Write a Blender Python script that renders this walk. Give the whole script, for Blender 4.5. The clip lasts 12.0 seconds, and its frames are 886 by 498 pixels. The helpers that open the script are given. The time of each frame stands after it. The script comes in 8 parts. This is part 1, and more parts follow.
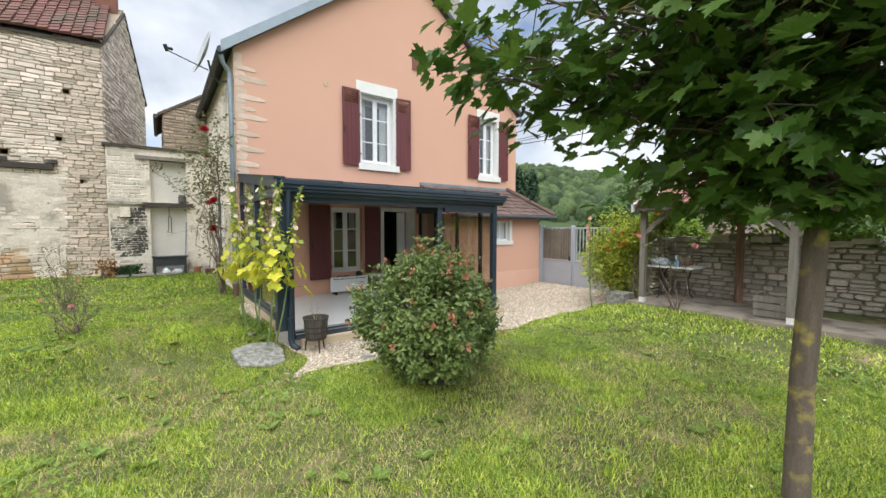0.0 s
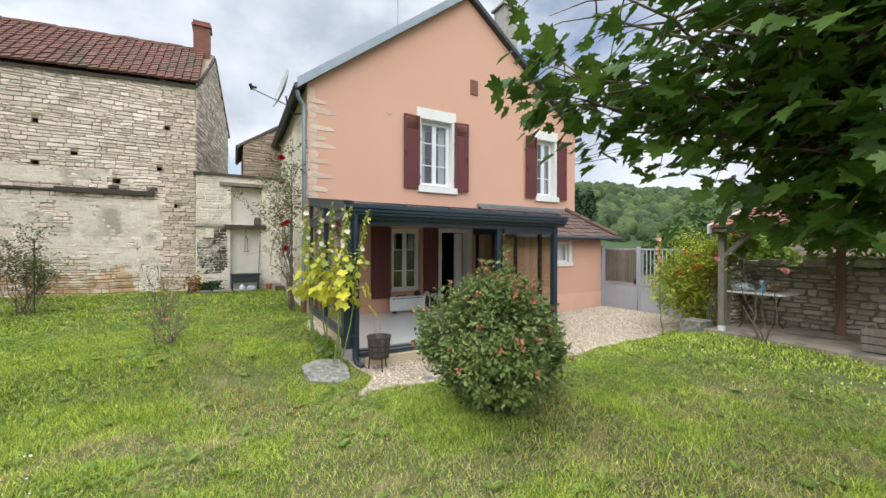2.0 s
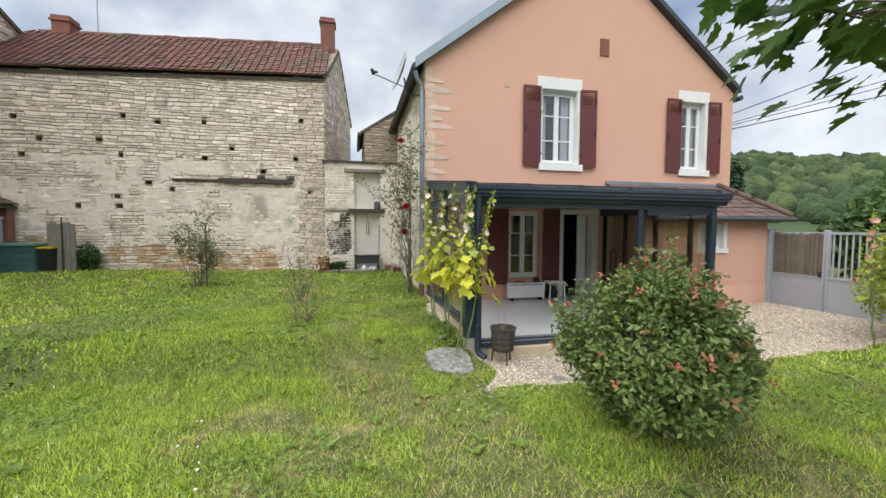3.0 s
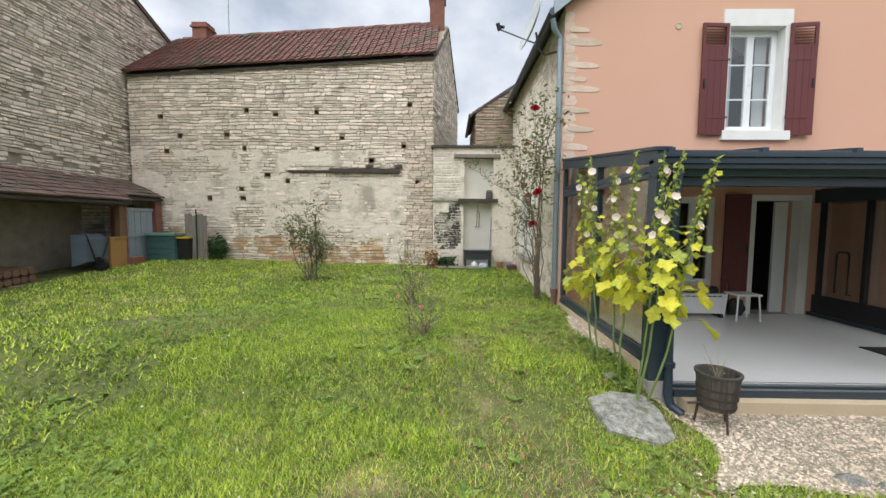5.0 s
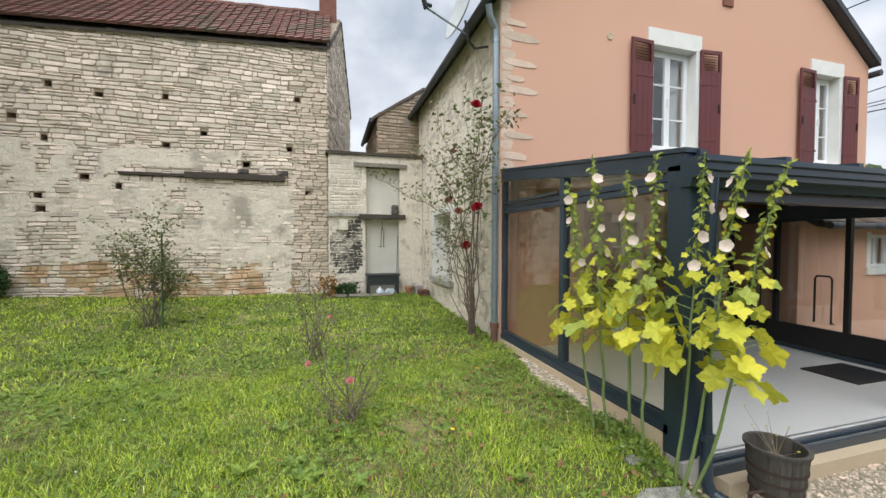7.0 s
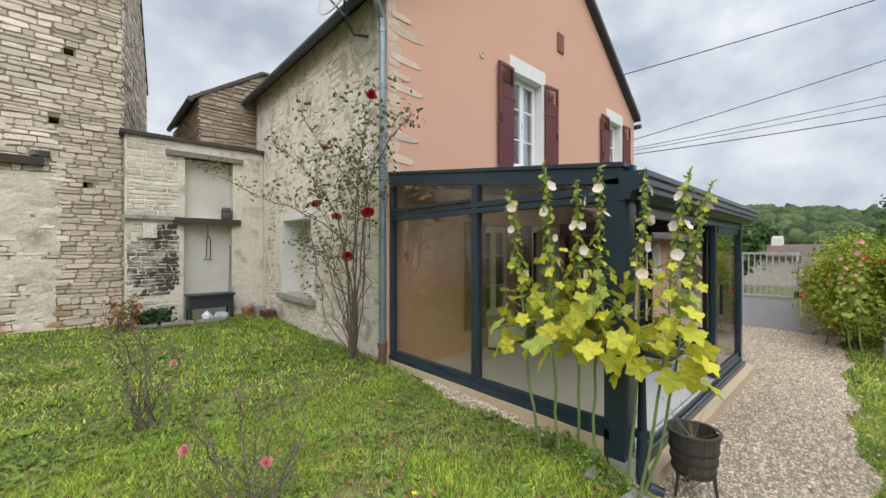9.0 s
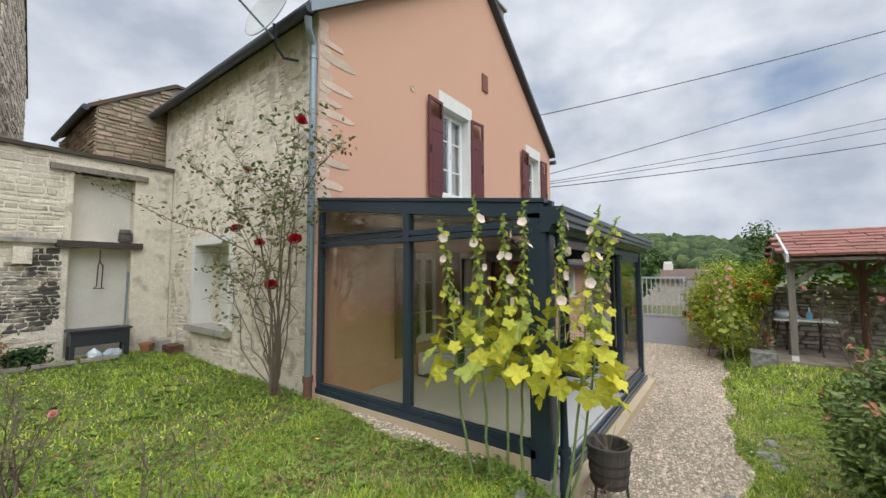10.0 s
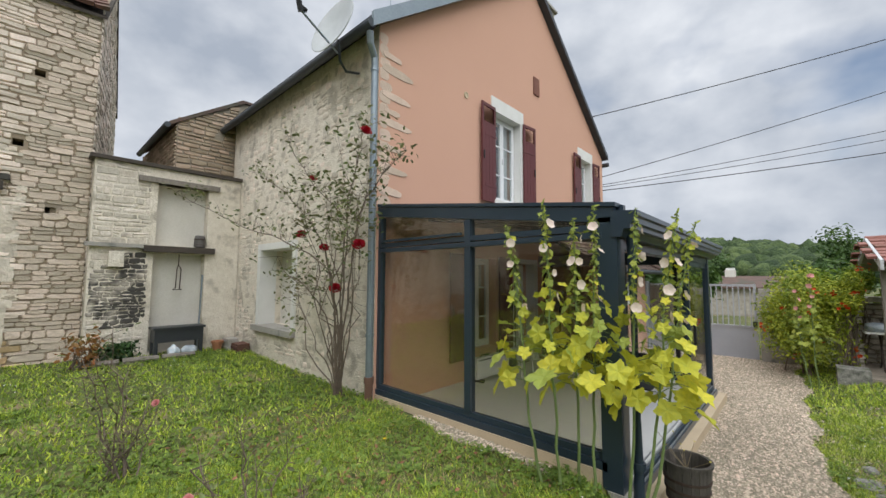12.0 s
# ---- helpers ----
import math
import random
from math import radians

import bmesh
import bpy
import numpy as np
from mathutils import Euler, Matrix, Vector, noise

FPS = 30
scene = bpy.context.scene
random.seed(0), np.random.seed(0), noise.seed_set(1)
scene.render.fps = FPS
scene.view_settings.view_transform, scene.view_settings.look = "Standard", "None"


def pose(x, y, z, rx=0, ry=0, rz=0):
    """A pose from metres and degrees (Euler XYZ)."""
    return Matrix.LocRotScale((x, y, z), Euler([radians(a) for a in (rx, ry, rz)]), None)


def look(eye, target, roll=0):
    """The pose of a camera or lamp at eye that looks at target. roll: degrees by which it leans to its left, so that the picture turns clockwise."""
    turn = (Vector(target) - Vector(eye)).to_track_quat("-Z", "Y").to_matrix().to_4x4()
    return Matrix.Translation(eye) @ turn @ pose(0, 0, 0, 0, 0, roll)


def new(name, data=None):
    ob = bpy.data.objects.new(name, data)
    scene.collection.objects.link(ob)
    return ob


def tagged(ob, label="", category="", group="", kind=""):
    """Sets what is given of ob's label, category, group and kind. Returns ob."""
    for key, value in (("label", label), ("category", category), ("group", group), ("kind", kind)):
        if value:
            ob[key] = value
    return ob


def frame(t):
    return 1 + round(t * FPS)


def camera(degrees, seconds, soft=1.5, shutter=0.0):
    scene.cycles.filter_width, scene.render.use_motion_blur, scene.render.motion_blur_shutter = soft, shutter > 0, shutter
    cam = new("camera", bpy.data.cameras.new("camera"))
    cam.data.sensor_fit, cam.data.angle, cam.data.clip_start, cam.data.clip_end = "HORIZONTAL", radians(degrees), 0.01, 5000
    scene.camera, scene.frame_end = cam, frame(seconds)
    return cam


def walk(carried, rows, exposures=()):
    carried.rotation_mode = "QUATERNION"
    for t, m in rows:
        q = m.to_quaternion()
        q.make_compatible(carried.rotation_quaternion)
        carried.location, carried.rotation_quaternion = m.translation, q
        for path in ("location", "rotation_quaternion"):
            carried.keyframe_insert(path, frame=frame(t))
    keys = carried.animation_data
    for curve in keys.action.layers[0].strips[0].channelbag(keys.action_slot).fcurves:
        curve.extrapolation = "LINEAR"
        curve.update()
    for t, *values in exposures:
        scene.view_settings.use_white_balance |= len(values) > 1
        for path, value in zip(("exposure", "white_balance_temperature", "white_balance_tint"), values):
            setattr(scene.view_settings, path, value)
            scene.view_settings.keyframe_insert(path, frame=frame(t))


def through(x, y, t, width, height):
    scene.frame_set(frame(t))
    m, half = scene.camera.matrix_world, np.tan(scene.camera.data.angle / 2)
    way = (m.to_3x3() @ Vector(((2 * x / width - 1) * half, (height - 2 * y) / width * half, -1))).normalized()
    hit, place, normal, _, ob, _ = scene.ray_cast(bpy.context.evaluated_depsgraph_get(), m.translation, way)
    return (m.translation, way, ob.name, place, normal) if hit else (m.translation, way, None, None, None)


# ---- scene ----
cam = camera(98.0, 12.0)
PATH = [
    (0, (-1.332, -9.128, 1.826), (-0.151, -7.518, 1.717), -0.0),
    (0.5, (-1.347, -9.14, 1.845), (-0.207, -7.498, 1.784), -0.0),
    (1, (-1.375, -9.163, 1.895), (-0.263, -7.5, 1.941), -0.0),
    (1.5, (-1.425, -9.151, 1.916), (-0.349, -7.468, 2.019), 0.1),
    (2, (-1.462, -9.066, 1.864), (-0.506, -7.31, 1.855), 0.2),
    (2.5, (-1.463, -8.828, 1.827), (-0.717, -6.974, 1.73), 0.1),
    (3, (-1.562, -8.507, 1.895), (-1.11, -6.562, 1.79), 0.2),
    (3.5, (-1.718, -8.15, 1.907), (-1.493, -6.167, 1.766), 0.3),
    (5.5, (-2.06, -6.514, 1.841), (-2.104, -4.519, 1.703), 0.4),
    (6, (-2.221, -6.129, 1.857), (-2.125, -4.135, 1.745), 0.4),
    (6.5, (-2.369, -5.743, 1.899), (-2.045, -3.772, 1.798), 0.3),
    (7, (-2.448, -5.331, 1.917), (-1.885, -3.413, 1.865), 0.2),
    (9, (-2.989, -4.363, 1.919), (-1.633, -2.893, 1.92), 0.0),
    (9.5, (-3.052, -4.344, 1.951), (-1.535, -3.041, 1.995), -0.2),
    (10, (-3.058, -4.368, 1.958), (-1.456, -3.178, 2.084), -0.2),
    (10.5, (-3.088, -4.391, 1.969), (-1.44, -3.272, 2.14), -0.2),
    (11, (-3.142, -4.37, 2.026), (-1.5, -3.262, 2.305), -0.0),
    (11.5, (-3.185, -4.316, 2.007), (-1.586, -3.155, 2.32), 0.2),
    (12, (-3.22, -4.219, 1.956), (-1.755, -2.866, 2.108), 0.3),
]
walk(cam, [(t, look(e, a, r)) for t, e, a, r in PATH],
     exposures=((0, 0.75), (2, 0.65), (3.2, 0.55), (5.4, 0.62), (7, 0.55), (9, 0.40), (11, 0.36), (12, 0.24)))

# ---- world, sun ----
world = bpy.data.worlds.new("sky")
scene.world = world
world.use_nodes = True
wn, wl = world.node_tree.nodes, world.node_tree.links
wn.clear()
w_out, w_bg, w_sky = wn.new("ShaderNodeOutputWorld"), wn.new("ShaderNodeBackground"), wn.new("ShaderNodeTexSky")
w_sky.sky_type, w_sky.sun_disc = "NISHITA", False
w_sky.sun_elevation, w_sky.sun_rotation = radians(52), radians(225)
w_tc, w_map, w_n1, w_n2 = wn.new("ShaderNodeTexCoord"), wn.new("ShaderNodeMapping"), wn.new("ShaderNodeTexNoise"), wn.new("ShaderNodeTexNoise")
w_map.inputs["Scale"].default_value = (1.7, 1.7, 2.6)
w_n1.inputs["Scale"].default_value, w_n1.inputs["Detail"].default_value, w_n1.inputs["Roughness"].default_value = 1.5, 5, 0.48
w_n2.inputs["Scale"].default_value, w_n2.inputs["Detail"].default_value = 2.4, 6
w_r1, w_r2, w_mix = wn.new("ShaderNodeValToRGB"), wn.new("ShaderNodeValToRGB"), wn.new("ShaderNodeMixRGB")
w_r1.color_ramp.elements[0].position, w_r1.color_ramp.elements[1].position = 0.24, 0.44
w_r2.color_ramp.elements[0].position, w_r2.color_ramp.elements[1].position = 0.34, 0.68
w_r2.color_ramp.elements[0].color = (3.5, 3.95, 4.7, 1)
w_r2.color_ramp.elements[1].color = (6.7, 7.0, 7.5, 1)
wl.new(w_tc.outputs["Generated"], w_map.inputs[0])
wl.new(w_map.outputs[0], w_n1.inputs[0])
wl.new(w_map.outputs[0], w_n2.inputs[0])
wl.new(w_n1.outputs[0], w_r1.inputs[0])
wl.new(w_n2.outputs[0], w_r2.inputs[0])
wl.new(w_r1.outputs[0], w_mix.inputs[0])
wl.new(w_sky.outputs[0], w_mix.inputs[1])
wl.new(w_r2.outputs[0], w_mix.inputs[2])
wl.new(w_mix.outputs[0], w_bg.inputs[0])
w_bg.inputs[1].default_value = 0.1
wl.new(w_bg.outputs[0], w_out.inputs[0])

sun = new("sun", bpy.data.lights.new("sun", "SUN"))
sun.data.energy, sun.data.angle, sun.data.color = 3.3, radians(95), (0.965, 0.985, 1.0)
sun.matrix_world = look((0, 0, 0), (0.36, 0.36, -1.0))

# ---- materials ----
def material(name, colour, second=None, rough=0.8, metal=0.0, scale=6.0, fine=60.0, bump=0.2, spec=0.5, mix=0.5,
             island=0.0, stretch=(1, 1, 1), clear=0.0, stain=None, stain_at=0.6, stain_scale=1.2, per_object=0.0, depth=0.01):
    """A node material: two colours mixed by noise at two scales, relief, and shifts of tone by piece."""
    m = bpy.data.materials.new(name)
    m.use_nodes = True
    nt, L = m.node_tree.nodes, m.node_tree.links
    b = nt["Principled BSDF"]
    b.inputs["Roughness"].default_value, b.inputs["Metallic"].default_value = rough, metal
    b.inputs["Specular IOR Level"].default_value = spec
    if clear:
        b.inputs["Coat Weight"].default_value = clear
    second = second or tuple(c * 0.75 for c in colour)
    tc, mp = nt.new("ShaderNodeTexCoord"), nt.new("ShaderNodeMapping")
    mp.inputs["Scale"].default_value = stretch
    L.new(tc.outputs["Object"], mp.inputs[0])
    a, f = nt.new("ShaderNodeTexNoise"), nt.new("ShaderNodeTexNoise")
    a.inputs["Scale"].default_value, a.inputs["Detail"].default_value = scale, 6
    f.inputs["Scale"].default_value, f.inputs["Detail"].default_value = fine, 4
    L.new(mp.outputs[0], a.inputs[0])
    L.new(mp.outputs[0], f.inputs[0])
    add = nt.new("ShaderNodeMath")
    add.operation = "MULTIPLY_ADD"
    add.inputs[1].default_value = 0.55
    half = nt.new("ShaderNodeMath")
    half.operation = "MULTIPLY"
    half.inputs[1].default_value = 0.45
    L.new(f.outputs[0], half.inputs[0])
    L.new(a.outputs[0], add.inputs[0])
    L.new(half.outputs[0], add.inputs[2])
    ramp = nt.new("ShaderNodeValToRGB")
    ramp.color_ramp.elements[0].position, ramp.color_ramp.elements[1].position = 0.5 - mix * 0.35, 0.5 + mix * 0.35
    ramp.color_ramp.elements[0].color, ramp.color_ramp.elements[1].color = (*second, 1), (*colour, 1)
    L.new(add.outputs[0], ramp.inputs[0])
    out = ramp.outputs[0]
    if stain:
        s, sr, sm = nt.new("ShaderNodeTexNoise"), nt.new("ShaderNodeValToRGB"), nt.new("ShaderNodeMixRGB")
        s.inputs["Scale"].default_value, s.inputs["Detail"].default_value = stain_scale, 8
        L.new(tc.outputs["Object"], s.inputs[0])
        sr.color_ramp.elements[0].position, sr.color_ramp.elements[1].position = stain_at - 0.06, stain_at + 0.06
        L.new(s.outputs[0], sr.inputs[0])
        L.new(sr.outputs[0], sm.inputs[0])
        L.new(out, sm.inputs[1])
        sm.inputs[2].default_value = (*stain, 1)
        out = sm.outputs[0]
    if island or per_object:
        hs, g = nt.new("ShaderNodeHueSaturation"), nt.new("ShaderNodeMapRange")
        if per_object:
            src = nt.new("ShaderNodeObjectInfo").outputs["Random"]
        else:
            src = nt.new("ShaderNodeNewGeometry").outputs["Random Per Island"]
        v = island or per_object
        g.inputs["To Min"].default_value, g.inputs["To Max"].default_value = 1 - v, 1 + v
        L.new(src, g.inputs[0])
        L.new(g.outputs[0], hs.inputs["Value"])
        g2 = nt.new("ShaderNodeMapRange")
        g2.inputs["To Min"].default_value, g2.inputs["To Max"].default_value = 0.5 + v * 0.05, 0.5 - v * 0.05
        L.new(src, g2.inputs[0])
        L.new(g2.outputs[0], hs.inputs["Hue"])
        L.new(out, hs.inputs["Color"])
        out = hs.outputs[0]
    L.new(out, b.inputs["Base Color"])
    if bump:
        bp = nt.new("ShaderNodeBump")
        bp.inputs["Strength"].default_value, bp.inputs["Distance"].default_value = bump, depth
        L.new(add.outputs[0], bp.inputs["Height"])
        L.new(bp.outputs[0], b.inputs["Normal"])
    return m


def leafy(name, colour, second, rough=0.5, through=0.35, island=0.3):
    """Leaf: a glossy face with light passing through, tone changing leaf by leaf."""
    m = material(name, colour, second, rough=rough, scale=3, fine=40, bump=0.15, island=island, spec=0.35)
    nt, L = m.node_tree.nodes, m.node_tree.links
    b, o = nt["Principled BSDF"], nt["Material Output"]
    t, mx = nt.new("ShaderNodeBsdfTranslucent"), nt.new("ShaderNodeMixShader")
    L.new(b.inputs["Base Color"].links[0].from_socket, t.inputs[0])
    mx.inputs[0].default_value = through
    L.new(b.outputs[0], mx.inputs[1])
    L.new(t.outputs[0], mx.inputs[2])
    L.new(mx.outputs[0], o.inputs[0])
    return m


def glass_material(name, tint, rough=0.0, gloss=0.05):
    m = bpy.data.materials.new(name)
    m.use_nodes = True
    nt, L = m.node_tree.nodes, m.node_tree.links
    nt.remove(nt["Principled BSDF"])
    lw, pw, ml = nt.new("ShaderNodeLayerWeight"), nt.new("ShaderNodeMath"), nt.new("ShaderNodeMath")
    tr, gl, mx = nt.new("ShaderNodeBsdfTransparent"), nt.new("ShaderNodeBsdfGlossy"), nt.new("ShaderNodeMixShader")
    lw.inputs[0].default_value = 0.5
    pw.operation, ml.operation = "POWER", "MULTIPLY_ADD"
    pw.inputs[1].default_value, ml.inputs[1].default_value, ml.inputs[2].default_value = 4.0, 0.9, gloss
    tr.inputs[0].default_value = (*tint, 1)
    gl.inputs["Roughness"].default_value = rough
    L.new(lw.outputs["Facing"], pw.inputs[0])
    L.new(pw.outputs[0], ml.inputs[0])
    L.new(ml.outputs[0], mx.inputs[0])
    L.new(tr.outputs[0], mx.inputs[1])
    L.new(gl.outputs[0], mx.inputs[2])
    L.new(mx.outputs[0], nt["Material Output"].inputs[0])
    return m


RENDER = material("peach_render", (0.665, 0.392, 0.285), (0.61, 0.352, 0.25), rough=0.92, scale=0.7, fine=180, bump=0.25, mix=0.9, depth=0.004)
RENDER_LOW = material("peach_render_pale", (0.73, 0.455, 0.34), (0.67, 0.40, 0.295), rough=0.92, scale=2, fine=120, bump=0.25, depth=0.004)
WHITE_PAINT = material("white_paint", (0.80, 0.79, 0.76), (0.70, 0.69, 0.65), rough=0.55, scale=4, fine=60, bump=0.05)
WHITE_PVC = material("white_window_plastic", (0.82, 0.83, 0.84), (0.76, 0.77, 0.78), rough=0.35, bump=0.0)
WHITE_PLASTER = material("white_plaster", (0.72, 0.69, 0.63), (0.60, 0.57, 0.50), rough=0.95, scale=2, fine=40, bump=0.35)
SHUTTER_RED = material("dark_red_shutter_paint", (0.135, 0.030, 0.030), (0.10, 0.022, 0.024), rough=0.5, scale=5, fine=90, bump=0.08, stretch=(1, 1, 0.15))
GREY_ALU = material("blue_grey_aluminium", (0.032, 0.050, 0.070), (0.026, 0.041, 0.058), rough=0.28, metal=0.0, scale=3, fine=120, bump=0.02)
ALU_RAIL = material("bare_aluminium", (0.62, 0.63, 0.65), rough=0.35, metal=0.9, bump=0.02)
ZINC = material("zinc", (0.30, 0.35, 0.38), (0.22, 0.26, 0.29), rough=0.45, metal=0.6, scale=3, fine=30, bump=0.05)
DARK_ZINC = material("dark_zinc", (0.07, 0.08, 0.09), (0.045, 0.05, 0.06), rough=0.5, metal=0.3, scale=3, fine=30, bump=0.05)
STONE_PALE = material("pale_limestone", (0.88, 0.775, 0.665), (0.60, 0.505, 0.41), rough=0.95, scale=2.2, fine=38, bump=0.9, island=0.24, stain=(0.30, 0.26, 0.21), stain_at=0.69, stain_scale=1.6, depth=0.012)
STONE_PART = material("pale_limestone_block", (0.75, 0.645, 0.525), (0.46, 0.375, 0.29), rough=0.95, scale=2.2, fine=38, bump=0.9, per_object=0.24, depth=0.012)
STONE_GREY = material("grey_limestone", (0.86, 0.77, 0.67), (0.47, 0.41, 0.345), rough=0.95, scale=5, fine=40, bump=0.6, island=0.25, depth=0.012)
STONE_DARK = material("weathered_wall_stone", (0.62, 0.56, 0.48), (0.34, 0.30, 0.25), rough=0.95, scale=6, fine=40, bump=0.6, island=0.28, depth=0.012)
STONE_DARK_PART = material("weathered_wall_block", (0.62, 0.56, 0.48), (0.34, 0.30, 0.25), rough=0.95, scale=6, fine=40, bump=0.6, per_object=0.28, depth=0.012)
MORTAR = material("lime_mortar", (0.42, 0.34, 0.25), (0.25, 0.195, 0.14), rough=0.98, scale=3, fine=40, bump=0.6, stain=(0.28, 0.25, 0.21), stain_at=0.66)
MORTAR_DARK = material("shadowed_earth_mortar", (0.34, 0.30, 0.24), (0.20, 0.17, 0.13), rough=1, scale=4, fine=40, bump=0.6)
LIME_COAT = material("worn_lime_coat", (0.86, 0.78, 0.66), (0.61, 0.53, 0.425), rough=0.97, scale=3.2, fine=22, bump=1.0, mix=0.6, stain=(0.42, 0.37, 0.30), stain_at=0.60, stain_scale=1.3, depth=0.035)
STONE_RUST = material("ochre_stained_limestone", (0.66, 0.46, 0.27), (0.42, 0.27, 0.15), rough=0.95, scale=2.5, fine=38, bump=0.9, island=0.25, stain=(0.70, 0.62, 0.50), stain_at=0.55, stain_scale=2.2, depth=0.012)
WHITE_COAT = material("whitewashed_rubble", (0.84, 0.775, 0.67), (0.66, 0.59, 0.48), rough=0.97, scale=9, fine=34, bump=1.0, stain=(0.46, 0.41, 0.33), stain_at=0.60, stain_scale=3, depth=0.04)
SOOT = material("soot_black_stone", (0.50, 0.45, 0.38), (0.26, 0.23, 0.19), rough=0.97, scale=5, fine=24, bump=0.9, stain=(0.075, 0.07, 0.062), stain_at=0.47, stain_scale=3.2)
TILE_RED = material("old_red_roof_tile", (0.19, 0.082, 0.060), (0.10, 0.048, 0.038), rough=0.9, scale=3, fine=40, bump=0.3, island=0.26, stain=(0.10, 0.075, 0.05), stain_at=0.62)
TILE_BROWN = material("brown_roof_tile", (0.15, 0.095, 0.075), (0.095, 0.062, 0.052), rough=0.9, scale=3, fine=40, bump=0.3, island=0.28, stain=(0.09, 0.08, 0.06), stain_at=0.6)
TILE_PINK = material("pink_red_roof_tile", (0.31, 0.135, 0.105), (0.21, 0.09, 0.072), rough=0.8, scale=3, fine=40, bump=0.2, island=0.15)
BRICK_RED = material("red_brick", (0.27, 0.11, 0.08), (0.17, 0.07, 0.055), rough=0.92, scale=5, fine=50, bump=0.4, island=0.2)
WOOD_GREY = material("weathered_grey_timber", (0.27, 0.24, 0.205), (0.15, 0.13, 0.11), rough=0.9, scale=4, fine=40, bump=0.5, stretch=(6, 6, 0.6))
WOOD_BROWN = material("brown_timber", (0.23, 0.135, 0.08), (0.14, 0.08, 0.05), rough=0.85, scale=4, fine=40, bump=0.4, stretch=(6, 6, 0.6))
WOOD_DARK = material("dark_beam", (0.085, 0.068, 0.055), (0.05, 0.042, 0.035), rough=0.92, scale=4, fine=40, bump=0.6, stretch=(0.8, 6, 6))
CONCRETE = material("concrete", (0.42, 0.40, 0.36), (0.30, 0.28, 0.25), rough=0.95, scale=3, fine=50, bump=0.5, stain=(0.20, 0.20, 0.18), stain_at=0.62, stain_scale=3)
SILL_STONE = material("cream_sill_stone", (0.62, 0.50, 0.34), (0.52, 0.41, 0.28), rough=0.85, scale=3, fine=60, bump=0.2)
SLAB = material("speckled_mossy_concrete", (0.36, 0.345, 0.31), (0.10, 0.10, 0.085), rough=0.97, scale=14, fine=70, bump=0.8, mix=0.35, stain=(0.10, 0.12, 0.05), stain_at=0.63, stain_scale=5)
FLOOR_GREY = material("pale_grey_screed", (0.66, 0.66, 0.645), (0.58, 0.58, 0.565), rough=0.28, scale=1.2, fine=20, bump=0.03, mix=0.9)
GLASS = glass_material("clear_glass", (0.93, 0.95, 0.94), gloss=0.10)
GLASS_BROWN = glass_material("faintly_tinted_glass", (0.91, 0.88, 0.81), gloss=0.13)
BLACK = material("black_plastic", (0.018, 0.018, 0.020), (0.012, 0.012, 0.013), rough=0.5, bump=0.05)
# room shade put into the colour: near-black walls stand for unlit interiors
ROOM_DARK = material("room_shade_colour", (0.10, 0.09, 0.08), (0.07, 0.065, 0.06), rough=0.9, bump=0.0)
CURTAIN = material("white_net_curtain", (0.74, 0.75, 0.76), (0.62, 0.63, 0.65), rough=0.9, scale=20, fine=120, bump=0.2, stretch=(8, 1, 0.5))
SOIL = material("soil_and_thatch", (0.145, 0.16, 0.046), (0.05, 0.065, 0.018), rough=1.0, scale=9, fine=90, bump=1.0, mix=0.35, stain=(0.30, 0.23, 0.13), stain_at=0.63, stain_scale=1.3, depth=0.02)
GRAVEL_BASE = material("gravel_bed", (0.42, 0.355, 0.27), (0.24, 0.20, 0.15), rough=1.0, scale=30, fine=140, bump=1.0, depth=0.02)

# ---- helpers for building ----
def box(bm, x0, x1, y0, y1, z0, z1, m=None):
    """Adds a box to bm, turned by m where one is given."""
    vs = [bm.verts.new((x, y, z)) for z in (z0, z1) for y in (y0, y1) for x in (x0, x1)]
    if m is not None:
        for v in vs:
            v.co = m @ v.co
    for f in ((0, 2, 3, 1), (4, 5, 7, 6), (0, 1, 5, 4), (2, 6, 7, 3), (0, 4, 6, 2), (1, 3, 7, 5)):
        bm.faces.new([vs[i] for i in f])
    return vs


def prism(bm, outline, axis, a, b):
    """Adds a solid: an outline of (u, v) drawn out from a to b along axis ('x': u=y v=z, 'y': u=x v=z, 'z': u=x v=y)."""
    def at(u, v, w):
        return {"x": (w, u, v), "y": (u, w, v), "z": (u, v, w)}[axis]
    lo, hi = [bm.verts.new(at(u, v, a)) for u, v in outline], [bm.verts.new(at(u, v, b)) for u, v in outline]
    n = len(outline)
    fs = [bm.faces.new(lo), bm.faces.new(hi[::-1])]
    for i in range(n):
        fs.append(bm.faces.new((lo[i], hi[i], hi[(i + 1) % n], lo[(i + 1) % n])))
    bmesh.ops.recalc_face_normals(bm, faces=fs)


def tube(bm, points, radii, sides=8, closed=True):
    """Adds a round bar through points; radii is one number or one a point."""
    pts = [Vector(p) for p in points]
    if not isinstance(radii, (list, tuple)):
        radii = [radii] * len(pts)
    rings = []
    for i, p in enumerate(pts):
        d = (pts[min(i + 1, len(pts) - 1)] - pts[max(i - 1, 0)]).normalized()
        q = d.to_track_quat("Z", "Y")
        rings.append([bm.verts.new(p + q @ Vector((radii[i] * math.cos(2 * math.pi * k / sides), radii[i] * math.sin(2 * math.pi * k / sides), 0))) for k in range(sides)])
    for a, b in zip(rings, rings[1:]):
        for k in range(sides):
            bm.faces.new((a[k], a[(k + 1) % sides], b[(k + 1) % sides], b[k]))
    if closed:
        bm.faces.new(rings[0][::-1])
        bm.faces.new(rings[-1])


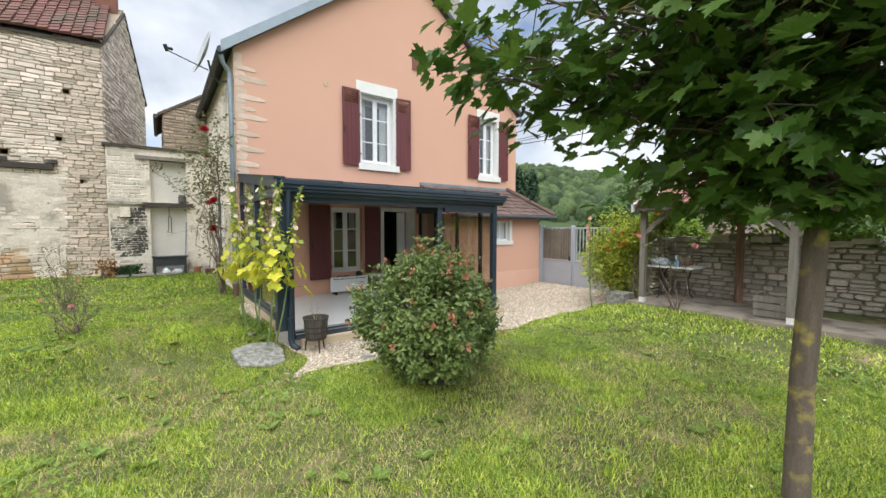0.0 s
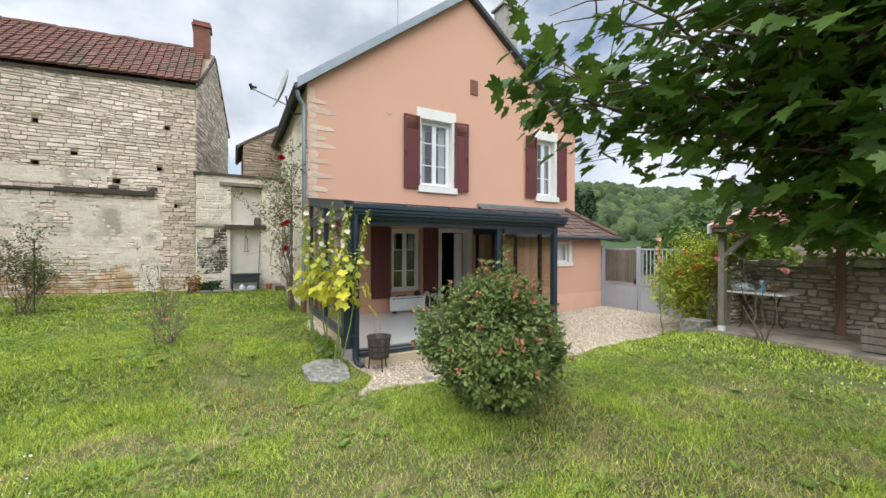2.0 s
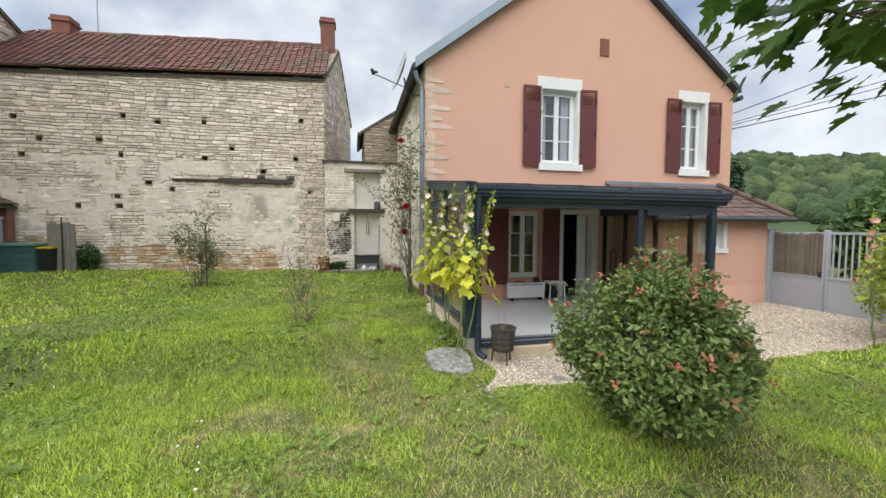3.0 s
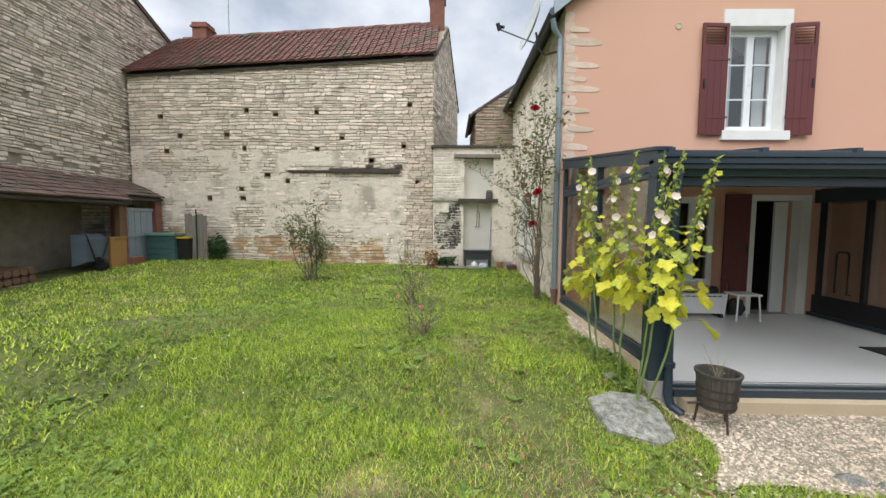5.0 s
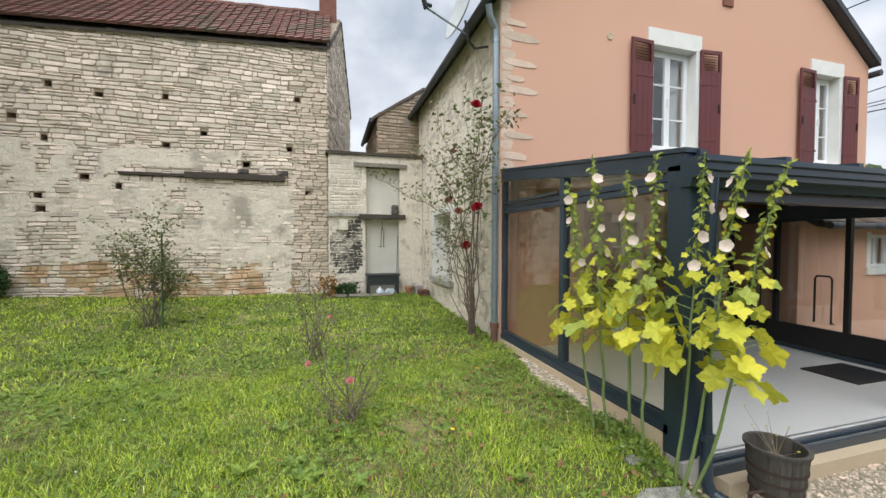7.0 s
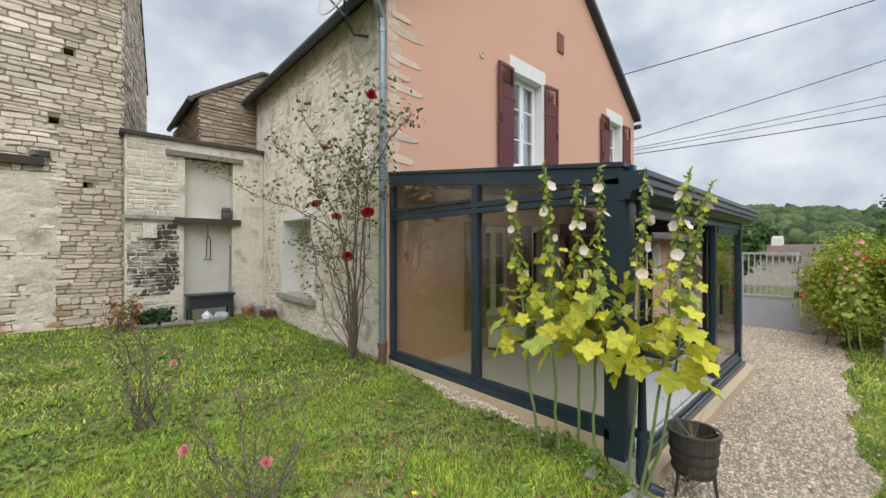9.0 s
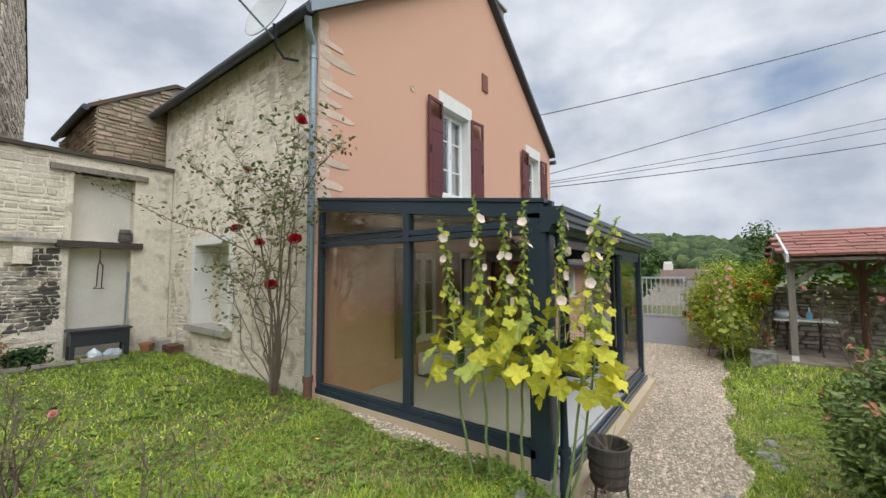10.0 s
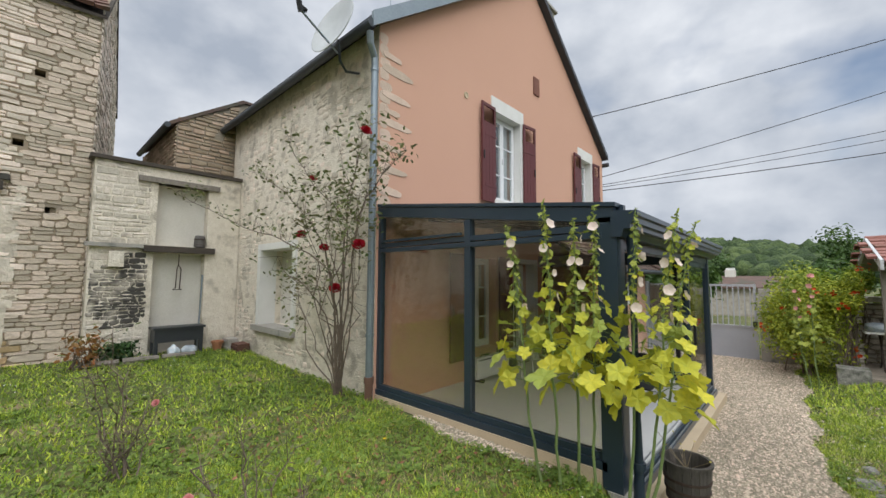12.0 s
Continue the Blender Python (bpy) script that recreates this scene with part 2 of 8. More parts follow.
def lathe(bm, profile, sides=24, at=(0, 0, 0), ring=False):
    """Adds a turned shape from (radius, height) pairs."""
    rings = []
    for r, z in profile:
        rings.append([bm.verts.new((at[0] + r * math.cos(2 * math.pi * k / sides), at[1] + r * math.sin(2 * math.pi * k / sides), at[2] + z)) for k in range(sides)])
    for a, b in zip(rings, rings[1:] + (rings[:1] if ring else [])):
        for k in range(sides):
            bm.faces.new((a[k], a[(k + 1) % sides], b[(k + 1) % sides], b[k]))
    if ring:
        return
    if profile[0][0] > 0.001:
        bm.faces.new(rings[0][::-1])
    if profile[-1][0] > 0.001:
        bm.faces.new(rings[-1])


def part(name, bm, mat, parent=None, label="", bevel=0.0, smooth=False):
    """Links a bmesh as ONE mesh object, under parent where one is given."""
    if bevel:
        bmesh.ops.bevel(bm, geom=[e for e in bm.edges if len(e.link_faces) == 2 and e.calc_face_angle(0) > 0.6], offset=bevel, segments=1, affect="EDGES", clamp_overlap=True)
    bm.normal_update()
    me = bpy.data.meshes.new(name)
    bm.to_mesh(me)
    bm.free()
    me.materials.append(mat)
    if smooth:
        me.polygons.foreach_set("use_smooth", [True] * len(me.polygons))
    ob = new(name, me)
    if parent is not None:
        ob.parent = parent
    return tagged(ob, label)


def raw(name, verts, faces, mat, parent=None, label="", smooth=False):
    """Links numpy vertices and same-sized faces as one mesh object."""
    me = bpy.data.meshes.new(name)
    verts, faces = np.asarray(verts, dtype=np.float32), np.asarray(faces, dtype=np.int32)
    k = faces.shape[1]
    me.vertices.add(len(verts))
    me.vertices.foreach_set("co", verts.ravel())
    me.loops.add(faces.size)
    me.loops.foreach_set("vertex_index", faces.ravel())
    me.polygons.add(len(faces))
    me.polygons.foreach_set("loop_start", np.arange(0, faces.size, k, dtype=np.int32))
    me.polygons.foreach_set("use_smooth", np.full(len(faces), smooth))
    me.update(calc_edges=True)
    me.materials.append(mat)
    ob = new(name, me)
    if parent is not None:
        ob.parent = parent
    return tagged(ob, label)


def thing(name, at=(0, 0, 0), label="", category="", group="", kind=""):
    """An Empty at the base of a thing, to hold its parts."""
    ob = new(name)
    ob.empty_display_size = 0.1
    ob.matrix_world = Matrix.Translation(at)
    return tagged(ob, label, category, group, kind)


def boxes(*rows):
    bm = bmesh.new()
    for r in rows:
        box(bm, *r)
    return bm


def wall_with_holes(bm, u0, u1, z0, z1, a, b, holes, axis="y"):
    """A wall from u0 to u1 and z0 to z1, thick from a to b, cut by rectangular holes (u0, u1, z0, z1)."""
    us = sorted({u0, u1, *[h[0] for h in holes], *[h[1] for h in holes]})
    zs = sorted({z0, z1, *[h[2] for h in holes], *[h[3] for h in holes]})
    cells = [[not any(h[0] <= (p + q) / 2 <= h[1] and h[2] <= (r + s) / 2 <= h[3] for h in holes) for p, q in zip(us, us[1:])] for r, s in zip(zs, zs[1:])]
    vert = {}

    def v(i, j, w):
        key = (i, j, w)
        if key not in vert:
            c = (us[i], w, zs[j]) if axis == "y" else (w, us[i], zs[j])
            vert[key] = bm.verts.new(c)
        return vert[key]
    nu, nz, fs = len(us) - 1, len(zs) - 1, []

    def solid(i, j):
        return 0 <= i < nu and 0 <= j < nz and cells[j][i]
    for j in range(nz):
        for i in range(nu):
            if not cells[j][i]:
                continue
            for w in (a, b):
                fs.append(bm.faces.new((v(i, j, w), v(i + 1, j, w), v(i + 1, j + 1, w), v(i, j + 1, w))))
            for (di, dj), (p, q) in {(-1, 0): ((i, j), (i, j + 1)), (1, 0): ((i + 1, j), (i + 1, j + 1)), (0, -1): ((i, j), (i + 1, j)), (0, 1): ((i, j + 1), (i + 1, j + 1))}.items():
                if not solid(i + di, j + dj):
                    fs.append(bm.faces.new((v(*p, a), v(*q, a), v(*q, b), v(*p, b))))
    bmesh.ops.recalc_face_normals(bm, faces=fs)


def smooth_step(e0, e1, x):
    t = np.clip((np.asarray(x, dtype=float) - e0) / (e1 - e0), 0, 1)
    return t * t * (3 - 2 * t)


def ground_z(x, y):
    """Height of the lawn: level by the veranda, rising to the barn."""
    x, y = np.asarray(x, dtype=float), np.asarray(y, dtype=float)
    rise = 0.10 * smooth_step(-4.2, -1.3, y) + 0.26 * smooth_step(-3.6, -2.85, y) + 0.12 * smooth_step(0.0, 6.0, y)
    side = 1 - smooth_step(-0.05, 0.3, x)
    bumps = 0.025 * np.sin(x * 1.3 + 0.4) * np.cos(y * 1.1) + 0.012 * np.sin(x * 3.1) * np.sin(y * 2.7 + 1)
    left = 0.12 * smooth_step(-1.0, -4.0, x) * (1 - smooth_step(-3.2, 0.2, y))
    front = 0.08 * smooth_step(-4.5, -5.4, y) + 0.17 * smooth_step(2.6, 6.4, x) * smooth_step(-3.9, -5.0, y)
    return front + rise * side + left + bumps * (1 - smooth_step(-0.5, 0.5, x) * smooth_step(-4.4, -3.6, y)) + 0.10 * smooth_step(5.0, 9.0, x) + 0.2 * smooth_step(-4, -12, x) * smooth_step(-2, 5, y)


def on_ground(x, y):
    return float(ground_z(x, y))


# ---- ground: one sheet out to the horizon ----
def ground_sheet():
    inner = np.linspace(-16, 16, 129)
    far = np.array([20, 28, 40, 60, 100, 200, 500, 1500])
    xs = np.concatenate([-far[::-1], inner, far])
    gx, gy = np.meshgrid(xs, xs)
    gz = ground_z(gx, gy) - 0.25 * smooth_step(14, 24, np.hypot(gx, gy))
    v = np.stack([gx.ravel(), gy.ravel(), gz.ravel()], 1)
    n = len(xs)
    i = (np.arange(n - 1)[:, None] * n + np.arange(n - 1)[None]).ravel()
    return raw("ground", v, np.stack([i, i + 1, i + n + 1, i + n], 1), SOIL, smooth=True)


tagged(ground_sheet(), "patchy garden soil with dry thatch under the lawn", "ground", kind="structure")

# ---- the peach house ----
HW, HD, EAVE, APEX = 8.4, 5.5, 5.55, 8.75
W1, W2 = (2.80, 3.74, 3.45, 5.22), (6.76, 7.50, 3.45, 5.22)
GW, GD = (2.02, 2.82, 0.72, 2.33), (3.42, 4.22, 0.2, 2.27)
VENT = (4.32, 4.56, 6.12, 6.52)
house = thing("house", (HW / 2, HD / 2, 0), "peach-rendered gabled village house with dark red shutters", "house")
house_inv = house.matrix_world.inverted()


def house_part(name, bm, mat, label="", bevel=0.0):
    bm.transform(house_inv)
    return part(name, bm, mat, house, label, bevel)


bm = bmesh.new()
wall_with_holes(bm, 0.0, HW, -0.3, EAVE, 0.0, 0.42, [W1, W2, GW, GD])
prism(bm, [(0.0, EAVE), (HW, EAVE), (HW / 2, APEX)], "y", 0.0, 0.42)
house_part("front_wall", bm, RENDER, "peach render with bare stone at the corner")
house_part("corner_facing", boxes((-0.005, -0.001, 0.003, 0.42, 0.1, EAVE)), WHITE_COAT, "whitewashed side of the corner")
bm = bmesh.new()
SIDE_WIN = (2.35, 3.72, 1.02, 2.50)
wall_with_holes(bm, 0.42, HD, -0.3, EAVE, 0.0, 0.5, [SIDE_WIN], "x")
house_part("side_wall", bm, WHITE_COAT, "whitewashed rubble side wall")
house_part("far_wall", boxes((HW - 0.5, HW, 0.42, HD, -0.3, EAVE)), RENDER)
bm = boxes((0.5, HW - 0.5, HD - 0.42, HD, -0.3, EAVE))
prism(bm, [(0.0, EAVE), (HW, EAVE), (HW / 2, APEX)], "y", HD - 0.42, HD)
house_part("back_wall", bm, WHITE_COAT)
# floor between storeys, in the same darkened room colour
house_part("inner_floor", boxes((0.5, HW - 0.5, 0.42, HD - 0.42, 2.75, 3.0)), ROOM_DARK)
slope = (APEX - EAVE) / (HW / 2)
for s, nm in ((-1, "roof_left"), (1, "roof_right")):
    def rx(d):
        return HW / 2 + s * d
    e = HW / 2 + (0.22 if s < 0 else 0.06)
    out = [(rx(0), APEX + 0.02), (rx(e), APEX + 0.02 - slope * e), (rx(e), APEX + 0.16 - slope * e), (rx(0), APEX + 0.16)]
    bm = bmesh.new()
    prism(bm, out, "y", -0.14, HD + 0.1)
    house_part(nm, bm, DARK_ZINC, "dark roof slope with zinc verge")
    bm = bmesh.new()
    lo, hi = (-0.04, 0.18) if s < 0 else (0.02, 0.15)
    out = [(rx(0), APEX + lo), (rx(e + 0.02), APEX + lo - slope * e), (rx(e + 0.02), APEX + hi - slope * e), (rx(0), APEX + hi)]
    prism(bm, out, "y", -0.18 if s < 0 else -0.16, -0.13)
    house_part("verge", bm, ZINC if s < 0 else DARK_ZINC, "grey zinc verge strip" if s < 0 else "thin dark verge strip")
    bm = bmesh.new()
    gx = rx(e + 0.03)
    tube(bm, [(gx, -0.16, EAVE - 0.16), (gx, HD + 0.1, EAVE - 0.16)], 0.065, 12)
    house_part("gutter", bm, DARK_ZINC, "half-round dark gutter")

# ---- house details: windows, shutters, stonework ----
def house_window(name, x0, x1, z0, z1, y=0.16, label=""):
    """A two-leaf white window with glazing bars and a net curtain behind."""
    w = thing(name, ((x0 + x1) / 2, y, z0), label, "window", kind="structure")
    inv = w.matrix_world.inverted()

    def p(nm, bm, mat, bev=0.004, lab="", under=None):
        bm.transform(inv)
        return part(nm, bm, mat, under or w, lab, bev)
    mid = (x0 + x1) / 2
    p("window_frame", boxes((x0, x1, y, y + 0.07, z0, z0 + 0.05), (x0, x1, y, y + 0.07, z1 - 0.05, z1), (x0, x0 + 0.045, y, y + 0.07, z0 + 0.05, z1 - 0.05), (x1 - 0.045, x1, y, y + 0.07, z0 + 0.05, z1 - 0.05)), WHITE_PVC)
    for a, b in ((x0 + 0.05, mid - 0.002), (mid + 0.002, x1 - 0.05)):
        f = y - 0.015
        sash = p("sash", boxes((a, b, f, f + 0.05, z0 + 0.055, z0 + 0.12), (a, b, f, f + 0.05, z1 - 0.115, z1 - 0.055), (a, a + 0.055, f, f + 0.05, z0 + 0.12, z1 - 0.115), (b - 0.055, b, f, f + 0.05, z0 + 0.12, z1 - 0.115)), WHITE_PVC)
        h = (z1 - z0) / 3
        for k in (1, 2):
            p("glazing_bar", boxes((a + 0.055, b - 0.055, f + 0.008, f + 0.04, z0 + h * k - 0.012, z0 + h * k + 0.012)), WHITE_PVC, 0, under=sash)
        g = p("pane", boxes((a + 0.055, b - 0.055, f + 0.02, f + 0.028, z0 + 0.12, z1 - 0.115)), GLASS, 0, under=sash)
        g.visible_shadow = False
        bm = bmesh.new()
        n = 18
        ca, cb = (a + 0.03, a + (b - a) * 0.5) if a < mid - 0.1 else (a + (b - a) * 0.45, b - 0.03)
        vs = [[bm.verts.new((ca + (cb - ca) * i / n, y + 0.13 + 0.018 * math.sin(i * 2.1), zz)) for zz in (z0 + 0.06 if z0 > 2 else z1 - 0.55, z1 - 0.06)] for i in range(n + 1)]
        for q, r in zip(vs, vs[1:]):
            bm.faces.new((q[0], r[0], r[1], q[1]))
        p("net_curtain", bm, CURTAIN, 0, "white net curtain")
    p("handle", boxes((mid - 0.012, mid + 0.012, y - 0.05, y - 0.015, (z0 + z1) / 2 - 0.06, (z0 + z1) / 2 + 0.06)), WHITE_PVC, 0)
    return w


house_window("window_1", *W1, label="white double window with glazing bars and net curtain")
house_window("window_2", *W2, label="narrow white double window with glazing bars, curtained")
house_window("window_3", *GW, label="white ground floor window with lace curtain")


def surround(name, x0, x1, z0, z1, lintel=(0.11, 0.11), jamb=0.13):
    """White painted lintel, jambs and sill round a window, as one painted band."""
    a, b = x0 - lintel[0], x1 + lintel[1]
    house_part("lintel", boxes((a, b, -0.022, 0.155, z1 - 0.006, z1 + 0.27)), WHITE_PAINT, "white painted lintel", 0.006)
    house_part("jamb", boxes((x0 - 0.05, x0 + 0.006, -0.018, 0.156, z0, z1 - 0.008)), WHITE_PAINT, "white painted jamb", 0.004)
    house_part("jamb", boxes((x1 - 0.006, x1 + jamb, -0.018, 0.156, z0, z1 - 0.008)), WHITE_PAINT, "white painted jamb", 0.004)
    house_part("sill", boxes((x0 - 0.08, x1 + 0.14, -0.07, 0.156, z0 - 0.15, z0 + 0.006)), WHITE_PAINT, "white painted sill", 0.008)


surround("s", *W1)
surround("s", *W2)


def shutter(x0, x1, z0, z1, hinge, angle, slatted=True, label=""):
    """A red wooden leaf hung at x=hinge, swung a few degrees off the wall."""
    w, h = x1 - x0, z1 - z0
    ob = thing("shutter", (hinge, -0.03, z0), label, "shutter", "window shutters")
    s = 1 if hinge == x0 else -1
    ob.matrix_world = Matrix.Translation((hinge, -0.03, z0)) @ Matrix.Rotation(radians(-angle * s), 4, "Z")

    def span(a, b):
        return (a, b) if s > 0 else (-b, -a)
    top = h - 0.40 if slatted else h
    n = 4
    for k in range(n):
        a, b = span(w * k / n + 0.002, w * (k + 1) / n - 0.002)
        part("board", boxes((a, b, -0.032, 0.0, 0, top if slatted else h)), SHUTTER_RED, ob, "", 0.004)
    if slatted:
        louvre = part("louvre_frame", boxes((*span(0, 0.05), -0.034, 0.0, top, h), (*span(w - 0.05, w), -0.034, 0.0, top, h), (*span(0.05, w - 0.05), -0.034, 0, h - 0.06, h), (*span(0.05, w - 0.05), -0.034, 0, top, top + 0.04)), SHUTTER_RED, ob, "", 0.003)
        for k in range(6):
            bm = boxes((*span(0.05, w - 0.05), -0.004, 0.004, -0.019, 0.019))
            bm.transform(Matrix.Translation((0, -0.017, top + 0.065 + k * 0.047)) @ Matrix.Rotation(radians(-55), 4, "X"))
            part("slat", bm, SHUTTER_RED, louvre)
    for z in (h * 0.16, h * 0.68):
        part("strap_hinge", boxes((*span(-0.03, w * 0.8), -0.038, -0.032, z - 0.018, z + 0.018)), SHUTTER_RED, ob)
    part("catch", boxes((*span(w * 0.86, w * 0.92), -0.05, -0.032, h * 0.42, h * 0.50)), BLACK, ob, "black catch")
    return ob


RL = "dark red wooden shutter, open, slatted at the top"
shutter(2.31, 2.76, 3.38, 5.24, 2.76, 2.5, label=RL)
shutter(3.80, 4.22, 3.38, 5.24, 3.80, 6, label=RL)
shutter(6.27, 6.72, 3.38, 5.24, 6.72, 3, label=RL)
shutter(7.58, 7.95, 3.38, 5.24, 7.58, 5, label=RL)
GL = "dark red plank shutter standing open inside the veranda"
shutter(1.46, 1.97, 0.60, 2.37, 1.97, 2, False, GL)
shutter(2.87, 3.30, 0.60, 2.37, 2.87, 2, False, GL)

# ground floor door, dark hall behind: its shade is in the wall colour
door = thing("door_1", (3.82, 0.2, 0.2), "white framed glazed door, standing open on a dark hall", "door", kind="structure")
dinv = door.matrix_world.inverted()
for nm, b, mt, lb in (("frame", boxes((3.32, 3.426, -0.02, 0.18, 0.21, 2.36), (4.214, 4.38, -0.02, 0.18, 0.21, 2.36), (3.426, 4.214, -0.02, 0.18, 2.264, 2.36)), WHITE_PAINT, "white painted door frame"),
                      ("leaf", boxes((3.97, 4.20, 0.24, 0.29, 0.22, 2.25)), WHITE_PVC, "white door leaf"),
                      ("threshold", boxes((3.42, 4.22, 0.0, 0.42, 0.16, 0.225)), CONCRETE, "worn threshold")):
    b.transform(dinv)
    part(nm, b, mt, door, lb, 0.004)
# added partitions, coloured dark so door and windows open on shade
tagged(part("partition", boxes((0.5, HW - 0.5, 2.2, 2.3, -0.1, 2.75), (0.5, HW - 0.5, 0.42, 2.2, 0.0, 0.16), (2.75, 2.85, 0.42, 2.2, 0.16, 2.75), (4.8, 4.9, 0.42, 2.2, 0.16, 2.75)), ROOM_DARK), "plain inner walls, coloured dark to stand for room shade", "wall", kind="structure")
tagged(part("partition", boxes((0.5, HW - 0.5, 2.0, 2.1, 3.0, EAVE)), ROOM_DARK), "plain wall upstairs behind the windows, coloured dark for room shade", "wall", kind="structure")

house_part("vent_frame", boxes((VENT[0], VENT[1], -0.03, -0.003, VENT[2], VENT[3])), BRICK_RED, "red brick air vent", 0.004)
bm = bmesh.new()
lathe(bm, [(0.058, 0.0), (0.058, 0.012), (0.046, 0.015), (0.040, 0.006)], 20)
bm.transform(Matrix.Translation((1.93, -0.002, 5.22)) @ Matrix.Rotation(radians(90), 4, "X"))
house_part("round_vent", bm, SILL_STONE, "small round cream wall vent")

# bare stone quoins breaking out of the render at the corner
QUOIN = material("pinkish_quoin_stone", (0.70, 0.55, 0.44), (0.56, 0.43, 0.34), rough=0.95, scale=7, fine=50, bump=0.7, island=0.1, per_object=0.12, depth=0.015)
rq = random.Random(5)


def quoin(x0, x1, z, h, thick):
    bm = bmesh.new()
    n, ring = 14, []
    w = x1 - x0
    for k in range(n):
        a = 2 * math.pi * k / n
        cx, cz = math.cos(a), math.sin(a)
        sx, sz = math.copysign(abs(cx) ** 0.6, cx), math.copysign(abs(cz) ** 0.8, cz)
        taper = 1 - 0.35 * max(0, sx) if w > 0.4 else 1
        ring.append((max(0.005, x0 + w / 2 + sx * (w / 2 + rq.uniform(-0.02, 0.01))), z + h / 2 - 0.025 * w * (sx + 1) + sz * taper * (h / 2 + rq.uniform(-0.012, 0.004))))
    prism(bm, ring, "y", -thick, -0.002)
    house_part("quoin", bm, QUOIN, "", 0.004)


z = 2.93
while z < 5.42:
    h = rq.uniform(0.12, 0.22)
    quoin(0.004, rq.uniform(0.16, 0.26), z, h, rq.uniform(0.003, 0.007))
    z += h + rq.uniform(-0.01, 0.006)
for z, x1, h in ((5.12, 0.42, 0.10), (4.90, 0.66, 0.15), (4.52, 0.60, 0.13), (4.30, 0.40, 0.09), (4.12, 0.64, 0.13), (3.76, 0.46, 0.11), (3.44, 0.56, 0.12), (3.12, 0.44, 0.12)):
    quoin(rq.uniform(0.02, 0.10), x1, z, h, rq.uniform(0.008, 0.014))

# downpipe on the corner, elbow at the eave, clay foot
bm = bmesh.new()
tube(bm, [(-0.24, -0.10, 5.30), (-0.20, -0.06, 5.16), (-0.09, -0.01, 5.02), (-0.075, 0.0, 4.9), (-0.075, 0.0, 0.66)], 0.048, 12)
for zz in (4.85, 3.0, 1.2):
    tube(bm, [(-0.075, 0, zz - 0.02), (-0.075, 0, zz + 0.02)], 0.056, 12)
bm.transform(house_inv)
part("downpipe", bm, ZINC, house, "grey zinc downpipe", smooth=False)
bm = bmesh.new()
tube(bm, [(-0.075, 0, 0.28), (-0.075, 0, 0.58)], 0.055, 12)
tube(bm, [(-0.075, 0, 0.58), (-0.075, 0, 0.66)], 0.066, 12)
bm.transform(house_inv)
part("pipe_foot", bm, material("brown_cast_pipe", (0.17, 0.09, 0.06), rough=0.7, bump=0.2), house, "brown cast iron pipe foot")

# chimney with stone cap
house_part("chimney", boxes((5.82, 6.34, 0.45, 0.95, 6.9, 9.32), (5.74, 6.42, 0.38, 1.02, 9.32, 9.38)), CONCRETE, "pale rendered chimney", 0.01)
bm = bmesh.new()
lathe(bm, [(0.13, 0), (0.11, 0.12), (0.17, 0.15), (0.17, 0.19), (0.05, 0.24)], 14, (6.08, 0.70, 9.38))
house_part("cowl", bm, DARK_ZINC, "dark chimney cowl")

# satellite dish on its arm
dish = thing("satellite_dish", (-0.25, 0.42, 5.02), "grey satellite dish on a bent wall bracket", "satellite dish")
M_DISH = material("grey_dish_paint", (0.48, 0.50, 0.50), (0.40, 0.42, 0.42), rough=0.45, bump=0.05)
bm = bmesh.new()
lathe(bm, [(0.02, 0.0), (0.14, 0.008), (0.27, 0.03), (0.40, 0.07), (0.41, 0.085), (0.40, 0.085), (0.27, 0.045), (0.14, 0.022), (0.02, 0.014)], 28)
turn = Vector((-0.96, -0.12, 0.30)).to_track_quat("Z", "Y").to_matrix().to_4x4()
bm.transform(Matrix.Translation((-0.20, -0.02, 0.42)) @ turn @ Matrix.Scale(1.12, 4, (0, 1, 0)))
part("reflector", bm, M_DISH, dish, smooth=True)
bm = bmesh.new()
tube(bm, [(0.24, 0.05, -0.02), (0.02, 0.05, -0.08), (-0.10, 0.03, 0.02), (-0.16, 0.0, 0.30)], 0.02)
part("bracket", bm, DARK_ZINC, dish, "galvanised wall bracket")
bm = bmesh.new()
tube(bm, [(-0.16, 0.0, 0.10), (-0.88, -0.30, 0.22)], 0.014)
part("arm", bm, ZINC, dish)
bm = bmesh.new()
tube(bm, [(-0.86, -0.29, 0.20), (-0.90, -0.31, 0.31)], 0.035)
tube(bm, [(-0.88, -0.30, 0.26), (-0.78, -0.26, 0.27)], 0.028)
part("receiver", bm, BLACK, dish, "dark receiver head")

# television aerial on the roof
aerial = thing("tv_aerial", (4.09, 4.84, 8.72), "thin metal television aerial on a mast", "aerial")
bm = bmesh.new()
tube(bm, [(0, 0, -0.1), (0, 0, 3.3)], 0.018, 6)
part("mast", bm, ZINC, aerial)
bm = bmesh.new()
tube(bm, [(-0.62, 0, 3.1), (2.0, -0.3, 3.25)], 0.012, 6)
part("boom", bm, ZINC, aerial)
for k in range(11):
    x = -0.55 + k * 0.25
    bm = bmesh.new()
    tube(bm, [(x, -0.03 * k - 0.2, 3.1 + 0.014 * k + (0.25 if k < 2 else 0)), (x, -0.03 * k + 0.2, 3.1 + 0.014 * k - (0.25 if k < 2 else 0))], 0.007, 4)
    part("rod", bm, ZINC, aerial)

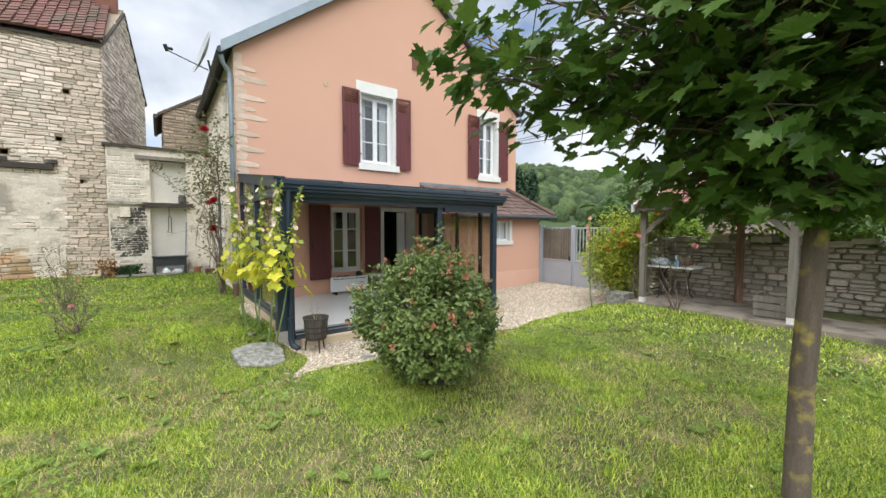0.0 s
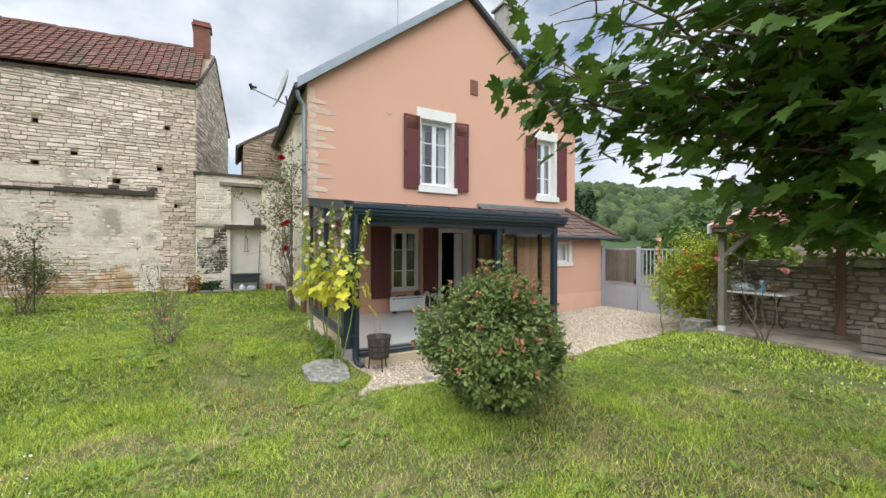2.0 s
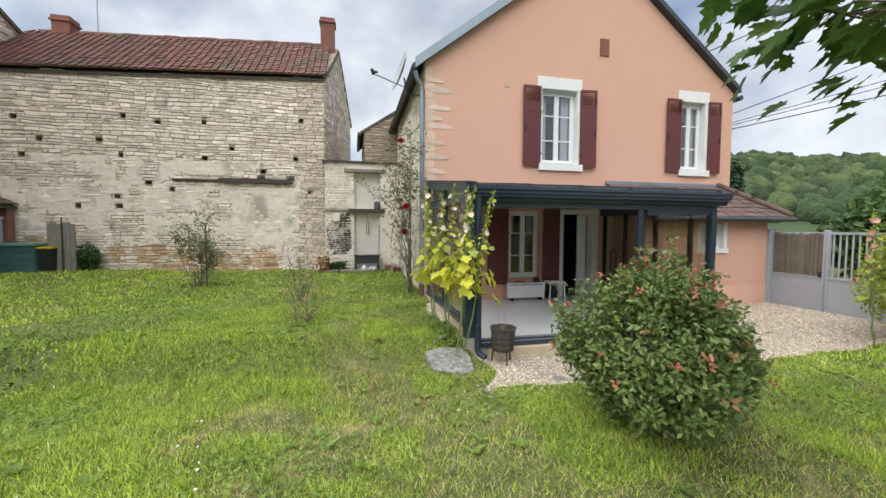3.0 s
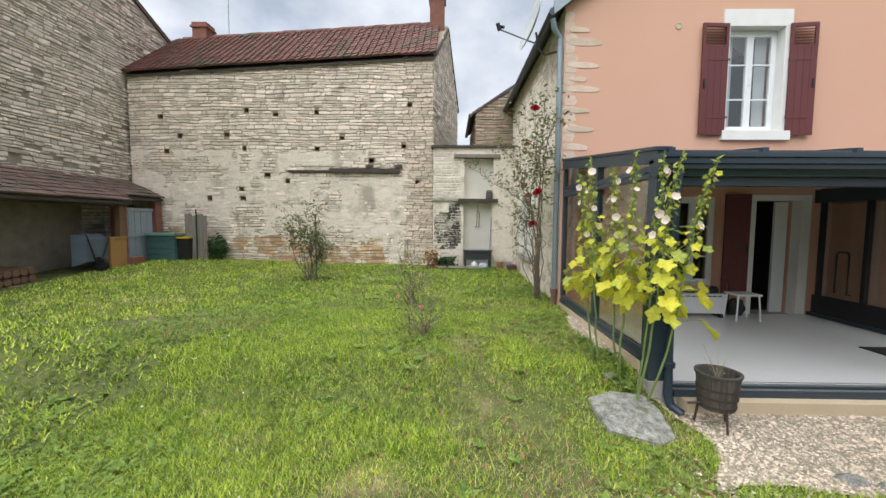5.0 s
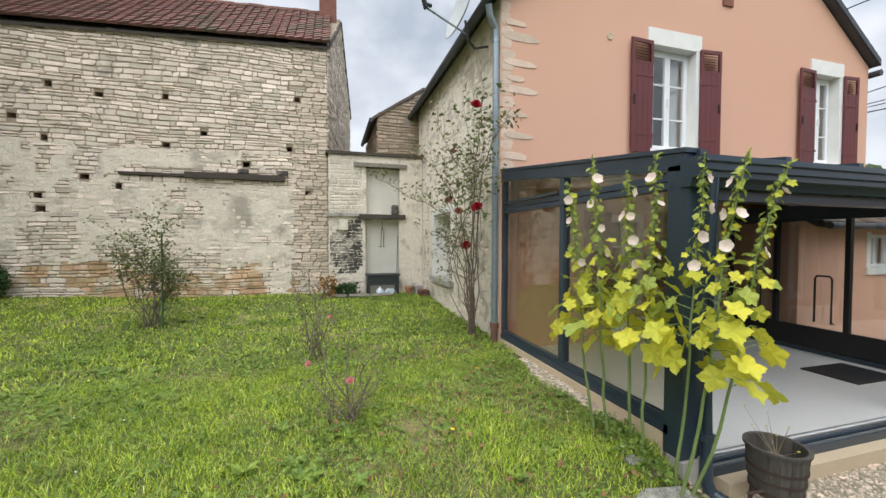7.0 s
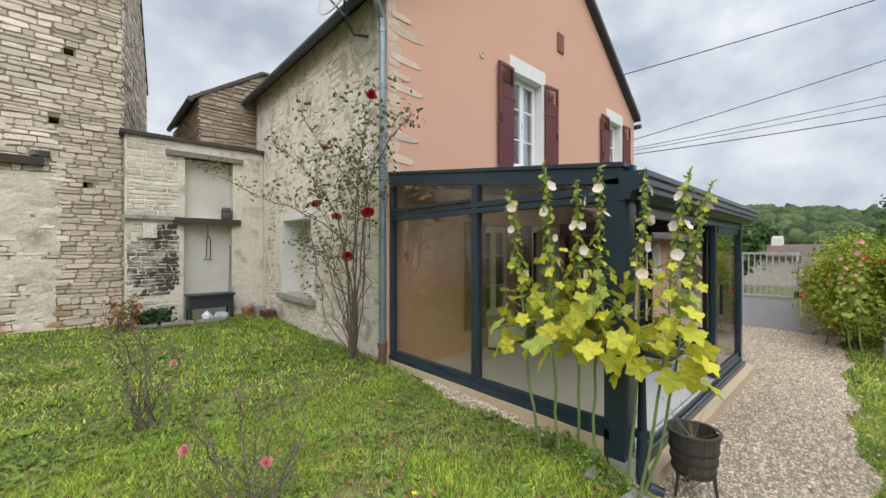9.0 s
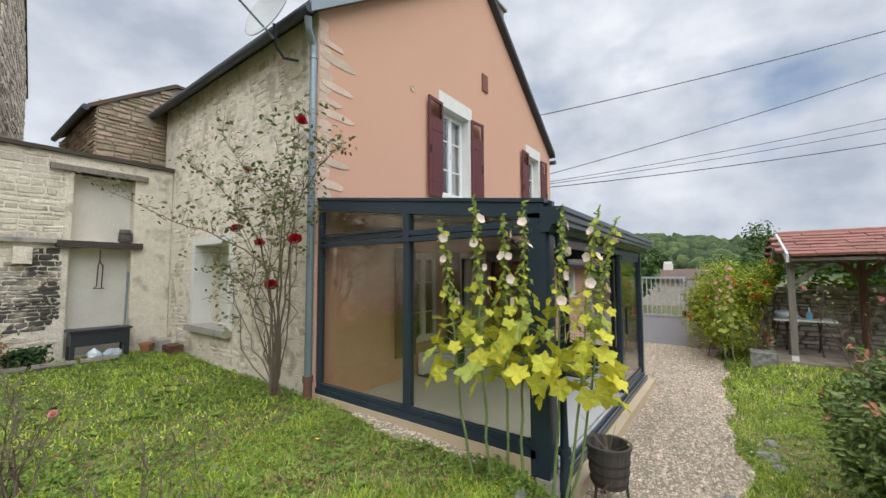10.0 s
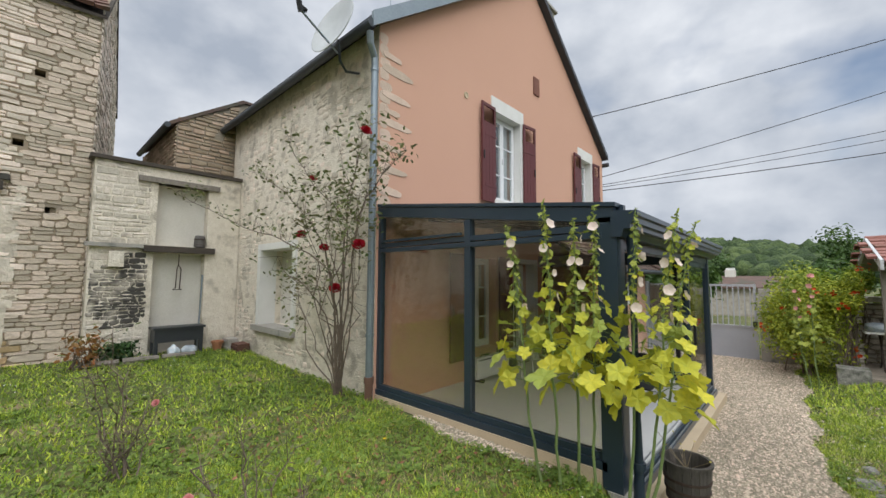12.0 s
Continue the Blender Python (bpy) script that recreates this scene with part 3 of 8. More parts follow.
# side window: white band, deep reveal, worn sill
house_part("side_jamb", boxes((-0.03, 0.3, 2.22, 2.356, 1.026, 2.62), (-0.03, 0.3, 3.714, 3.85, 1.026, 2.62), (-0.03, 0.3, 2.356, 3.714, 2.494, 2.62)), WHITE_PAINT, "white plaster band", 0.006)
house_part("side_reveal", boxes((0.42, 0.46, 2.35, 3.72, 1.02, 2.50)), WHITE_PLASTER, "white plastered back of the blocked window")
house_part("side_sill", boxes((-0.10, 0.3, 2.22, 3.90, 0.92, 1.026)), CONCRETE, "worn stone sill", 0.015)

# ---- veranda ----
VX, VY, VR = 0.05, -3.12, 4.52
FLOOR_Z = 0.24
tagged(part("floor", boxes((VX + 0.06, VR, VY + 0.02, 0.0, 0.02, FLOOR_Z)), FLOOR_GREY), "pale grey polished veranda floor", "floor", kind="structure")
tagged(part("veranda_base", boxes((VX - 0.03, VX + 0.17, VY + 0.145, 0.0, -0.1, 0.42)), SILL_STONE, bevel=0.01), "cream rendered low base under the veranda glazing", "low wall", kind="structure")
tagged(part("door_sill", boxes((VX + 0.30, VR + 0.06, VY - 0.15, VY + 0.015, -0.1, 0.13)), SILL_STONE, bevel=0.012), "cream stone sill along the veranda front", "sill", kind="structure")
tagged(part("corner_block", boxes((VX - 0.03, VX + 0.20, VY - 0.05, VY + 0.1, -0.1, 0.28)), CONCRETE, bevel=0.012), "rough concrete block under the veranda corner", "block", kind="structure")

veranda = thing("veranda", (2.3, -1.56, FLOOR_Z), "dark blue-grey aluminium glazed veranda against the house", "veranda")
veranda_inv = veranda.matrix_world.inverted()


def vpart(name, bm, mat, label="", bevel=0.006, parent=None):
    bm.transform(veranda_inv)
    ob = part(name, bm, mat, veranda, label, bevel)
    if parent is not None:
        ob.parent = parent
    return ob


def pane(x0, x1, y0, y1, z0, z1, mat=GLASS, z2=None):
    """A sheet of glass with thickness, its top sloped to z2 at the y1 end where given."""
    bm = bmesh.new()
    vs = box(bm, x0, x1, y0, y1, z0, z1)
    if z2 is not None:
        for v in vs:
            if abs(v.co.z - z1) < 1e-6 and abs(v.co.y - y1) < 1e-6:
                v.co.z = z2
    ob = vpart("pane", bm, mat, bevel=0)
    ob.visible_shadow = False
    return ob


def roof_z(y):
    return 2.90 + (y / 3.12) * 0.38


def sloped(bm, x0, x1, y0, y1, low, high):
    """A bar along y that follows the roof slope, from low to high about the roof line."""
    vs = box(bm, x0, x1, y0, y1, low, high)
    for v in vs:
        v.co.z += roof_z(v.co.y)


# side facing the lawn
vpart("bottom_rail", boxes((VX - 0.02, VX + 0.08, VY + 0.1, 0.0, 0.42, 0.49), (VX, VX + 0.06, VY + 0.1, 0.0, 0.493, 0.55)), GREY_ALU)
bm = bmesh.new()
sloped(bm, VX - 0.02, VX + 0.10, VY, 0.0, -0.10, 0.03)
vpart("side_beam", bm, GREY_ALU)
bm = bmesh.new()
sloped(bm, VX - 0.035, VX + 0.12, VY - 0.02, 0.0, 0.035, 0.07)
vpart("side_cap", bm, GREY_ALU)
vpart("transom", boxes((VX - 0.01, VX + 0.07, VY + 0.1, -0.06, 2.365, 2.42), (VX - 0.025, VX + 0.05, VY + 0.1, -0.06, 2.30, 2.35)), GREY_ALU)
vpart("wall_post", boxes((VX - 0.01, VX + 0.07, -0.065, -0.004, 0.55, 2.78)), GREY_ALU)
vpart("mullion", boxes((VX - 0.015, VX + 0.075, -1.61, -1.53, 0.55, 2.60)), GREY_ALU)
for a, b in ((-1.53, -0.065), (VY + 0.14, -1.61)):
    pane(VX + 0.025, VX + 0.037, a, b, 0.55, 2.30, GLASS_BROWN)
    pane(VX + 0.025, VX + 0.037, a, b, 2.42, roof_z(a) - 0.10, GLASS_BROWN, roof_z(b) - 0.10)
vpart("tilt_sash", boxes((VX - 0.035, VX - 0.012, -1.50, -0.10, 2.432, 2.462)), GREY_ALU)
# front
vpart("corner_post", boxes((VX - 0.02, VX + 0.14, VY - 0.02, VY + 0.14, 0.28, 2.47), (VX + 0.14, VX + 0.23, VY, VY + 0.13, 0.13, 2.30)), GREY_ALU, bevel=0.012)
vpart("front_rail", boxes((VX + 0.23, VR - 0.08, VY - 0.045, VY + 0.12, 0.13, 0.20), (VX + 0.23, VR - 0.08, VY - 0.005, VY + 0.11, 0.20, 0.235)), GREY_ALU)
for k in range(3):
    vpart("track", boxes((VX + 0.23, VR - 0.08, VY - 0.03 + 0.045 * k, VY - 0.018 + 0.045 * k, 0.2 if k == 0 else 0.235, 0.215 if k == 0 else 0.25)), ALU_RAIL, "bare metal sliding track", 0)
GUT = [(-0.10, 2.30), (-0.12, 2.36), (-0.17, 2.365), (-0.17, 2.40), (-0.20, 2.41), (-0.20, 2.455), (-0.225, 2.465), (-0.225, 2.505), (-0.02, 2.515), (-0.02, 2.30)]
bm = bmesh.new()
prism(bm, [(VY + 0.04 + y, z) for y, z in GUT], "x", VX - 0.035, VR + 0.12)
vpart("gutter_fascia", bm, GREY_ALU, "stepped dark gutter fascia", 0)
vpart("head_rail", boxes((VX + 0.14, VR, VY + 0.02, VY + 0.14, 2.22, 2.30)), GREY_ALU)
vpart("right_post", boxes((VR - 0.10, VR, VY + 0.01, VY + 0.12, 0.13, 2.30)), GREY_ALU)
vpart("sliding_post", boxes((2.98, 3.06, VY + 0.03, VY + 0.08, 0.235, 2.22), (3.07, 3.15, VY + 0.085, VY + 0.13, 0.235, 2.22)), GREY_ALU)
for za, zb in ((0.235, 0.33), (2.14, 2.22)):
    vpart("sliding_rail", boxes((3.15, VR - 0.10, VY + 0.035, VY + 0.075, za, zb)), GREY_ALU)
pane(3.06, VR - 0.10, VY + 0.05, VY + 0.062, 0.33, 2.14, GLASS_BROWN)
vpart("handle", boxes((3.20, 3.235, VY + 0.0, VY + 0.03, 1.05, 1.45)), BLACK, "black sliding door handle")
# roof: panels with ribs, ridge against the wall
ROOF_GLASS = material("smoked_roof_glazing", (0.075, 0.082, 0.088), (0.055, 0.06, 0.066), rough=0.14, scale=2, fine=30, bump=0.02)
for k in range(5):
    a = VX + 0.10 + k * (VR - VX - 0.1) / 5
    bm = bmesh.new()
    sloped(bm, a + 0.02, a + (VR - VX - 0.1) / 5 - 0.02, VY - 0.02, -0.01, 0.0, 0.035)
    vpart("roof_panel", bm, ROOF_GLASS, "dark smoked roof panel")
for k in range(6):
    a = VX + 0.10 + k * (VR - VX - 0.1) / 5
    bm = bmesh.new()
    sloped(bm, a - 0.03, a + 0.03, VY - 0.05, -0.01, -0.06, 0.06)
    vpart("roof_bar", bm, GREY_ALU, "dark roof bar")
# right side with sliding leaves and dark kick panels
vpart("right_beam", boxes((VR - 0.08, VR, VY + 0.12, 0.0, 2.22, 2.45)), GREY_ALU)
vpart("right_rail", boxes((VR - 0.09, VR, VY + 0.12, 0.0, 0.235, 0.30)), GREY_ALU)
vpart("kick_panel", boxes((VR - 0.07, VR - 0.02, VY + 0.14, -0.06, 0.30, 0.62)), BLACK, "black lower panel")
for y in (-0.12, -0.86, -1.76, -2.60):
    vpart("right_mullion", boxes((VR - 0.08, VR - 0.01, y - 0.06, y, 0.62, 2.22)), BLACK)
for a, b in ((-0.86, -0.18), (-1.76, -0.92), (-2.60, -1.82), (VY + 0.14, -2.66)):
    pane(VR - 0.05, VR - 0.038, a, b, 0.62, 2.22, GLASS)
for y in (-0.72, -1.66):
    bm = bmesh.new()
    tube(bm, [(VR - 0.08, y, 0.72), (VR - 0.14, y, 0.72), (VR - 0.14, y, 1.36), (VR - 0.14, y + 0.03, 1.40), (VR - 0.14, y + 0.17, 1.40), (VR - 0.14, y + 0.20, 1.36), (VR - 0.14, y + 0.20, 0.72)], 0.014)
    vpart("pull_handle", bm, BLACK, "black tubular pull handle", 0)
# downpipe at the corner
bm = bmesh.new()
px, py = VX + 0.145, VY - 0.085
tube(bm, [(px, py, 2.42), (px, py, 0.16), (px + 0.02, py - 0.03, 0.07), (px + 0.08, py - 0.12, 0.03)], 0.045, 12)
tube(bm, [(px, py, 0.45), (px, py, 0.50)], 0.055, 12)
vpart("downpipe", bm, GREY_ALU, "dark round downpipe with an elbow foot", 0)

# ---- annex with lean-to roof ----
AX0, AX1, AY = 4.62, 8.32, -1.1
annex = thing("annex", (6.4, -0.5, 0), "peach lean-to annex with a brown tiled roof", "annex")


def apart_(name, bm, mat, label="", bevel=0.0, parent=None):
    bm.transform(annex.matrix_world.inverted())
    ob = part(name, bm, mat, annex, label, bevel)
    if parent is not None:
        ob.parent = parent
    return ob


AWIN = (6.35, 7.0, 1.45, 2.02)
bm = bmesh.new()
wall_with_holes(bm, AX0, AX1, 0.55, 2.2, AY, AY + 0.25, [AWIN])
box(bm, AX1 - 0.25, AX1, AY + 0.25, -0.004, 0.55, 2.2)
box(bm, AX0, AX0 + 0.2, AY + 0.25, -0.004, -0.1, 2.2)
apart_("wall", bm, RENDER)
apart_("plinth", boxes((AX0, AX1 + 0.01, AY - 0.012, AY + 0.25, -0.1, 0.55), (AX1 - 0.25, AX1 + 0.01, AY + 0.25, -0.004, -0.1, 0.55)), RENDER_LOW, "paler rendered plinth")
apart_("window_surround", boxes((AWIN[0] - 0.1, AWIN[0] + 0.005, AY - 0.01, AY + 0.095, 1.40, 2.06), (AWIN[1] - 0.005, AWIN[1] + 0.1, AY - 0.01, AY + 0.095, 1.40, 2.06), (AWIN[0] - 0.12, AWIN[1] + 0.12, AY - 0.04, AY + 0.095, 1.34, 1.455)), WHITE_PAINT, "white painted surround")
apart_("window_frame", boxes((AWIN[0], AWIN[1], AY + 0.1, AY + 0.14, 1.45, 1.51), (AWIN[0], AWIN[1], AY + 0.1, AY + 0.14, 1.96, 2.02), (AWIN[0], AWIN[0] + 0.05, AY + 0.1, AY + 0.14, 1.51, 1.96), (AWIN[1] - 0.05, AWIN[1], AY + 0.1, AY + 0.14, 1.51, 1.96), (6.655, 6.695, AY + 0.1, AY + 0.14, 1.51, 1.96)), WHITE_PVC)
apart_("curtain", boxes((AWIN[0], AWIN[1], AY + 0.2, AY + 0.21, 1.45, 2.02)), CURTAIN)

# ---- stone walls ----
HEX_FACES = np.array([(4, 5, 6, 7), (0, 1, 5, 4), (1, 2, 6, 5), (2, 3, 7, 6), (3, 0, 4, 7)])


def courses(u0, u1, z0, z1, height, length, gap, rng, keep, top=None):
    """Stones in uneven courses: rows of (u, z, w, h) that keep() accepts."""
    rows, z = [], z0
    while z < z1 - 0.03:
        h = min(rng.uniform(*height), z1 - z)
        u = u0 + rng.uniform(-0.1, 0.0)
        while u < u1:
            w = rng.uniform(*length)
            a, b = max(u, u0), min(u + w, u1)
            split = rng.random() < 0.2 and h > 0.1
            if b - a > 0.05:
                for zz, hh in (((z, h * 0.5), (z + h * 0.5, h * 0.5)) if split else ((z, h),)):
                    if (top is None or zz + hh < top((a + b) / 2)) and keep((a + b) / 2, zz + hh / 2, b - a, hh):
                        low = hh * rng.uniform(0.0, 0.14)
                        rows.append((a, zz + low * 0.5, b - a - gap, hh - gap - low))
            u += w
        z += h
    return rows


STONE_FACES = np.array([(i, (i + 1) % 8, 8 + (i + 1) % 8, 8 + i) for i in range(8)] + [(16, 8 + k, 8 + k + 1, 8 + (k + 2) % 8) for k in (0, 2, 4, 6)])
RING = ((0, 0), (0.5, 0), (1, 0), (1, 0.5), (1, 1), (0.5, 1), (0, 1), (0, 0.5))


def stone_verts(row, rng, depth, jut, cham=0.009, jit=0.016):
    """A rough stone: eight-cornered outline at the bed, a smaller worn one in front, a low crown."""
    u, z, w, h = row
    d = depth + rng.uniform(-jut, jut)
    c = min(cham, h * 0.22, w * 0.22)
    slant = rng.uniform(-0.12, 0.12) * h
    base = []
    for i, (a, b) in enumerate(RING):
        p, q = u + a * w, z + b * h + slant * (a - 0.5)
        if i % 2 == 0:
            pull = rng.uniform(0.02, 0.19) * min(h, w)
            p, q = p + (0.5 - a) * 2 * pull * rng.uniform(0.4, 1.0), q + (0.5 - b) * 2 * pull * rng.uniform(0.1, 0.55)
        base.append((p + rng.uniform(-jit, jit) * 0.4, q + rng.uniform(-jit, jit) * 0.4))
    if w < 0.99:
        base = [(p + 0.012 * noise.noise((p * 3, q * 5, 6)), q + 0.05 * noise.noise((p * 0.7, q * 1.3, 2)) + 0.016 * noise.noise((p * 4, q * 3, 8))) for p, q in base]
    mu, mz = sum(p for p, q in base) / 8, sum(q for p, q in base) / 8
    kx, kz = max(0.3, 1 - 2 * c / w), max(0.3, 1 - 2 * c / h)
    tip, lean = rng.uniform(-0.22, 0.22), rng.uniform(-0.15, 0.15)
    v = [(p, 0.0, q) for p, q in base]
    for i, (p, q) in enumerate(base):
        f = d * (0.86 + tip * (RING[i][1] - 0.5) + lean * (RING[i][0] - 0.5) + rng.uniform(-0.10, 0.10))
        v.append((mu + (p - mu) * kx, -f, mz + (q - mz) * kz))
    return v + [(mu, -d * rng.uniform(0.8, 1.02), mz)]


def stone_field(name, rows, rng, mat, place, parent=None, depth=0.026, jut=0.010, label="", **kw):
    """All stones of rows as one joined mesh laid by the matrix place."""
    if not rows:
        return None
    v = np.array([stone_verts(r, rng, depth, jut, **kw) for r in rows]).reshape(-1, 3)
    f = (STONE_FACES[None] + 17 * np.arange(len(rows))[:, None, None]).reshape(-1, 4)
    m = np.array(place)
    v = v @ m[:3, :3].T + m[:3, 3]
    ob = raw(name, v, f, mat, parent, label)
    return tagged(ob, kind="stuff")


def stone_parts(name, rows, rng, mat, place, parent, depth=0.026, jut=0.010):
    """Single stones as objects over a few shared meshes."""
    kinds = []
    for k in range(10):
        me = bpy.data.meshes.new(name)
        vs = stone_verts((0, 0, 1, 1), rng, 1.0, 0.12, cham=0.045, jit=0.06)
        me.from_pydata(vs, [], [tuple(f) for f in STONE_FACES])
        me.materials.append(mat)
        kinds.append(me)
    for u, z, w, h in rows:
        ob = new(name, rng.choice(kinds))
        ob.parent = parent
        tilt = Matrix.Rotation(rng.uniform(-0.04, 0.04), 4, "Y")
        lift = 0.035 * noise.noise(((u + w / 2) * 0.8, z * 1.6, 2))
        ob.matrix_world = place @ Matrix.Translation((u, 0, z + lift)) @ tilt @ Matrix.Diagonal((w + 0.010, depth + rng.uniform(-jut, jut), h + 0.006, 1))


def tile_roof(name, origin, along, up, n_along, n_up, mat, rng, parent=None, tw=0.2, tl=0.24, thick=0.03, label="", wave=0.0, keep=None, stagger=0.5):
    """Rows of overlapping tiles: origin at the eave's start; along and up are unit vectors in the slope."""
    o, a, b = Vector(origin), Vector(along).normalized(), Vector(up).normalized()
    nrm = a.cross(b).normalized()
    if nrm.z < 0:
        nrm = -nrm
    vs = []
    for j in range(n_up):
        off = tw * stagger * (j % 2)
        for i in range(n_along):
            if keep and not keep(i / n_along, j / n_up):
                continue
            dz, sk, ds = rng.uniform(-0.006, 0.008), rng.uniform(-0.008, 0.008), rng.uniform(-0.012, 0.012)
            p = o + a * (i * tw + off + sk) + b * (j * tl + ds) + nrm * dz
            w, l = a * (tw - 0.008), b * (tl * 1.18)
            lift, low = nrm * (thick + 0.022), nrm * 0.006
            arch = nrm * wave
            q = [p + low, p + w + low, p + w + l, p + l, p + lift, p + w + lift, p + w + l + nrm * thick, p + l + nrm * thick]
            q[5] = q[5] + arch
            q[6] = q[6] + arch
            vs.extend(q)
    v = np.array([tuple(x) for x in vs])
    f = (HEX_FACES[None] + 8 * np.arange(len(vs) // 8)[:, None, None]).reshape(-1, 4)
    return tagged(raw(name, v, f, mat, parent, label), kind="stuff")


# ---- barn ----
BX0, BX1, BY = -12.1, -2.5, 5.3
barn = thing("barn", (-7.3, 7.5, 0.5), "long pale stone barn with an old red tiled roof", "barn")
binv = barn.matrix_world.inverted()


def barn_part(name, bm, mat, label="", bevel=0.0):
    bm.transform(binv)
    return part(name, bm, mat, barn, label, bevel)


def barn_top(x):
    return 6.93 + (x - BX1) / (BX0 - BX1) * -0.55


HOLES = [(-3.25, 5.47), (-3.42, 4.19), (-6.15, 5.25), (-6.15, 4.12), (-7.45, 5.15), (-8.35, 5.3), (-8.45, 4.12), (-11.1, 5.10), (-10.95, 4.02), (-5.35, 4.45), (-9.0, 4.55), (-10.5, 4.50), (-4.45, 3.75), (-7.75, 3.30), (-8.55, 2.55), (-9.6, 2.55), (-7.1, 3.1), (-3.0, 3.10), (-8.6, 2.85), (-7.0, 1.5)]
hr = random.Random(3)
hole_boxes = [(x - hr.uniform(0.05, 0.09), x + hr.uniform(0.05, 0.09), z - hr.uniform(0.05, 0.07), z + hr.uniform(0.05, 0.07)) for x, z in HOLES]
bm = bmesh.new()
wall_with_holes(bm, BX0, BX1, 0.2, 6.34, BY, BY + 0.55, hole_boxes)
prism(bm, [(BX0, 6.34), (BX1, 6.34), (BX1, barn_top(BX1)), (BX0, barn_top(BX0))], "y", BY, BY + 0.55)
barn_part("front_wall", bm, MORTAR, "pale stone wall with worn lime coat and putlog holes")
GA, GB = Vector((BX1, BY)), Vector((-1.68, 10.5))
g_dir = (GB - GA).normalized()
gable_m = Matrix(((g_dir.x, -g_dir.y, 0, GA.x), (g_dir.y, g_dir.x, 0, GA.y), (0, 0, 1, 0), (0, 0, 0, 1)))
GLEN = (GB - GA).length
bm = bmesh.new()
prism(bm, [(0, 0.2), (GLEN, 0.2), (GLEN, 6.95), (GLEN / 2, 9.08), (0, 6.93)], "y", 0.0, 0.5)
bm.transform(gable_m)
barn_part("gable_wall", bm, MORTAR)
barn_part("back_wall", boxes((BX0, -1.75, 10.1, 10.45, 0.2, 6.4)), MORTAR)


def fbm(x, y, s=1.0):
    return noise.fractal(Vector((x * s, y * s, 3.7)), 0.9, 2.0, 4)


def coated(x, z):
    """Whether the worn lime coat still covers the wall here."""
    low = 1.55 + 0.25 * fbm(x, 0, 0.8) if x < -5.0 else (1.0 if x < -3.9 else 0.3)
    high = 4.05 + 0.10 * fbm(x, 5, 1.5)
    if x > -3.35 + 0.15 * fbm(z, 2, 1.0):
        return False
    if -7.0 < x < -3.4 and 3.25 < z < 3.6:
        return False
    return low < z < high and fbm(x, z, 1.6) > -0.12 - (0.35 if 2.0 < z < 3.3 else 0)


rs = random.Random(11)


def barn_keep(x, z, w, h):
    return z > 0.3


def trimmed(row):
    """A stone cut back where it would close a putlog hole."""
    u, z, w, h = row
    for a, b, c, d in hole_boxes:
        if u < b and u + w > a and z < d and z + h > c:
            return [(p, z, q - p, h) for p, q in ((u, a - 0.01), (b + 0.01, u + w)) if q - p > 0.04]
    return [row]


rows = courses(BX0, BX1, 0.3, 6.9, (0.055, 0.135), (0.11, 0.44), 0.007, rs, barn_keep, lambda x: barn_top(x) + 0.02)
rows = [q for r in rows for q in trimmed(r)]
front_m = Matrix.Translation((0, BY, 0))
near = sorted([r for r in rows if r[0] > -6.2], key=lambda r: -r[0])[:280]
near_set = set(near)
BARN_ROWS_FAR = [r for r in rows if r not in near_set]
RUSTY = [r for r in BARN_ROWS_FAR if r[1] < 1.15 + 0.5 * fbm(r[0], 1, 0.7) and fbm(r[0], r[1], 1.1) > -0.25]
rust_set = set(RUSTY)
stone_field("stonework", [r for r in BARN_ROWS_FAR if r not in rust_set], rs, STONE_PALE, binv @ front_m, barn)
stone_field("foot_stonework", RUSTY, rs, STONE_RUST, binv @ front_m, barn, label="ochre-stained stones at the foot")
grows = courses(0.0, GLEN, 0.3, 9.4, (0.08, 0.16), (0.15, 0.5), 0.014, rs, lambda *a: True, lambda u: 6.9 + (2.12 - abs(u - GLEN / 2) / (GLEN / 2) * 2.12))
stone_field("gable_stonework", grows, rs, STONE_GREY, binv @ gable_m, barn)

# the worn lime coat itself: a thin rough skin with a ragged edge
def coat_skin(u0, u1, z0, z1, step, inside, wob, y):
    nu, nz = int((u1 - u0) / step), int((z1 - z0) / step)
    v, idx, f = [], {}, []

    def vert(i, j, back):
        key = (i, j, back)
        if key not in idx:
            x, z = u0 + i * step, z0 + j * step
            x += 0.45 * step * noise.noise((x * 7, z * 7, 1))
            z += 0.45 * step * noise.noise((x * 7, z * 7, 9))
            out = 0.0 if back else 0.024 + wob * fbm(x, z, 2.2) + 0.009 * noise.noise((x * 9, z * 12, 2))
            idx[key] = len(v)
            v.append((x, y - out, z))
        return idx[key]
    ok = {(i, j) for i in range(nu) for j in range(nz) if inside(u0 + (i + 0.5) * step, z0 + (j + 0.5) * step)}
    for i, j in ok:
        f.append((vert(i, j, 0), vert(i + 1, j, 0), vert(i + 1, j + 1, 0), vert(i, j + 1, 0)))
        for (di, dj), (p, q) in {(-1, 0): ((i, j + 1), (i, j)), (1, 0): ((i + 1, j), (i + 1, j + 1)), (0, -1): ((i, j), (i + 1, j)), (0, 1): ((i + 1, j + 1), (i, j + 1))}.items():
            if (i + di, j + dj) not in ok:
                f.append((vert(*q, 0), vert(*p, 0), vert(*p, 1), vert(*q, 1)))
    return np.array(v), np.array(f)


def coat_in(x, z):
    return coated(x, z) and not any(a - 0.05 < x < b + 0.05 and c - 0.05 < z < d + 0.05 for a, b, c, d in hole_boxes)


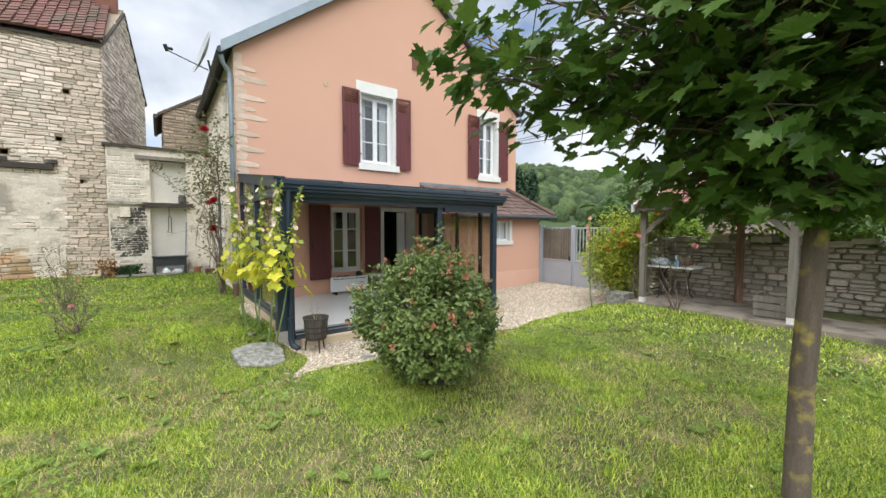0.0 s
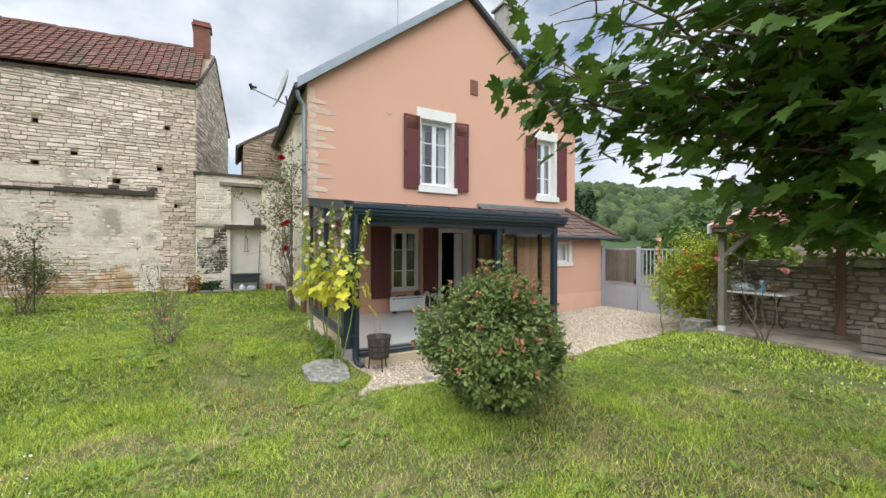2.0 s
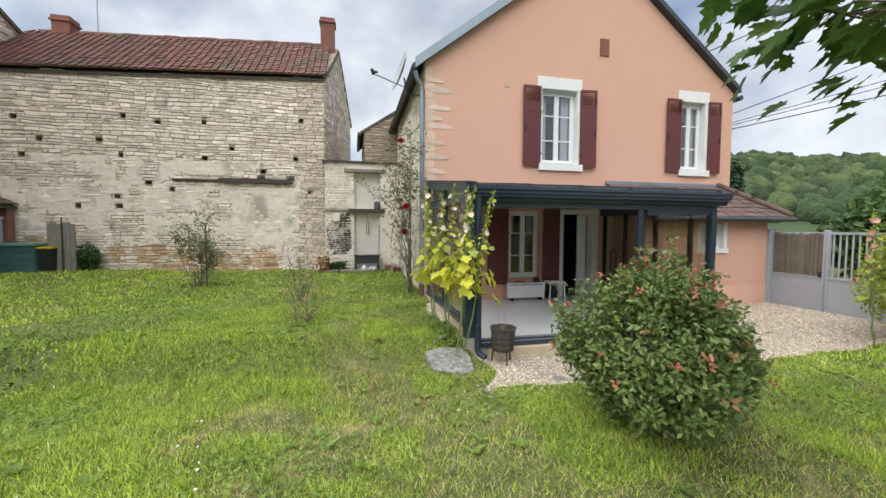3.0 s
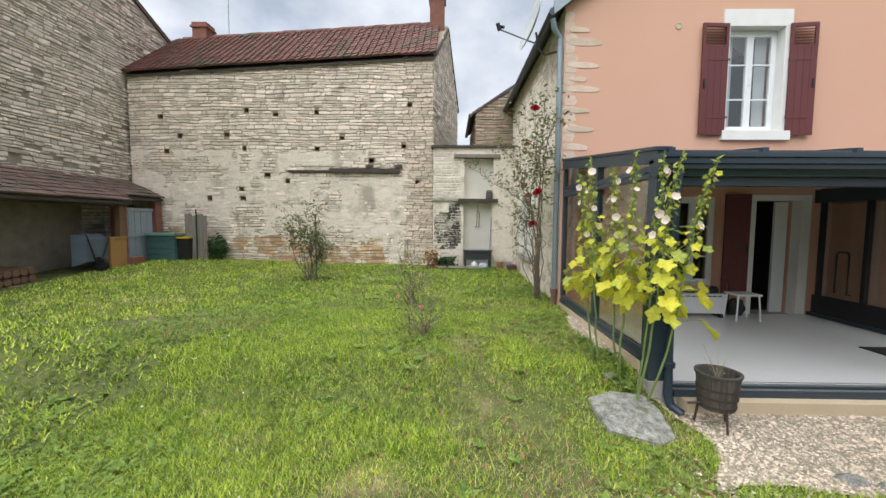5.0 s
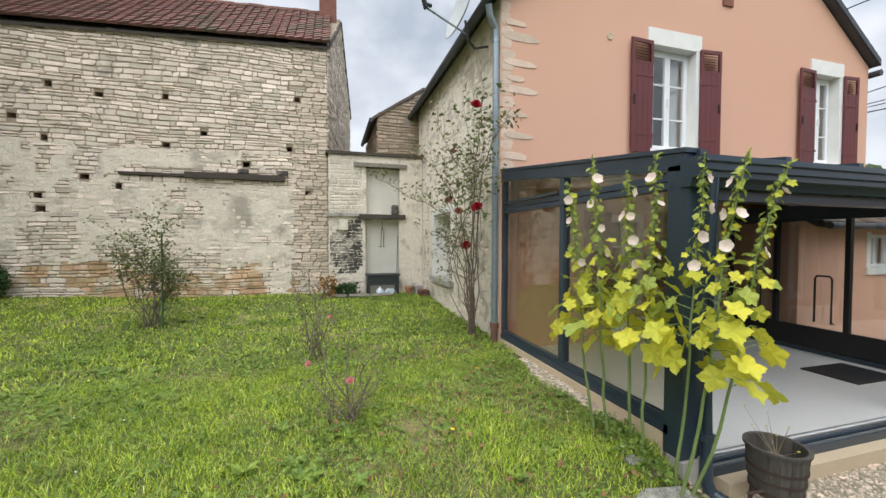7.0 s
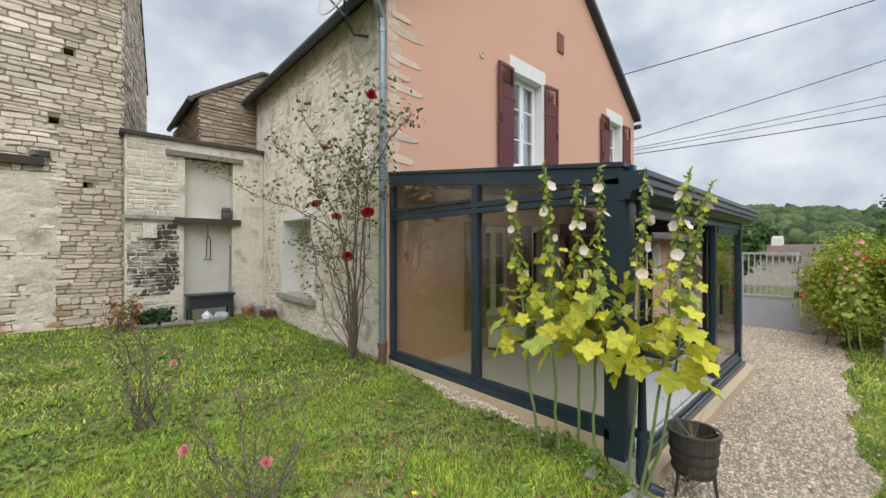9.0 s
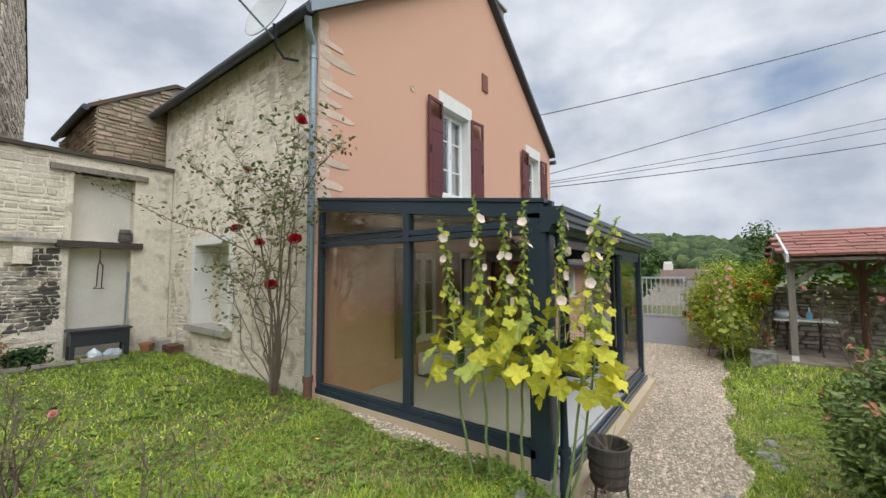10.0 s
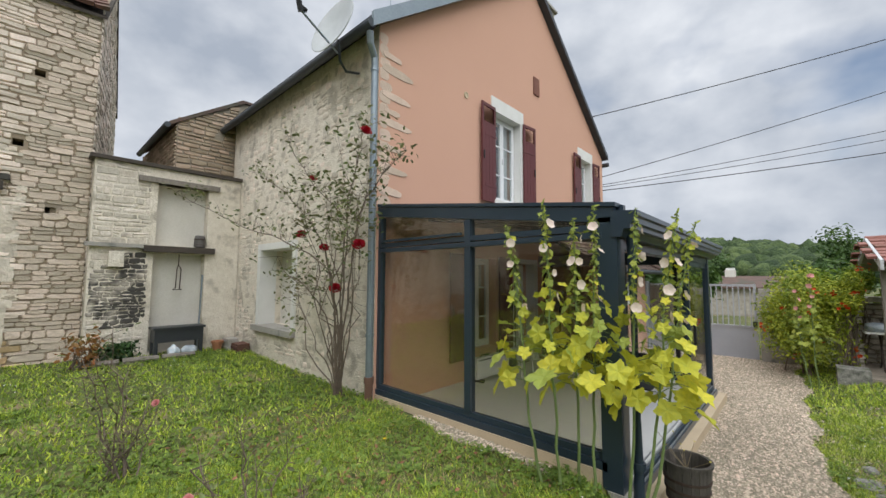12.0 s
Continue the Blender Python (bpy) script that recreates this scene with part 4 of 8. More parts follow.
cv, cf = coat_skin(BX0, BX1, 0.3, 4.4, 0.06, coat_in, 0.011, BY)
raw("lime_coat", cv - np.array(barn.location), cf, LIME_COAT, barn, "worn beige lime coat", smooth=False)
# projecting oak beam and ledge
bm = boxes((-7.08, -5.5, BY - 0.09, BY + 0.1, 3.38, 3.44), (-5.75, -3.55, BY - 0.13, BY + 0.1, 3.36, 3.50))
barn_part("ledge_beam", bm, WOOD_DARK, "dark weathered timber ledge", 0.015)
for x in (-4.5, -3.6):
    barn_part("corbel", boxes((x - 0.12, x + 0.12, BY - 0.10, BY + 0.1, 3.53, 3.62)), SOOT, "blackened stone stub", 0.02)
# roof
b_up = (0, 2.62, 2.12)
bm = bmesh.new()
prism(bm, [(BY - 0.08, 6.88), (7.85, 8.98), (10.75, 6.80), (10.75, 6.72), (7.85, 8.90), (BY - 0.08, 6.82)], "x", BX0, -2.44)
for v in bm.verts:
    v.co.z += -0.55 * (v.co.x + 2.5) / (BX0 + 2.5) * (1 if v.co.y < 6 else 0.75)
    v.co.x += max(0.0, (v.co.y - BY)) * 0.155 if v.co.x > -5 else 0
barn_part("roof_deck", bm, WOOD_DARK)
tile_roof("tiling", Vector((-12.25, BY - 0.13, 6.42)) - barn.location, (9.85, 0, 0.55), b_up, 45, 14, TILE_RED, random.Random(7), barn, 0.219, 0.238, 0.035, "old red roof tiles", wave=0.035, stagger=0.0)
for k in range(23):
    x = -11.9 + k * 0.42
    bm = bmesh.new()
    tube(bm, [(x, 7.75, 9.06 - 0.55 * (1 - (x + 12) / 9.6) + 0.02 * math.sin(k * 2.3)), (x + 0.44, 7.75, 9.09 - 0.55 * (1 - (x + 12.4) / 9.6))], [0.12, 0.10], 8)
    barn_part("ridge_tile", bm, TILE_RED)
for nm, x, y, z in (("chimney", -2.48, 7.75, 8.72), ("chimney", -11.2, 7.8, 7.75)):
    bm = boxes((x - 0.26, x + 0.26, y - 0.26, y + 0.26, z - 0.3, z + 1.15), (x - 0.31, x + 0.31, y - 0.31, y + 0.31, z + 1.15, z + 1.22), (x - 0.27, x + 0.27, y - 0.27, y + 0.27, z + 1.22, z + 1.34))
    barn_part(nm, bm, BRICK_RED, "red brick chimney stack", 0.01)
bm = bmesh.new()
tube(bm, [(-10.3, 7.9, 8.6), (-10.3, 7.9, 10.6)], 0.02, 6)
for k in range(5):
    tube(bm, [(-10.62, 7.9, 10.1 + k * 0.12), (-9.98, 7.9, 10.1 + k * 0.12)], 0.01, 4)
    tube(bm, [(-10.62 + 0.16 * k, 7.9, 10.1), (-10.62 + 0.16 * k, 7.9, 10.58)], 0.008, 4)
barn_part("aerial", bm, ZINC, "old grid aerial")

# ---- tall grey stone building with its gable to the garden ----
LX = -12.2
tall = thing("stone_house", (LX - 2, 0, 0.5), "tall grey stone house with a steep gable", "house")
bm = bmesh.new()
LG = [(-11, 0.2), (11, 0.2), (11, 6.6), (0.0, 11.4), (-11, 6.6)]
prism(bm, LG, "x", LX - 0.5, LX)
bm.transform(tall.matrix_world.inverted())
part("gable_wall", bm, MORTAR_DARK, tall)
bm = bmesh.new()
prism(bm, [(11.3, 6.5), (0, 11.45), (0, 11.6), (11.3, 6.65)], "x", LX - 7, LX + 0.03)
prism(bm, [(-11.3, 6.5), (0, 11.45), (0, 11.6), (-11.3, 6.65)], "x", LX - 7, LX + 0.03)
bm.transform(tall.matrix_world.inverted())
part("roof", bm, TILE_BROWN, tall)
lrows = courses(-6.0, 8.5, 0.3, 11, (0.06, 0.13), (0.12, 0.46), 0.012, rs, lambda u, z, w, h: fbm(u, z, 3) > -0.62, lambda u: 11.3 - abs(u) * 4.8 / 11)
left_m = Matrix(((0, -1, 0, LX), (1, 0, 0, 0), (0, 0, 1, 0), (0, 0, 0, 1)))
stone_field("stonework", lrows, rs, STONE_GREY, tall.matrix_world.inverted() @ left_m, tall, depth=0.035, jut=0.018)

# lean-to shed against it
shed = thing("lean_to_shed", (-11.6, 1.0, 0.6), "open lean-to shed with a mossy brown tiled roof", "shed")
sinv = shed.matrix_world.inverted()


def shed_part(name, bm, mat, label="", bevel=0.0):
    bm.transform(sinv)
    return part(name, bm, mat, shed, label, bevel)


bm = bmesh.new()
prism(bm, [(LX + 0.02, 3.02), (-10.72, 2.34), (-10.72, 2.26), (LX + 0.02, 2.94)], "y", -5, 3.6)
prism(bm, [(LX + 0.02, 3.02), (-11.05, 2.50), (-11.05, 2.42), (LX + 0.02, 2.94)], "y", 3.6, 5.2)
shed_part("roof_deck", bm, WOOD_DARK)
tile_roof("tiling", Vector((-10.68, -5.0, 2.36)) - shed.location, (0, 1, 0), (-1.48, 0, 0.68), 43, 7, TILE_BROWN, random.Random(9), shed, 0.2, 0.24, 0.025, "mossy brown tiles")
tile_roof("tiling", Vector((-11.02, 3.62, 2.53)) - shed.location, (0, 1, 0), (-1.48, 0, 0.68), 8, 5, TILE_BROWN, random.Random(9), shed, 0.2, 0.24, 0.025, "mossy brown tiles")
for y in (3.45, -0.2, -4.0):
    shed_part("post", boxes((-11.05, -10.90, y - 0.08, y + 0.08, 0.4, 2.4)), WOOD_BROWN, "crooked timber post", 0.015)
shed_part("brick_pier", boxes((-11.32, -11.02, 3.55, 3.75, 0.4, 2.42)), BRICK_RED, "red brick pier", 0.01)
shed_part("brick_pier", boxes((-11.32, -11.10, 4.92, 5.16, 0.4, 2.5)), BRICK_RED, "red brick pier", 0.01)
shed_part("back_wall", boxes((LX + 0.02, LX + 0.12, -5, 3.5, 0.3, 2.9)), MORTAR_DARK)
shed_part("beam", boxes((-11.05, -10.92, -5, 3.6, 2.20, 2.30)), WOOD_DARK)
bd = material("blue_grey_door_paint", (0.33, 0.37, 0.42), (0.27, 0.30, 0.34), rough=0.6, scale=3, fine=50, bump=0.1)
for k in range(5):
    shed_part("door_board", boxes((-11.24, -11.20, 3.78 + k * 0.226, 3.99 + k * 0.226, 0.55, 2.10)), bd, "blue-grey board", 0.004)
shed_part("door_rail", boxes((-11.20, -11.17, 3.78, 4.90, 1.35, 1.45)), bd, "", 0.004)
shed_part("door_head", boxes((-11.26, -11.18, 3.76, 4.92, 2.11, 2.2)), bd, "", 0.004)

# ---- whitewashed wall with niche, between barn and house ----
NY = 5.0
niche = thing("niche_wall", (-1.25, NY + 0.2, 0.45), "whitewashed old wall with a tall blocked niche", "wall", kind="structure")
ninv = niche.matrix_world.inverted()


def niche_part(name, bm, mat, label="", bevel=0.0):
    bm.transform(ninv)
    return part(name, bm, mat, niche, label, bevel)


bm = bmesh.new()
wall_with_holes(bm, BX1 + 0.02, -0.01, 0.2, 4.10, NY, NY + 0.34, [(-1.55, -0.66, 0.48, 2.42), (-1.53, -0.64, 2.58, 3.80)])
niche_part("wall", bm, WHITE_COAT)
niche_part("niche_back", boxes((-1.60, -0.6, NY + 0.24, NY + 0.30, 0.4, 3.9)), WHITE_PLASTER, "smooth white plaster at the back")
niche_part("cap", boxes((BX1 - 0.05, 0.0, NY - 0.07, NY + 0.40, 4.10, 4.17)), WOOD_DARK, "dark coping along the top", 0.01)
niche_part("lintel", boxes((-1.85, -0.45, NY - 0.08, NY + 0.2, 3.80, 3.90)), WOOD_GREY, "weathered timber lintel", 0.012)
niche_part("shelf", boxes((-1.72, -0.50, NY - 0.10, NY + 0.25, 2.44, 2.56)), WOOD_DARK, "dark timber shelf beam", 0.012)
niche_part("ledge", boxes((BX1 - 0.05, -1.72, NY - 0.10, NY, 2.50, 2.57)), CONCRETE, "mossy stone ledge", 0.015)
def sooty(u, z):
    return ((u + 2.0 + 0.15 * fbm(z, 1, 2)) / 0.40) ** 2 + ((z - 1.7) / 0.75) ** 2 < 1 + 0.5 * fbm(u, z, 2.5)


nrows = courses(BX1 + 0.05, -1.62, 0.45, 4.08, (0.07, 0.17), (0.10, 0.36), 0.016, rs, lambda u, z, w, h: not (2.45 < z < 2.6) and fbm(u, z, 2) > -0.2 and not sooty(u, z))
WHITE_STONE = material("limewashed_stone", (0.80, 0.74, 0.65), (0.50, 0.43, 0.34), rough=0.97, scale=6, fine=36, bump=1.0, island=0.16, stain=(0.36, 0.32, 0.26), stain_at=0.64, stain_scale=2.4, depth=0.02)
stone_field("stonework", nrows, rs, WHITE_STONE, ninv @ Matrix.Translation((0, NY, 0)), niche, depth=0.011, jut=0.007)
nrows = courses(-2.45, -1.62, 0.85, 2.42, (0.05, 0.12), (0.06, 0.20), 0.004, rs, lambda u, z, w, h: sooty(u, z))
stone_field("sooty_stonework", nrows, rs, SOOT, ninv @ Matrix.Translation((0, NY, 0)), niche, depth=0.012, jut=0.008, jit=0.035, cham=0.022, label="soot-blackened stones")
niche_part("corbel", boxes((-2.22, -2.0, NY - 0.12, NY, 2.14, 2.42)), WHITE_COAT, "white stone corbel", 0.02)

# house side wall: limewashed rubble
srows = courses(0.05, 4.95, 0.35, 5.4, (0.06, 0.15), (0.07, 0.23), 0.018, rs, lambda u, z, w, h: not (2.15 - w / 2 < u < 3.95 + w / 2 and 0.85 < z < 2.7) and fbm(u, z, 2.4) > -0.25 and fbm(u * 9, z * 9, 1) > -0.15)
side_m = Matrix(((0, 1, 0, 0.0), (1, 0, 0, 0), (0, 0, 1, 0), (0, 0, 0, 1)))
SIDE_STONE = material("beige_rubble_stone", (0.80, 0.72, 0.61), (0.56, 0.48, 0.39), rough=0.97, scale=7, fine=40, bump=1.0, island=0.26, depth=0.02)
sob = stone_field("rubble", srows, rs, SIDE_STONE, house_inv @ side_m, house, depth=0.009, jut=0.005, label="limewashed rubble stones", cham=0.022, jit=0.04)
sob.data.flip_normals()

# ---- small stone outhouse behind the niche wall ----
out = thing("stone_outhouse", (-0.6, 7.0, 0.5), "small brown stone outhouse with a low roof", "outhouse")
oinv = out.matrix_world.inverted()
bm = boxes((-1.15, 1.2, 5.62, 8.5, 0.3, 5.1))
prism(bm, [(-1.15, 5.1), (1.2, 5.1), (1.2, 6.2), (0.2, 6.2), (-1.15, 5.35)], "y", 5.62, 8.5)
bm.transform(oinv)
part("wall", bm, MORTAR_DARK, out)
orow = courses(-1.15, 0.1, 4.0, 6.1, (0.07, 0.13), (0.14, 0.4), 0.014, rs, lambda u, z, w, h: not (-0.42 < u < -0.22 and 5.2 < z < 5.36), lambda u: 5.4 + (u + 1.15) * 0.62)
BROWN_STONE = material("brown_field_stone", (0.50, 0.39, 0.28), (0.30, 0.225, 0.16), rough=0.95, scale=6, fine=40, bump=0.6, island=0.25, depth=0.012)
stone_field("stonework", orow, rs, BROWN_STONE, oinv @ Matrix.Translation((0, 5.62, 0)), out)
orow = courses(5.62, 9.2, 3.2, 5.3, (0.07, 0.13), (0.14, 0.4), 0.014, rs, lambda *a: True)
o2 = stone_field("side_stonework", orow, rs, BROWN_STONE, oinv @ Matrix(((0, 1, 0, -1.15), (1, 0, 0, 0), (0, 0, 1, 0), (0, 0, 0, 1))), out)
o2.data.flip_normals()
bm = bmesh.new()
prism(bm, [(-1.28, 5.24), (0.2, 6.21), (1.3, 6.21), (1.3, 6.27), (0.15, 6.27), (-1.30, 5.31)], "y", 5.57, 8.6)
bm.transform(oinv)
part("roof", bm, TILE_BROWN, out, "brown tiled roof edge")
bm = bmesh.new()
tube(bm, [(-1.34, 5.55, 5.22), (-1.34, 8.6, 5.22)], 0.06, 10)
bm.transform(oinv)
part("gutter", bm, DARK_ZINC, out)

# ---- annex roof ----
def annex_roof():
    bm = bmesh.new()
    prism(bm, [(0.0 - 0.005, 3.02), (-1.34, 2.20), (-1.34, 2.12), (-0.005, 2.94)], "x", 4.60, 7.95)
    # hipped end
    a = [(7.95, -0.005, 3.02), (7.95, -1.34, 2.20), (8.62, -1.34, 2.20), (8.62, -0.005, 2.20)]
    vs = [bm.verts.new(p) for p in a]
    bm.faces.new((vs[0], vs[1], vs[2]))
    bm.faces.new((vs[0], vs[2], vs[3]))
    apart_("roof_deck", bm, WOOD_DARK)
    base = Vector(annex.location)
    tile_roof("tiling", Vector((4.60, -1.40, 2.17)) - base, (1, 0, 0), (0, 1.34, 0.82), 19, 7, TILE_BROWN, random.Random(2), annex, 0.2, 0.225, 0.02, "brown interlocking tiles")
    tile_roof("tiling", Vector((8.30, -1.40, 2.17)) - base, (1, 0, 0), (0, 1.34, 0.82), 2, 1, TILE_BROWN, random.Random(2), annex, 0.2, 0.225, 0.02, "brown interlocking tiles")
    tile_roof("hip_tiling", Vector((8.68, -1.40, 2.17)) - base, (0, 1, 0), (-0.67, 0, 0.82), 7, 5, TILE_BROWN, random.Random(2), annex, 0.2, 0.225, 0.02, "brown interlocking tiles", keep=lambda u, v: u > v * 0.9)
    bm = bmesh.new()
    tube(bm, [(8.66, -1.40, 2.24), (7.95, -0.02, 3.10)], 0.07, 8)
    apart_("hip_ridge", bm, TILE_BROWN)
    bm = bmesh.new()
    tube(bm, [(4.7, -1.44, 2.14), (8.72, -1.44, 2.14)], 0.055, 10)
    apart_("gutter", bm, DARK_ZINC, "dark gutter")
    bm = boxes((4.55, 7.98, -0.05, -0.003, 3.02, 3.10))
    apart_("flashing", bm, ZINC, "grey flashing")


annex_roof()

# ---- gate ----
GATE_GREY = material("grey_gate_paint", (0.42, 0.43, 0.46), (0.36, 0.37, 0.40), rough=0.5, scale=3, fine=60, bump=0.05)
BRUSHWOOD = material("brushwood_stems", (0.21, 0.175, 0.135), (0.13, 0.105, 0.08), rough=0.95, scale=3, fine=30, bump=0.3, island=0.35)
rg = random.Random(21)


def gate_leaf(y0, y1, screen):
    g = thing("gate_leaf", (8.5, (y0 + y1) / 2, 0.1), "grey steel gate leaf with a solid lower panel" + (" and brushwood screen" if screen else " and upright bars"), "gate", "garden gate leaves")
    inv = g.matrix_world.inverted()

    def p(nm, bm, mat, lab="", bev=0.004):
        bm.transform(inv)
        return part(nm, bm, mat, g, lab, bev)
    p("frame", boxes((8.47, 8.53, y0, y0 + 0.05, 0.10, 1.86), (8.47, 8.53, y1 - 0.05, y1, 0.10, 1.86), (8.47, 8.53, y0 + 0.05, y1 - 0.05, 1.80, 1.85), (8.47, 8.53, y0 + 0.05, y1 - 0.05, 0.82, 0.87), (8.47, 8.53, y0 + 0.05, y1 - 0.05, 0.10, 0.15)), GATE_GREY)
    p("panel", boxes((8.49, 8.505, y0 + 0.05, y1 - 0.05, 0.15, 0.82)), GATE_GREY, "solid grey panel", 0)
    n = int((y1 - y0) / 0.11)
    for k in range(1, n):
        y = y0 + (y1 - y0) * k / n
        p("bar", boxes((8.487, 8.513, y - 0.012, y + 0.012, 0.87, 1.80)), GATE_GREY, "", 0)
    if screen:
        bm = bmesh.new()
        y = y0 + 0.03
        while y < y1 - 0.03:
            r = rg.uniform(0.005, 0.009)
            x = 8.46 + rg.uniform(-0.008, 0.008)
            box(bm, x - r, x + r, y - r, y + r, 0.88, 1.78 + rg.uniform(-0.03, 0.06))
            y += r * 2.1
        tagged(p("brushwood", bm, BRUSHWOOD, "brown brushwood screen", 0), kind="stuff")
    p("lock", boxes((8.44, 8.53, y0 - 0.0, y0 + 0.08, 0.85, 0.98)), BLACK, "black lock", 0.004)


tagged(part("gate_post", boxes((8.33, 8.56, -1.145, -1.03, 0.0, 1.92)), GATE_GREY), "slim grey steel gate post", "post", kind="structure")
gate_leaf(-2.20, -1.15, True)
gate_leaf(-3.45, -2.24, False)
tagged(part("gate_post", boxes((8.42, 8.58, -2.235, -2.205, 0.0, 1.9)), GATE_GREY), "slim grey steel gate post", "post", kind="structure")
tagged(part("gate_pier", boxes((8.3, 8.75, -4.15, -3.5, 0.0, 1.75)), CONCRETE, bevel=0.015), "old concrete gate pier beside the hedge", "pier", kind="structure")
tagged(part("stone_block", boxes((6.30, 6.72, -5.02, -4.62, 0.16, 0.46)), SLAB, bevel=0.03), "squat grey stone block on the ground", "block")

# ---- dry stone boundary wall ----
WXB = 8.22
dry = thing("boundary_wall", (WXB + 0.2, -8.5, 0), "old dry stone garden wall", "wall", kind="structure")
dinv2 = dry.matrix_world.inverted()
bm = boxes((WXB, WXB + 0.4, -14, -4.7, 0.0, 1.50))
box(bm, 7.45, WXB, -4.98, -4.7, 0.0, 1.62)
bm.transform(dinv2)
part("core", bm, MORTAR_DARK, dry)
dr = random.Random(31)
drows = courses(-14, -4.98, 0.3, 1.62, (0.05, 0.145), (0.12, 0.38), 0.014, dr, lambda *a: True, lambda u: 1.56 + 0.08 * math.sin(u * 2.3))
wall_m = Matrix(((0, 1, 0, WXB), (1, 0, 0, 0), (0, 0, 1, 0), (0, 0, 0, 1)))
DRY_NEAR = sorted(drows, key=lambda r: -r[0])[:260]
dn = set(DRY_NEAR)
fo = stone_field("stonework", [r for r in drows if r not in dn], dr, STONE_DARK, dinv2 @ wall_m, dry, depth=0.07, jut=0.04)
fo.data.flip_normals()
drows = courses(7.45, WXB, 0.2, 1.62, (0.06, 0.15), (0.12, 0.42), 0.018, dr, lambda *a: True)
stone_field("return_stonework", drows, dr, STONE_DARK, dinv2 @ Matrix.Translation((0, -4.98, 0)), dry, depth=0.06, jut=0.03)
for k in range(26):
    y = -13.8 + k * 0.345
    bm = boxes((WXB - 0.10, WXB + 0.42, y, y + 0.32, 1.53 + 0.03 * math.sin(k * 1.7), 1.61 + 0.05 * math.sin(k * 2.9)))
    bm.transform(dinv2)
    part("capstone", bm, STONE_DARK, dry, "", 0.012)

# ---- open tiled shelter ----
shelter = thing("garden_shelter", (7.3, -7.4, 0.34), "open timber garden shelter with a pinkish tiled roof", "shelter")
hinv = shelter.matrix_world.inverted()


def sh(name, bm, mat, label="", bevel=0.008):
    bm.transform(hinv)
    return part(name, bm, mat, shelter, label, bevel)


FZ = 0.34
EARTHY = material("earth_stained_concrete", (0.36, 0.31, 0.25), (0.22, 0.18, 0.14), rough=0.97, scale=3, fine=50, bump=0.6, stain=(0.15, 0.13, 0.10), stain_at=0.58, stain_scale=2.5)
tagged(part("shelter_floor", boxes((6.36, WXB - 0.1, -10.2, -5.02, -0.1, FZ)), EARTHY, bevel=0.01), "worn concrete shelter floor slab", "floor", kind="structure")
for x, y in ((6.51, -5.27), (6.50, -7.56), (6.50, -9.9)):
    sh("post", boxes((x - 0.05, x + 0.05, y - 0.05, y + 0.05, FZ + 0.10, 2.14)), WOOD_GREY, "grey weathered post")
    sh("post_foot", boxes((x - 0.047, x + 0.047, y - 0.047, y + 0.047, FZ, FZ + 0.10)), WHITE_PAINT, "pale metal post foot", 0.004)
for y in (-6.46, -9.2):
    bm = bmesh.new()
    tube(bm, [(7.95, y, FZ), (7.96, y, 1.3), (7.95, y + 0.01, 2.5)], [0.075, 0.068, 0.068], 10)
    sh("post", bm, WOOD_BROWN, "brown round post", 0)
sh("front_beam", boxes((6.43, 6.57, -10.1, -5.24, 2.14, 2.25)), WOOD_GREY)
sh("ridge_beam", boxes((7.88, 8.02, -10.1, -5.24, 2.50, 2.64)), WOOD_BROWN)
for y, s in ((-5.27, -1), (-7.56, 1), (-7.56, -1)):
    bm = boxes((-0.04, 0.04, -0.04, 0.04, 0, 0.66))
    bm.transform(Matrix.Translation((6.51, y, 1.68)) @ Matrix.Rotation(radians(45 * -s), 4, "X"))
    sh("brace", bm, WOOD_GREY)
for s in (1, -1):
    bm = boxes((-0.045, 0.045, -0.045, 0.045, 0, 0.95))
    bm.transform(Matrix.Translation((7.95, -6.46, 1.86)) @ Matrix.Rotation(radians(45 * s), 4, "X"))
    sh("brace", bm, WOOD_BROWN)
bm = bmesh.new()
prism(bm, [(6.22, 2.22), (8.0, 2.72), (9.7, 2.22), (9.7, 2.16), (8.0, 2.66), (6.22, 2.16)], "y", -10.3, -5.22)
sh("roof_deck", bm, WOOD_GREY, "", 0)
for k in range(9):
    sh("rafter", boxes((6.30, 6.44, -9.9 + k * 0.58, -9.83 + k * 0.58, 2.12, 2.19)), WOOD_GREY)
tile_roof("tiling", Vector((6.16, -10.52, 2.235)) - shelter.location, (0, 1, 0), (1.78, 0, 0.50), 15, 7, TILE_PINK, random.Random(4), shelter, 0.352, 0.262, 0.03, "pinkish flat roof tiles")
tile_roof("tiling", Vector((9.76, -10.52, 2.235)) - shelter.location, (0, 1, 0), (-1.78, 0, 0.50), 15, 7, TILE_PINK, random.Random(4), shelter, 0.352, 0.262, 0.03, "pinkish flat roof tiles")
for k in range(15):
    bm = bmesh.new()
    tube(bm, [(8.0, -10.5 + k * 0.352, 2.76), (8.0, -10.13 + k * 0.352, 2.765)], [0.075, 0.062], 8)
    sh("ridge_tile", bm, TILE_PINK, "", 0)
BARGE = material("pale_barge_paint", (0.60, 0.61, 0.62), rough=0.6, bump=0.1)
for xe, xr in ((6.14, 8.0), (9.8, 8.0)):
    bm = bmesh.new()
    prism(bm, [(xe, 2.13), (xr, 2.66), (xr, 2.80), (xe, 2.29)], "y", -5.23, -5.19)
    sh("barge_board", bm, BARGE, "pale painted barge board", 0)

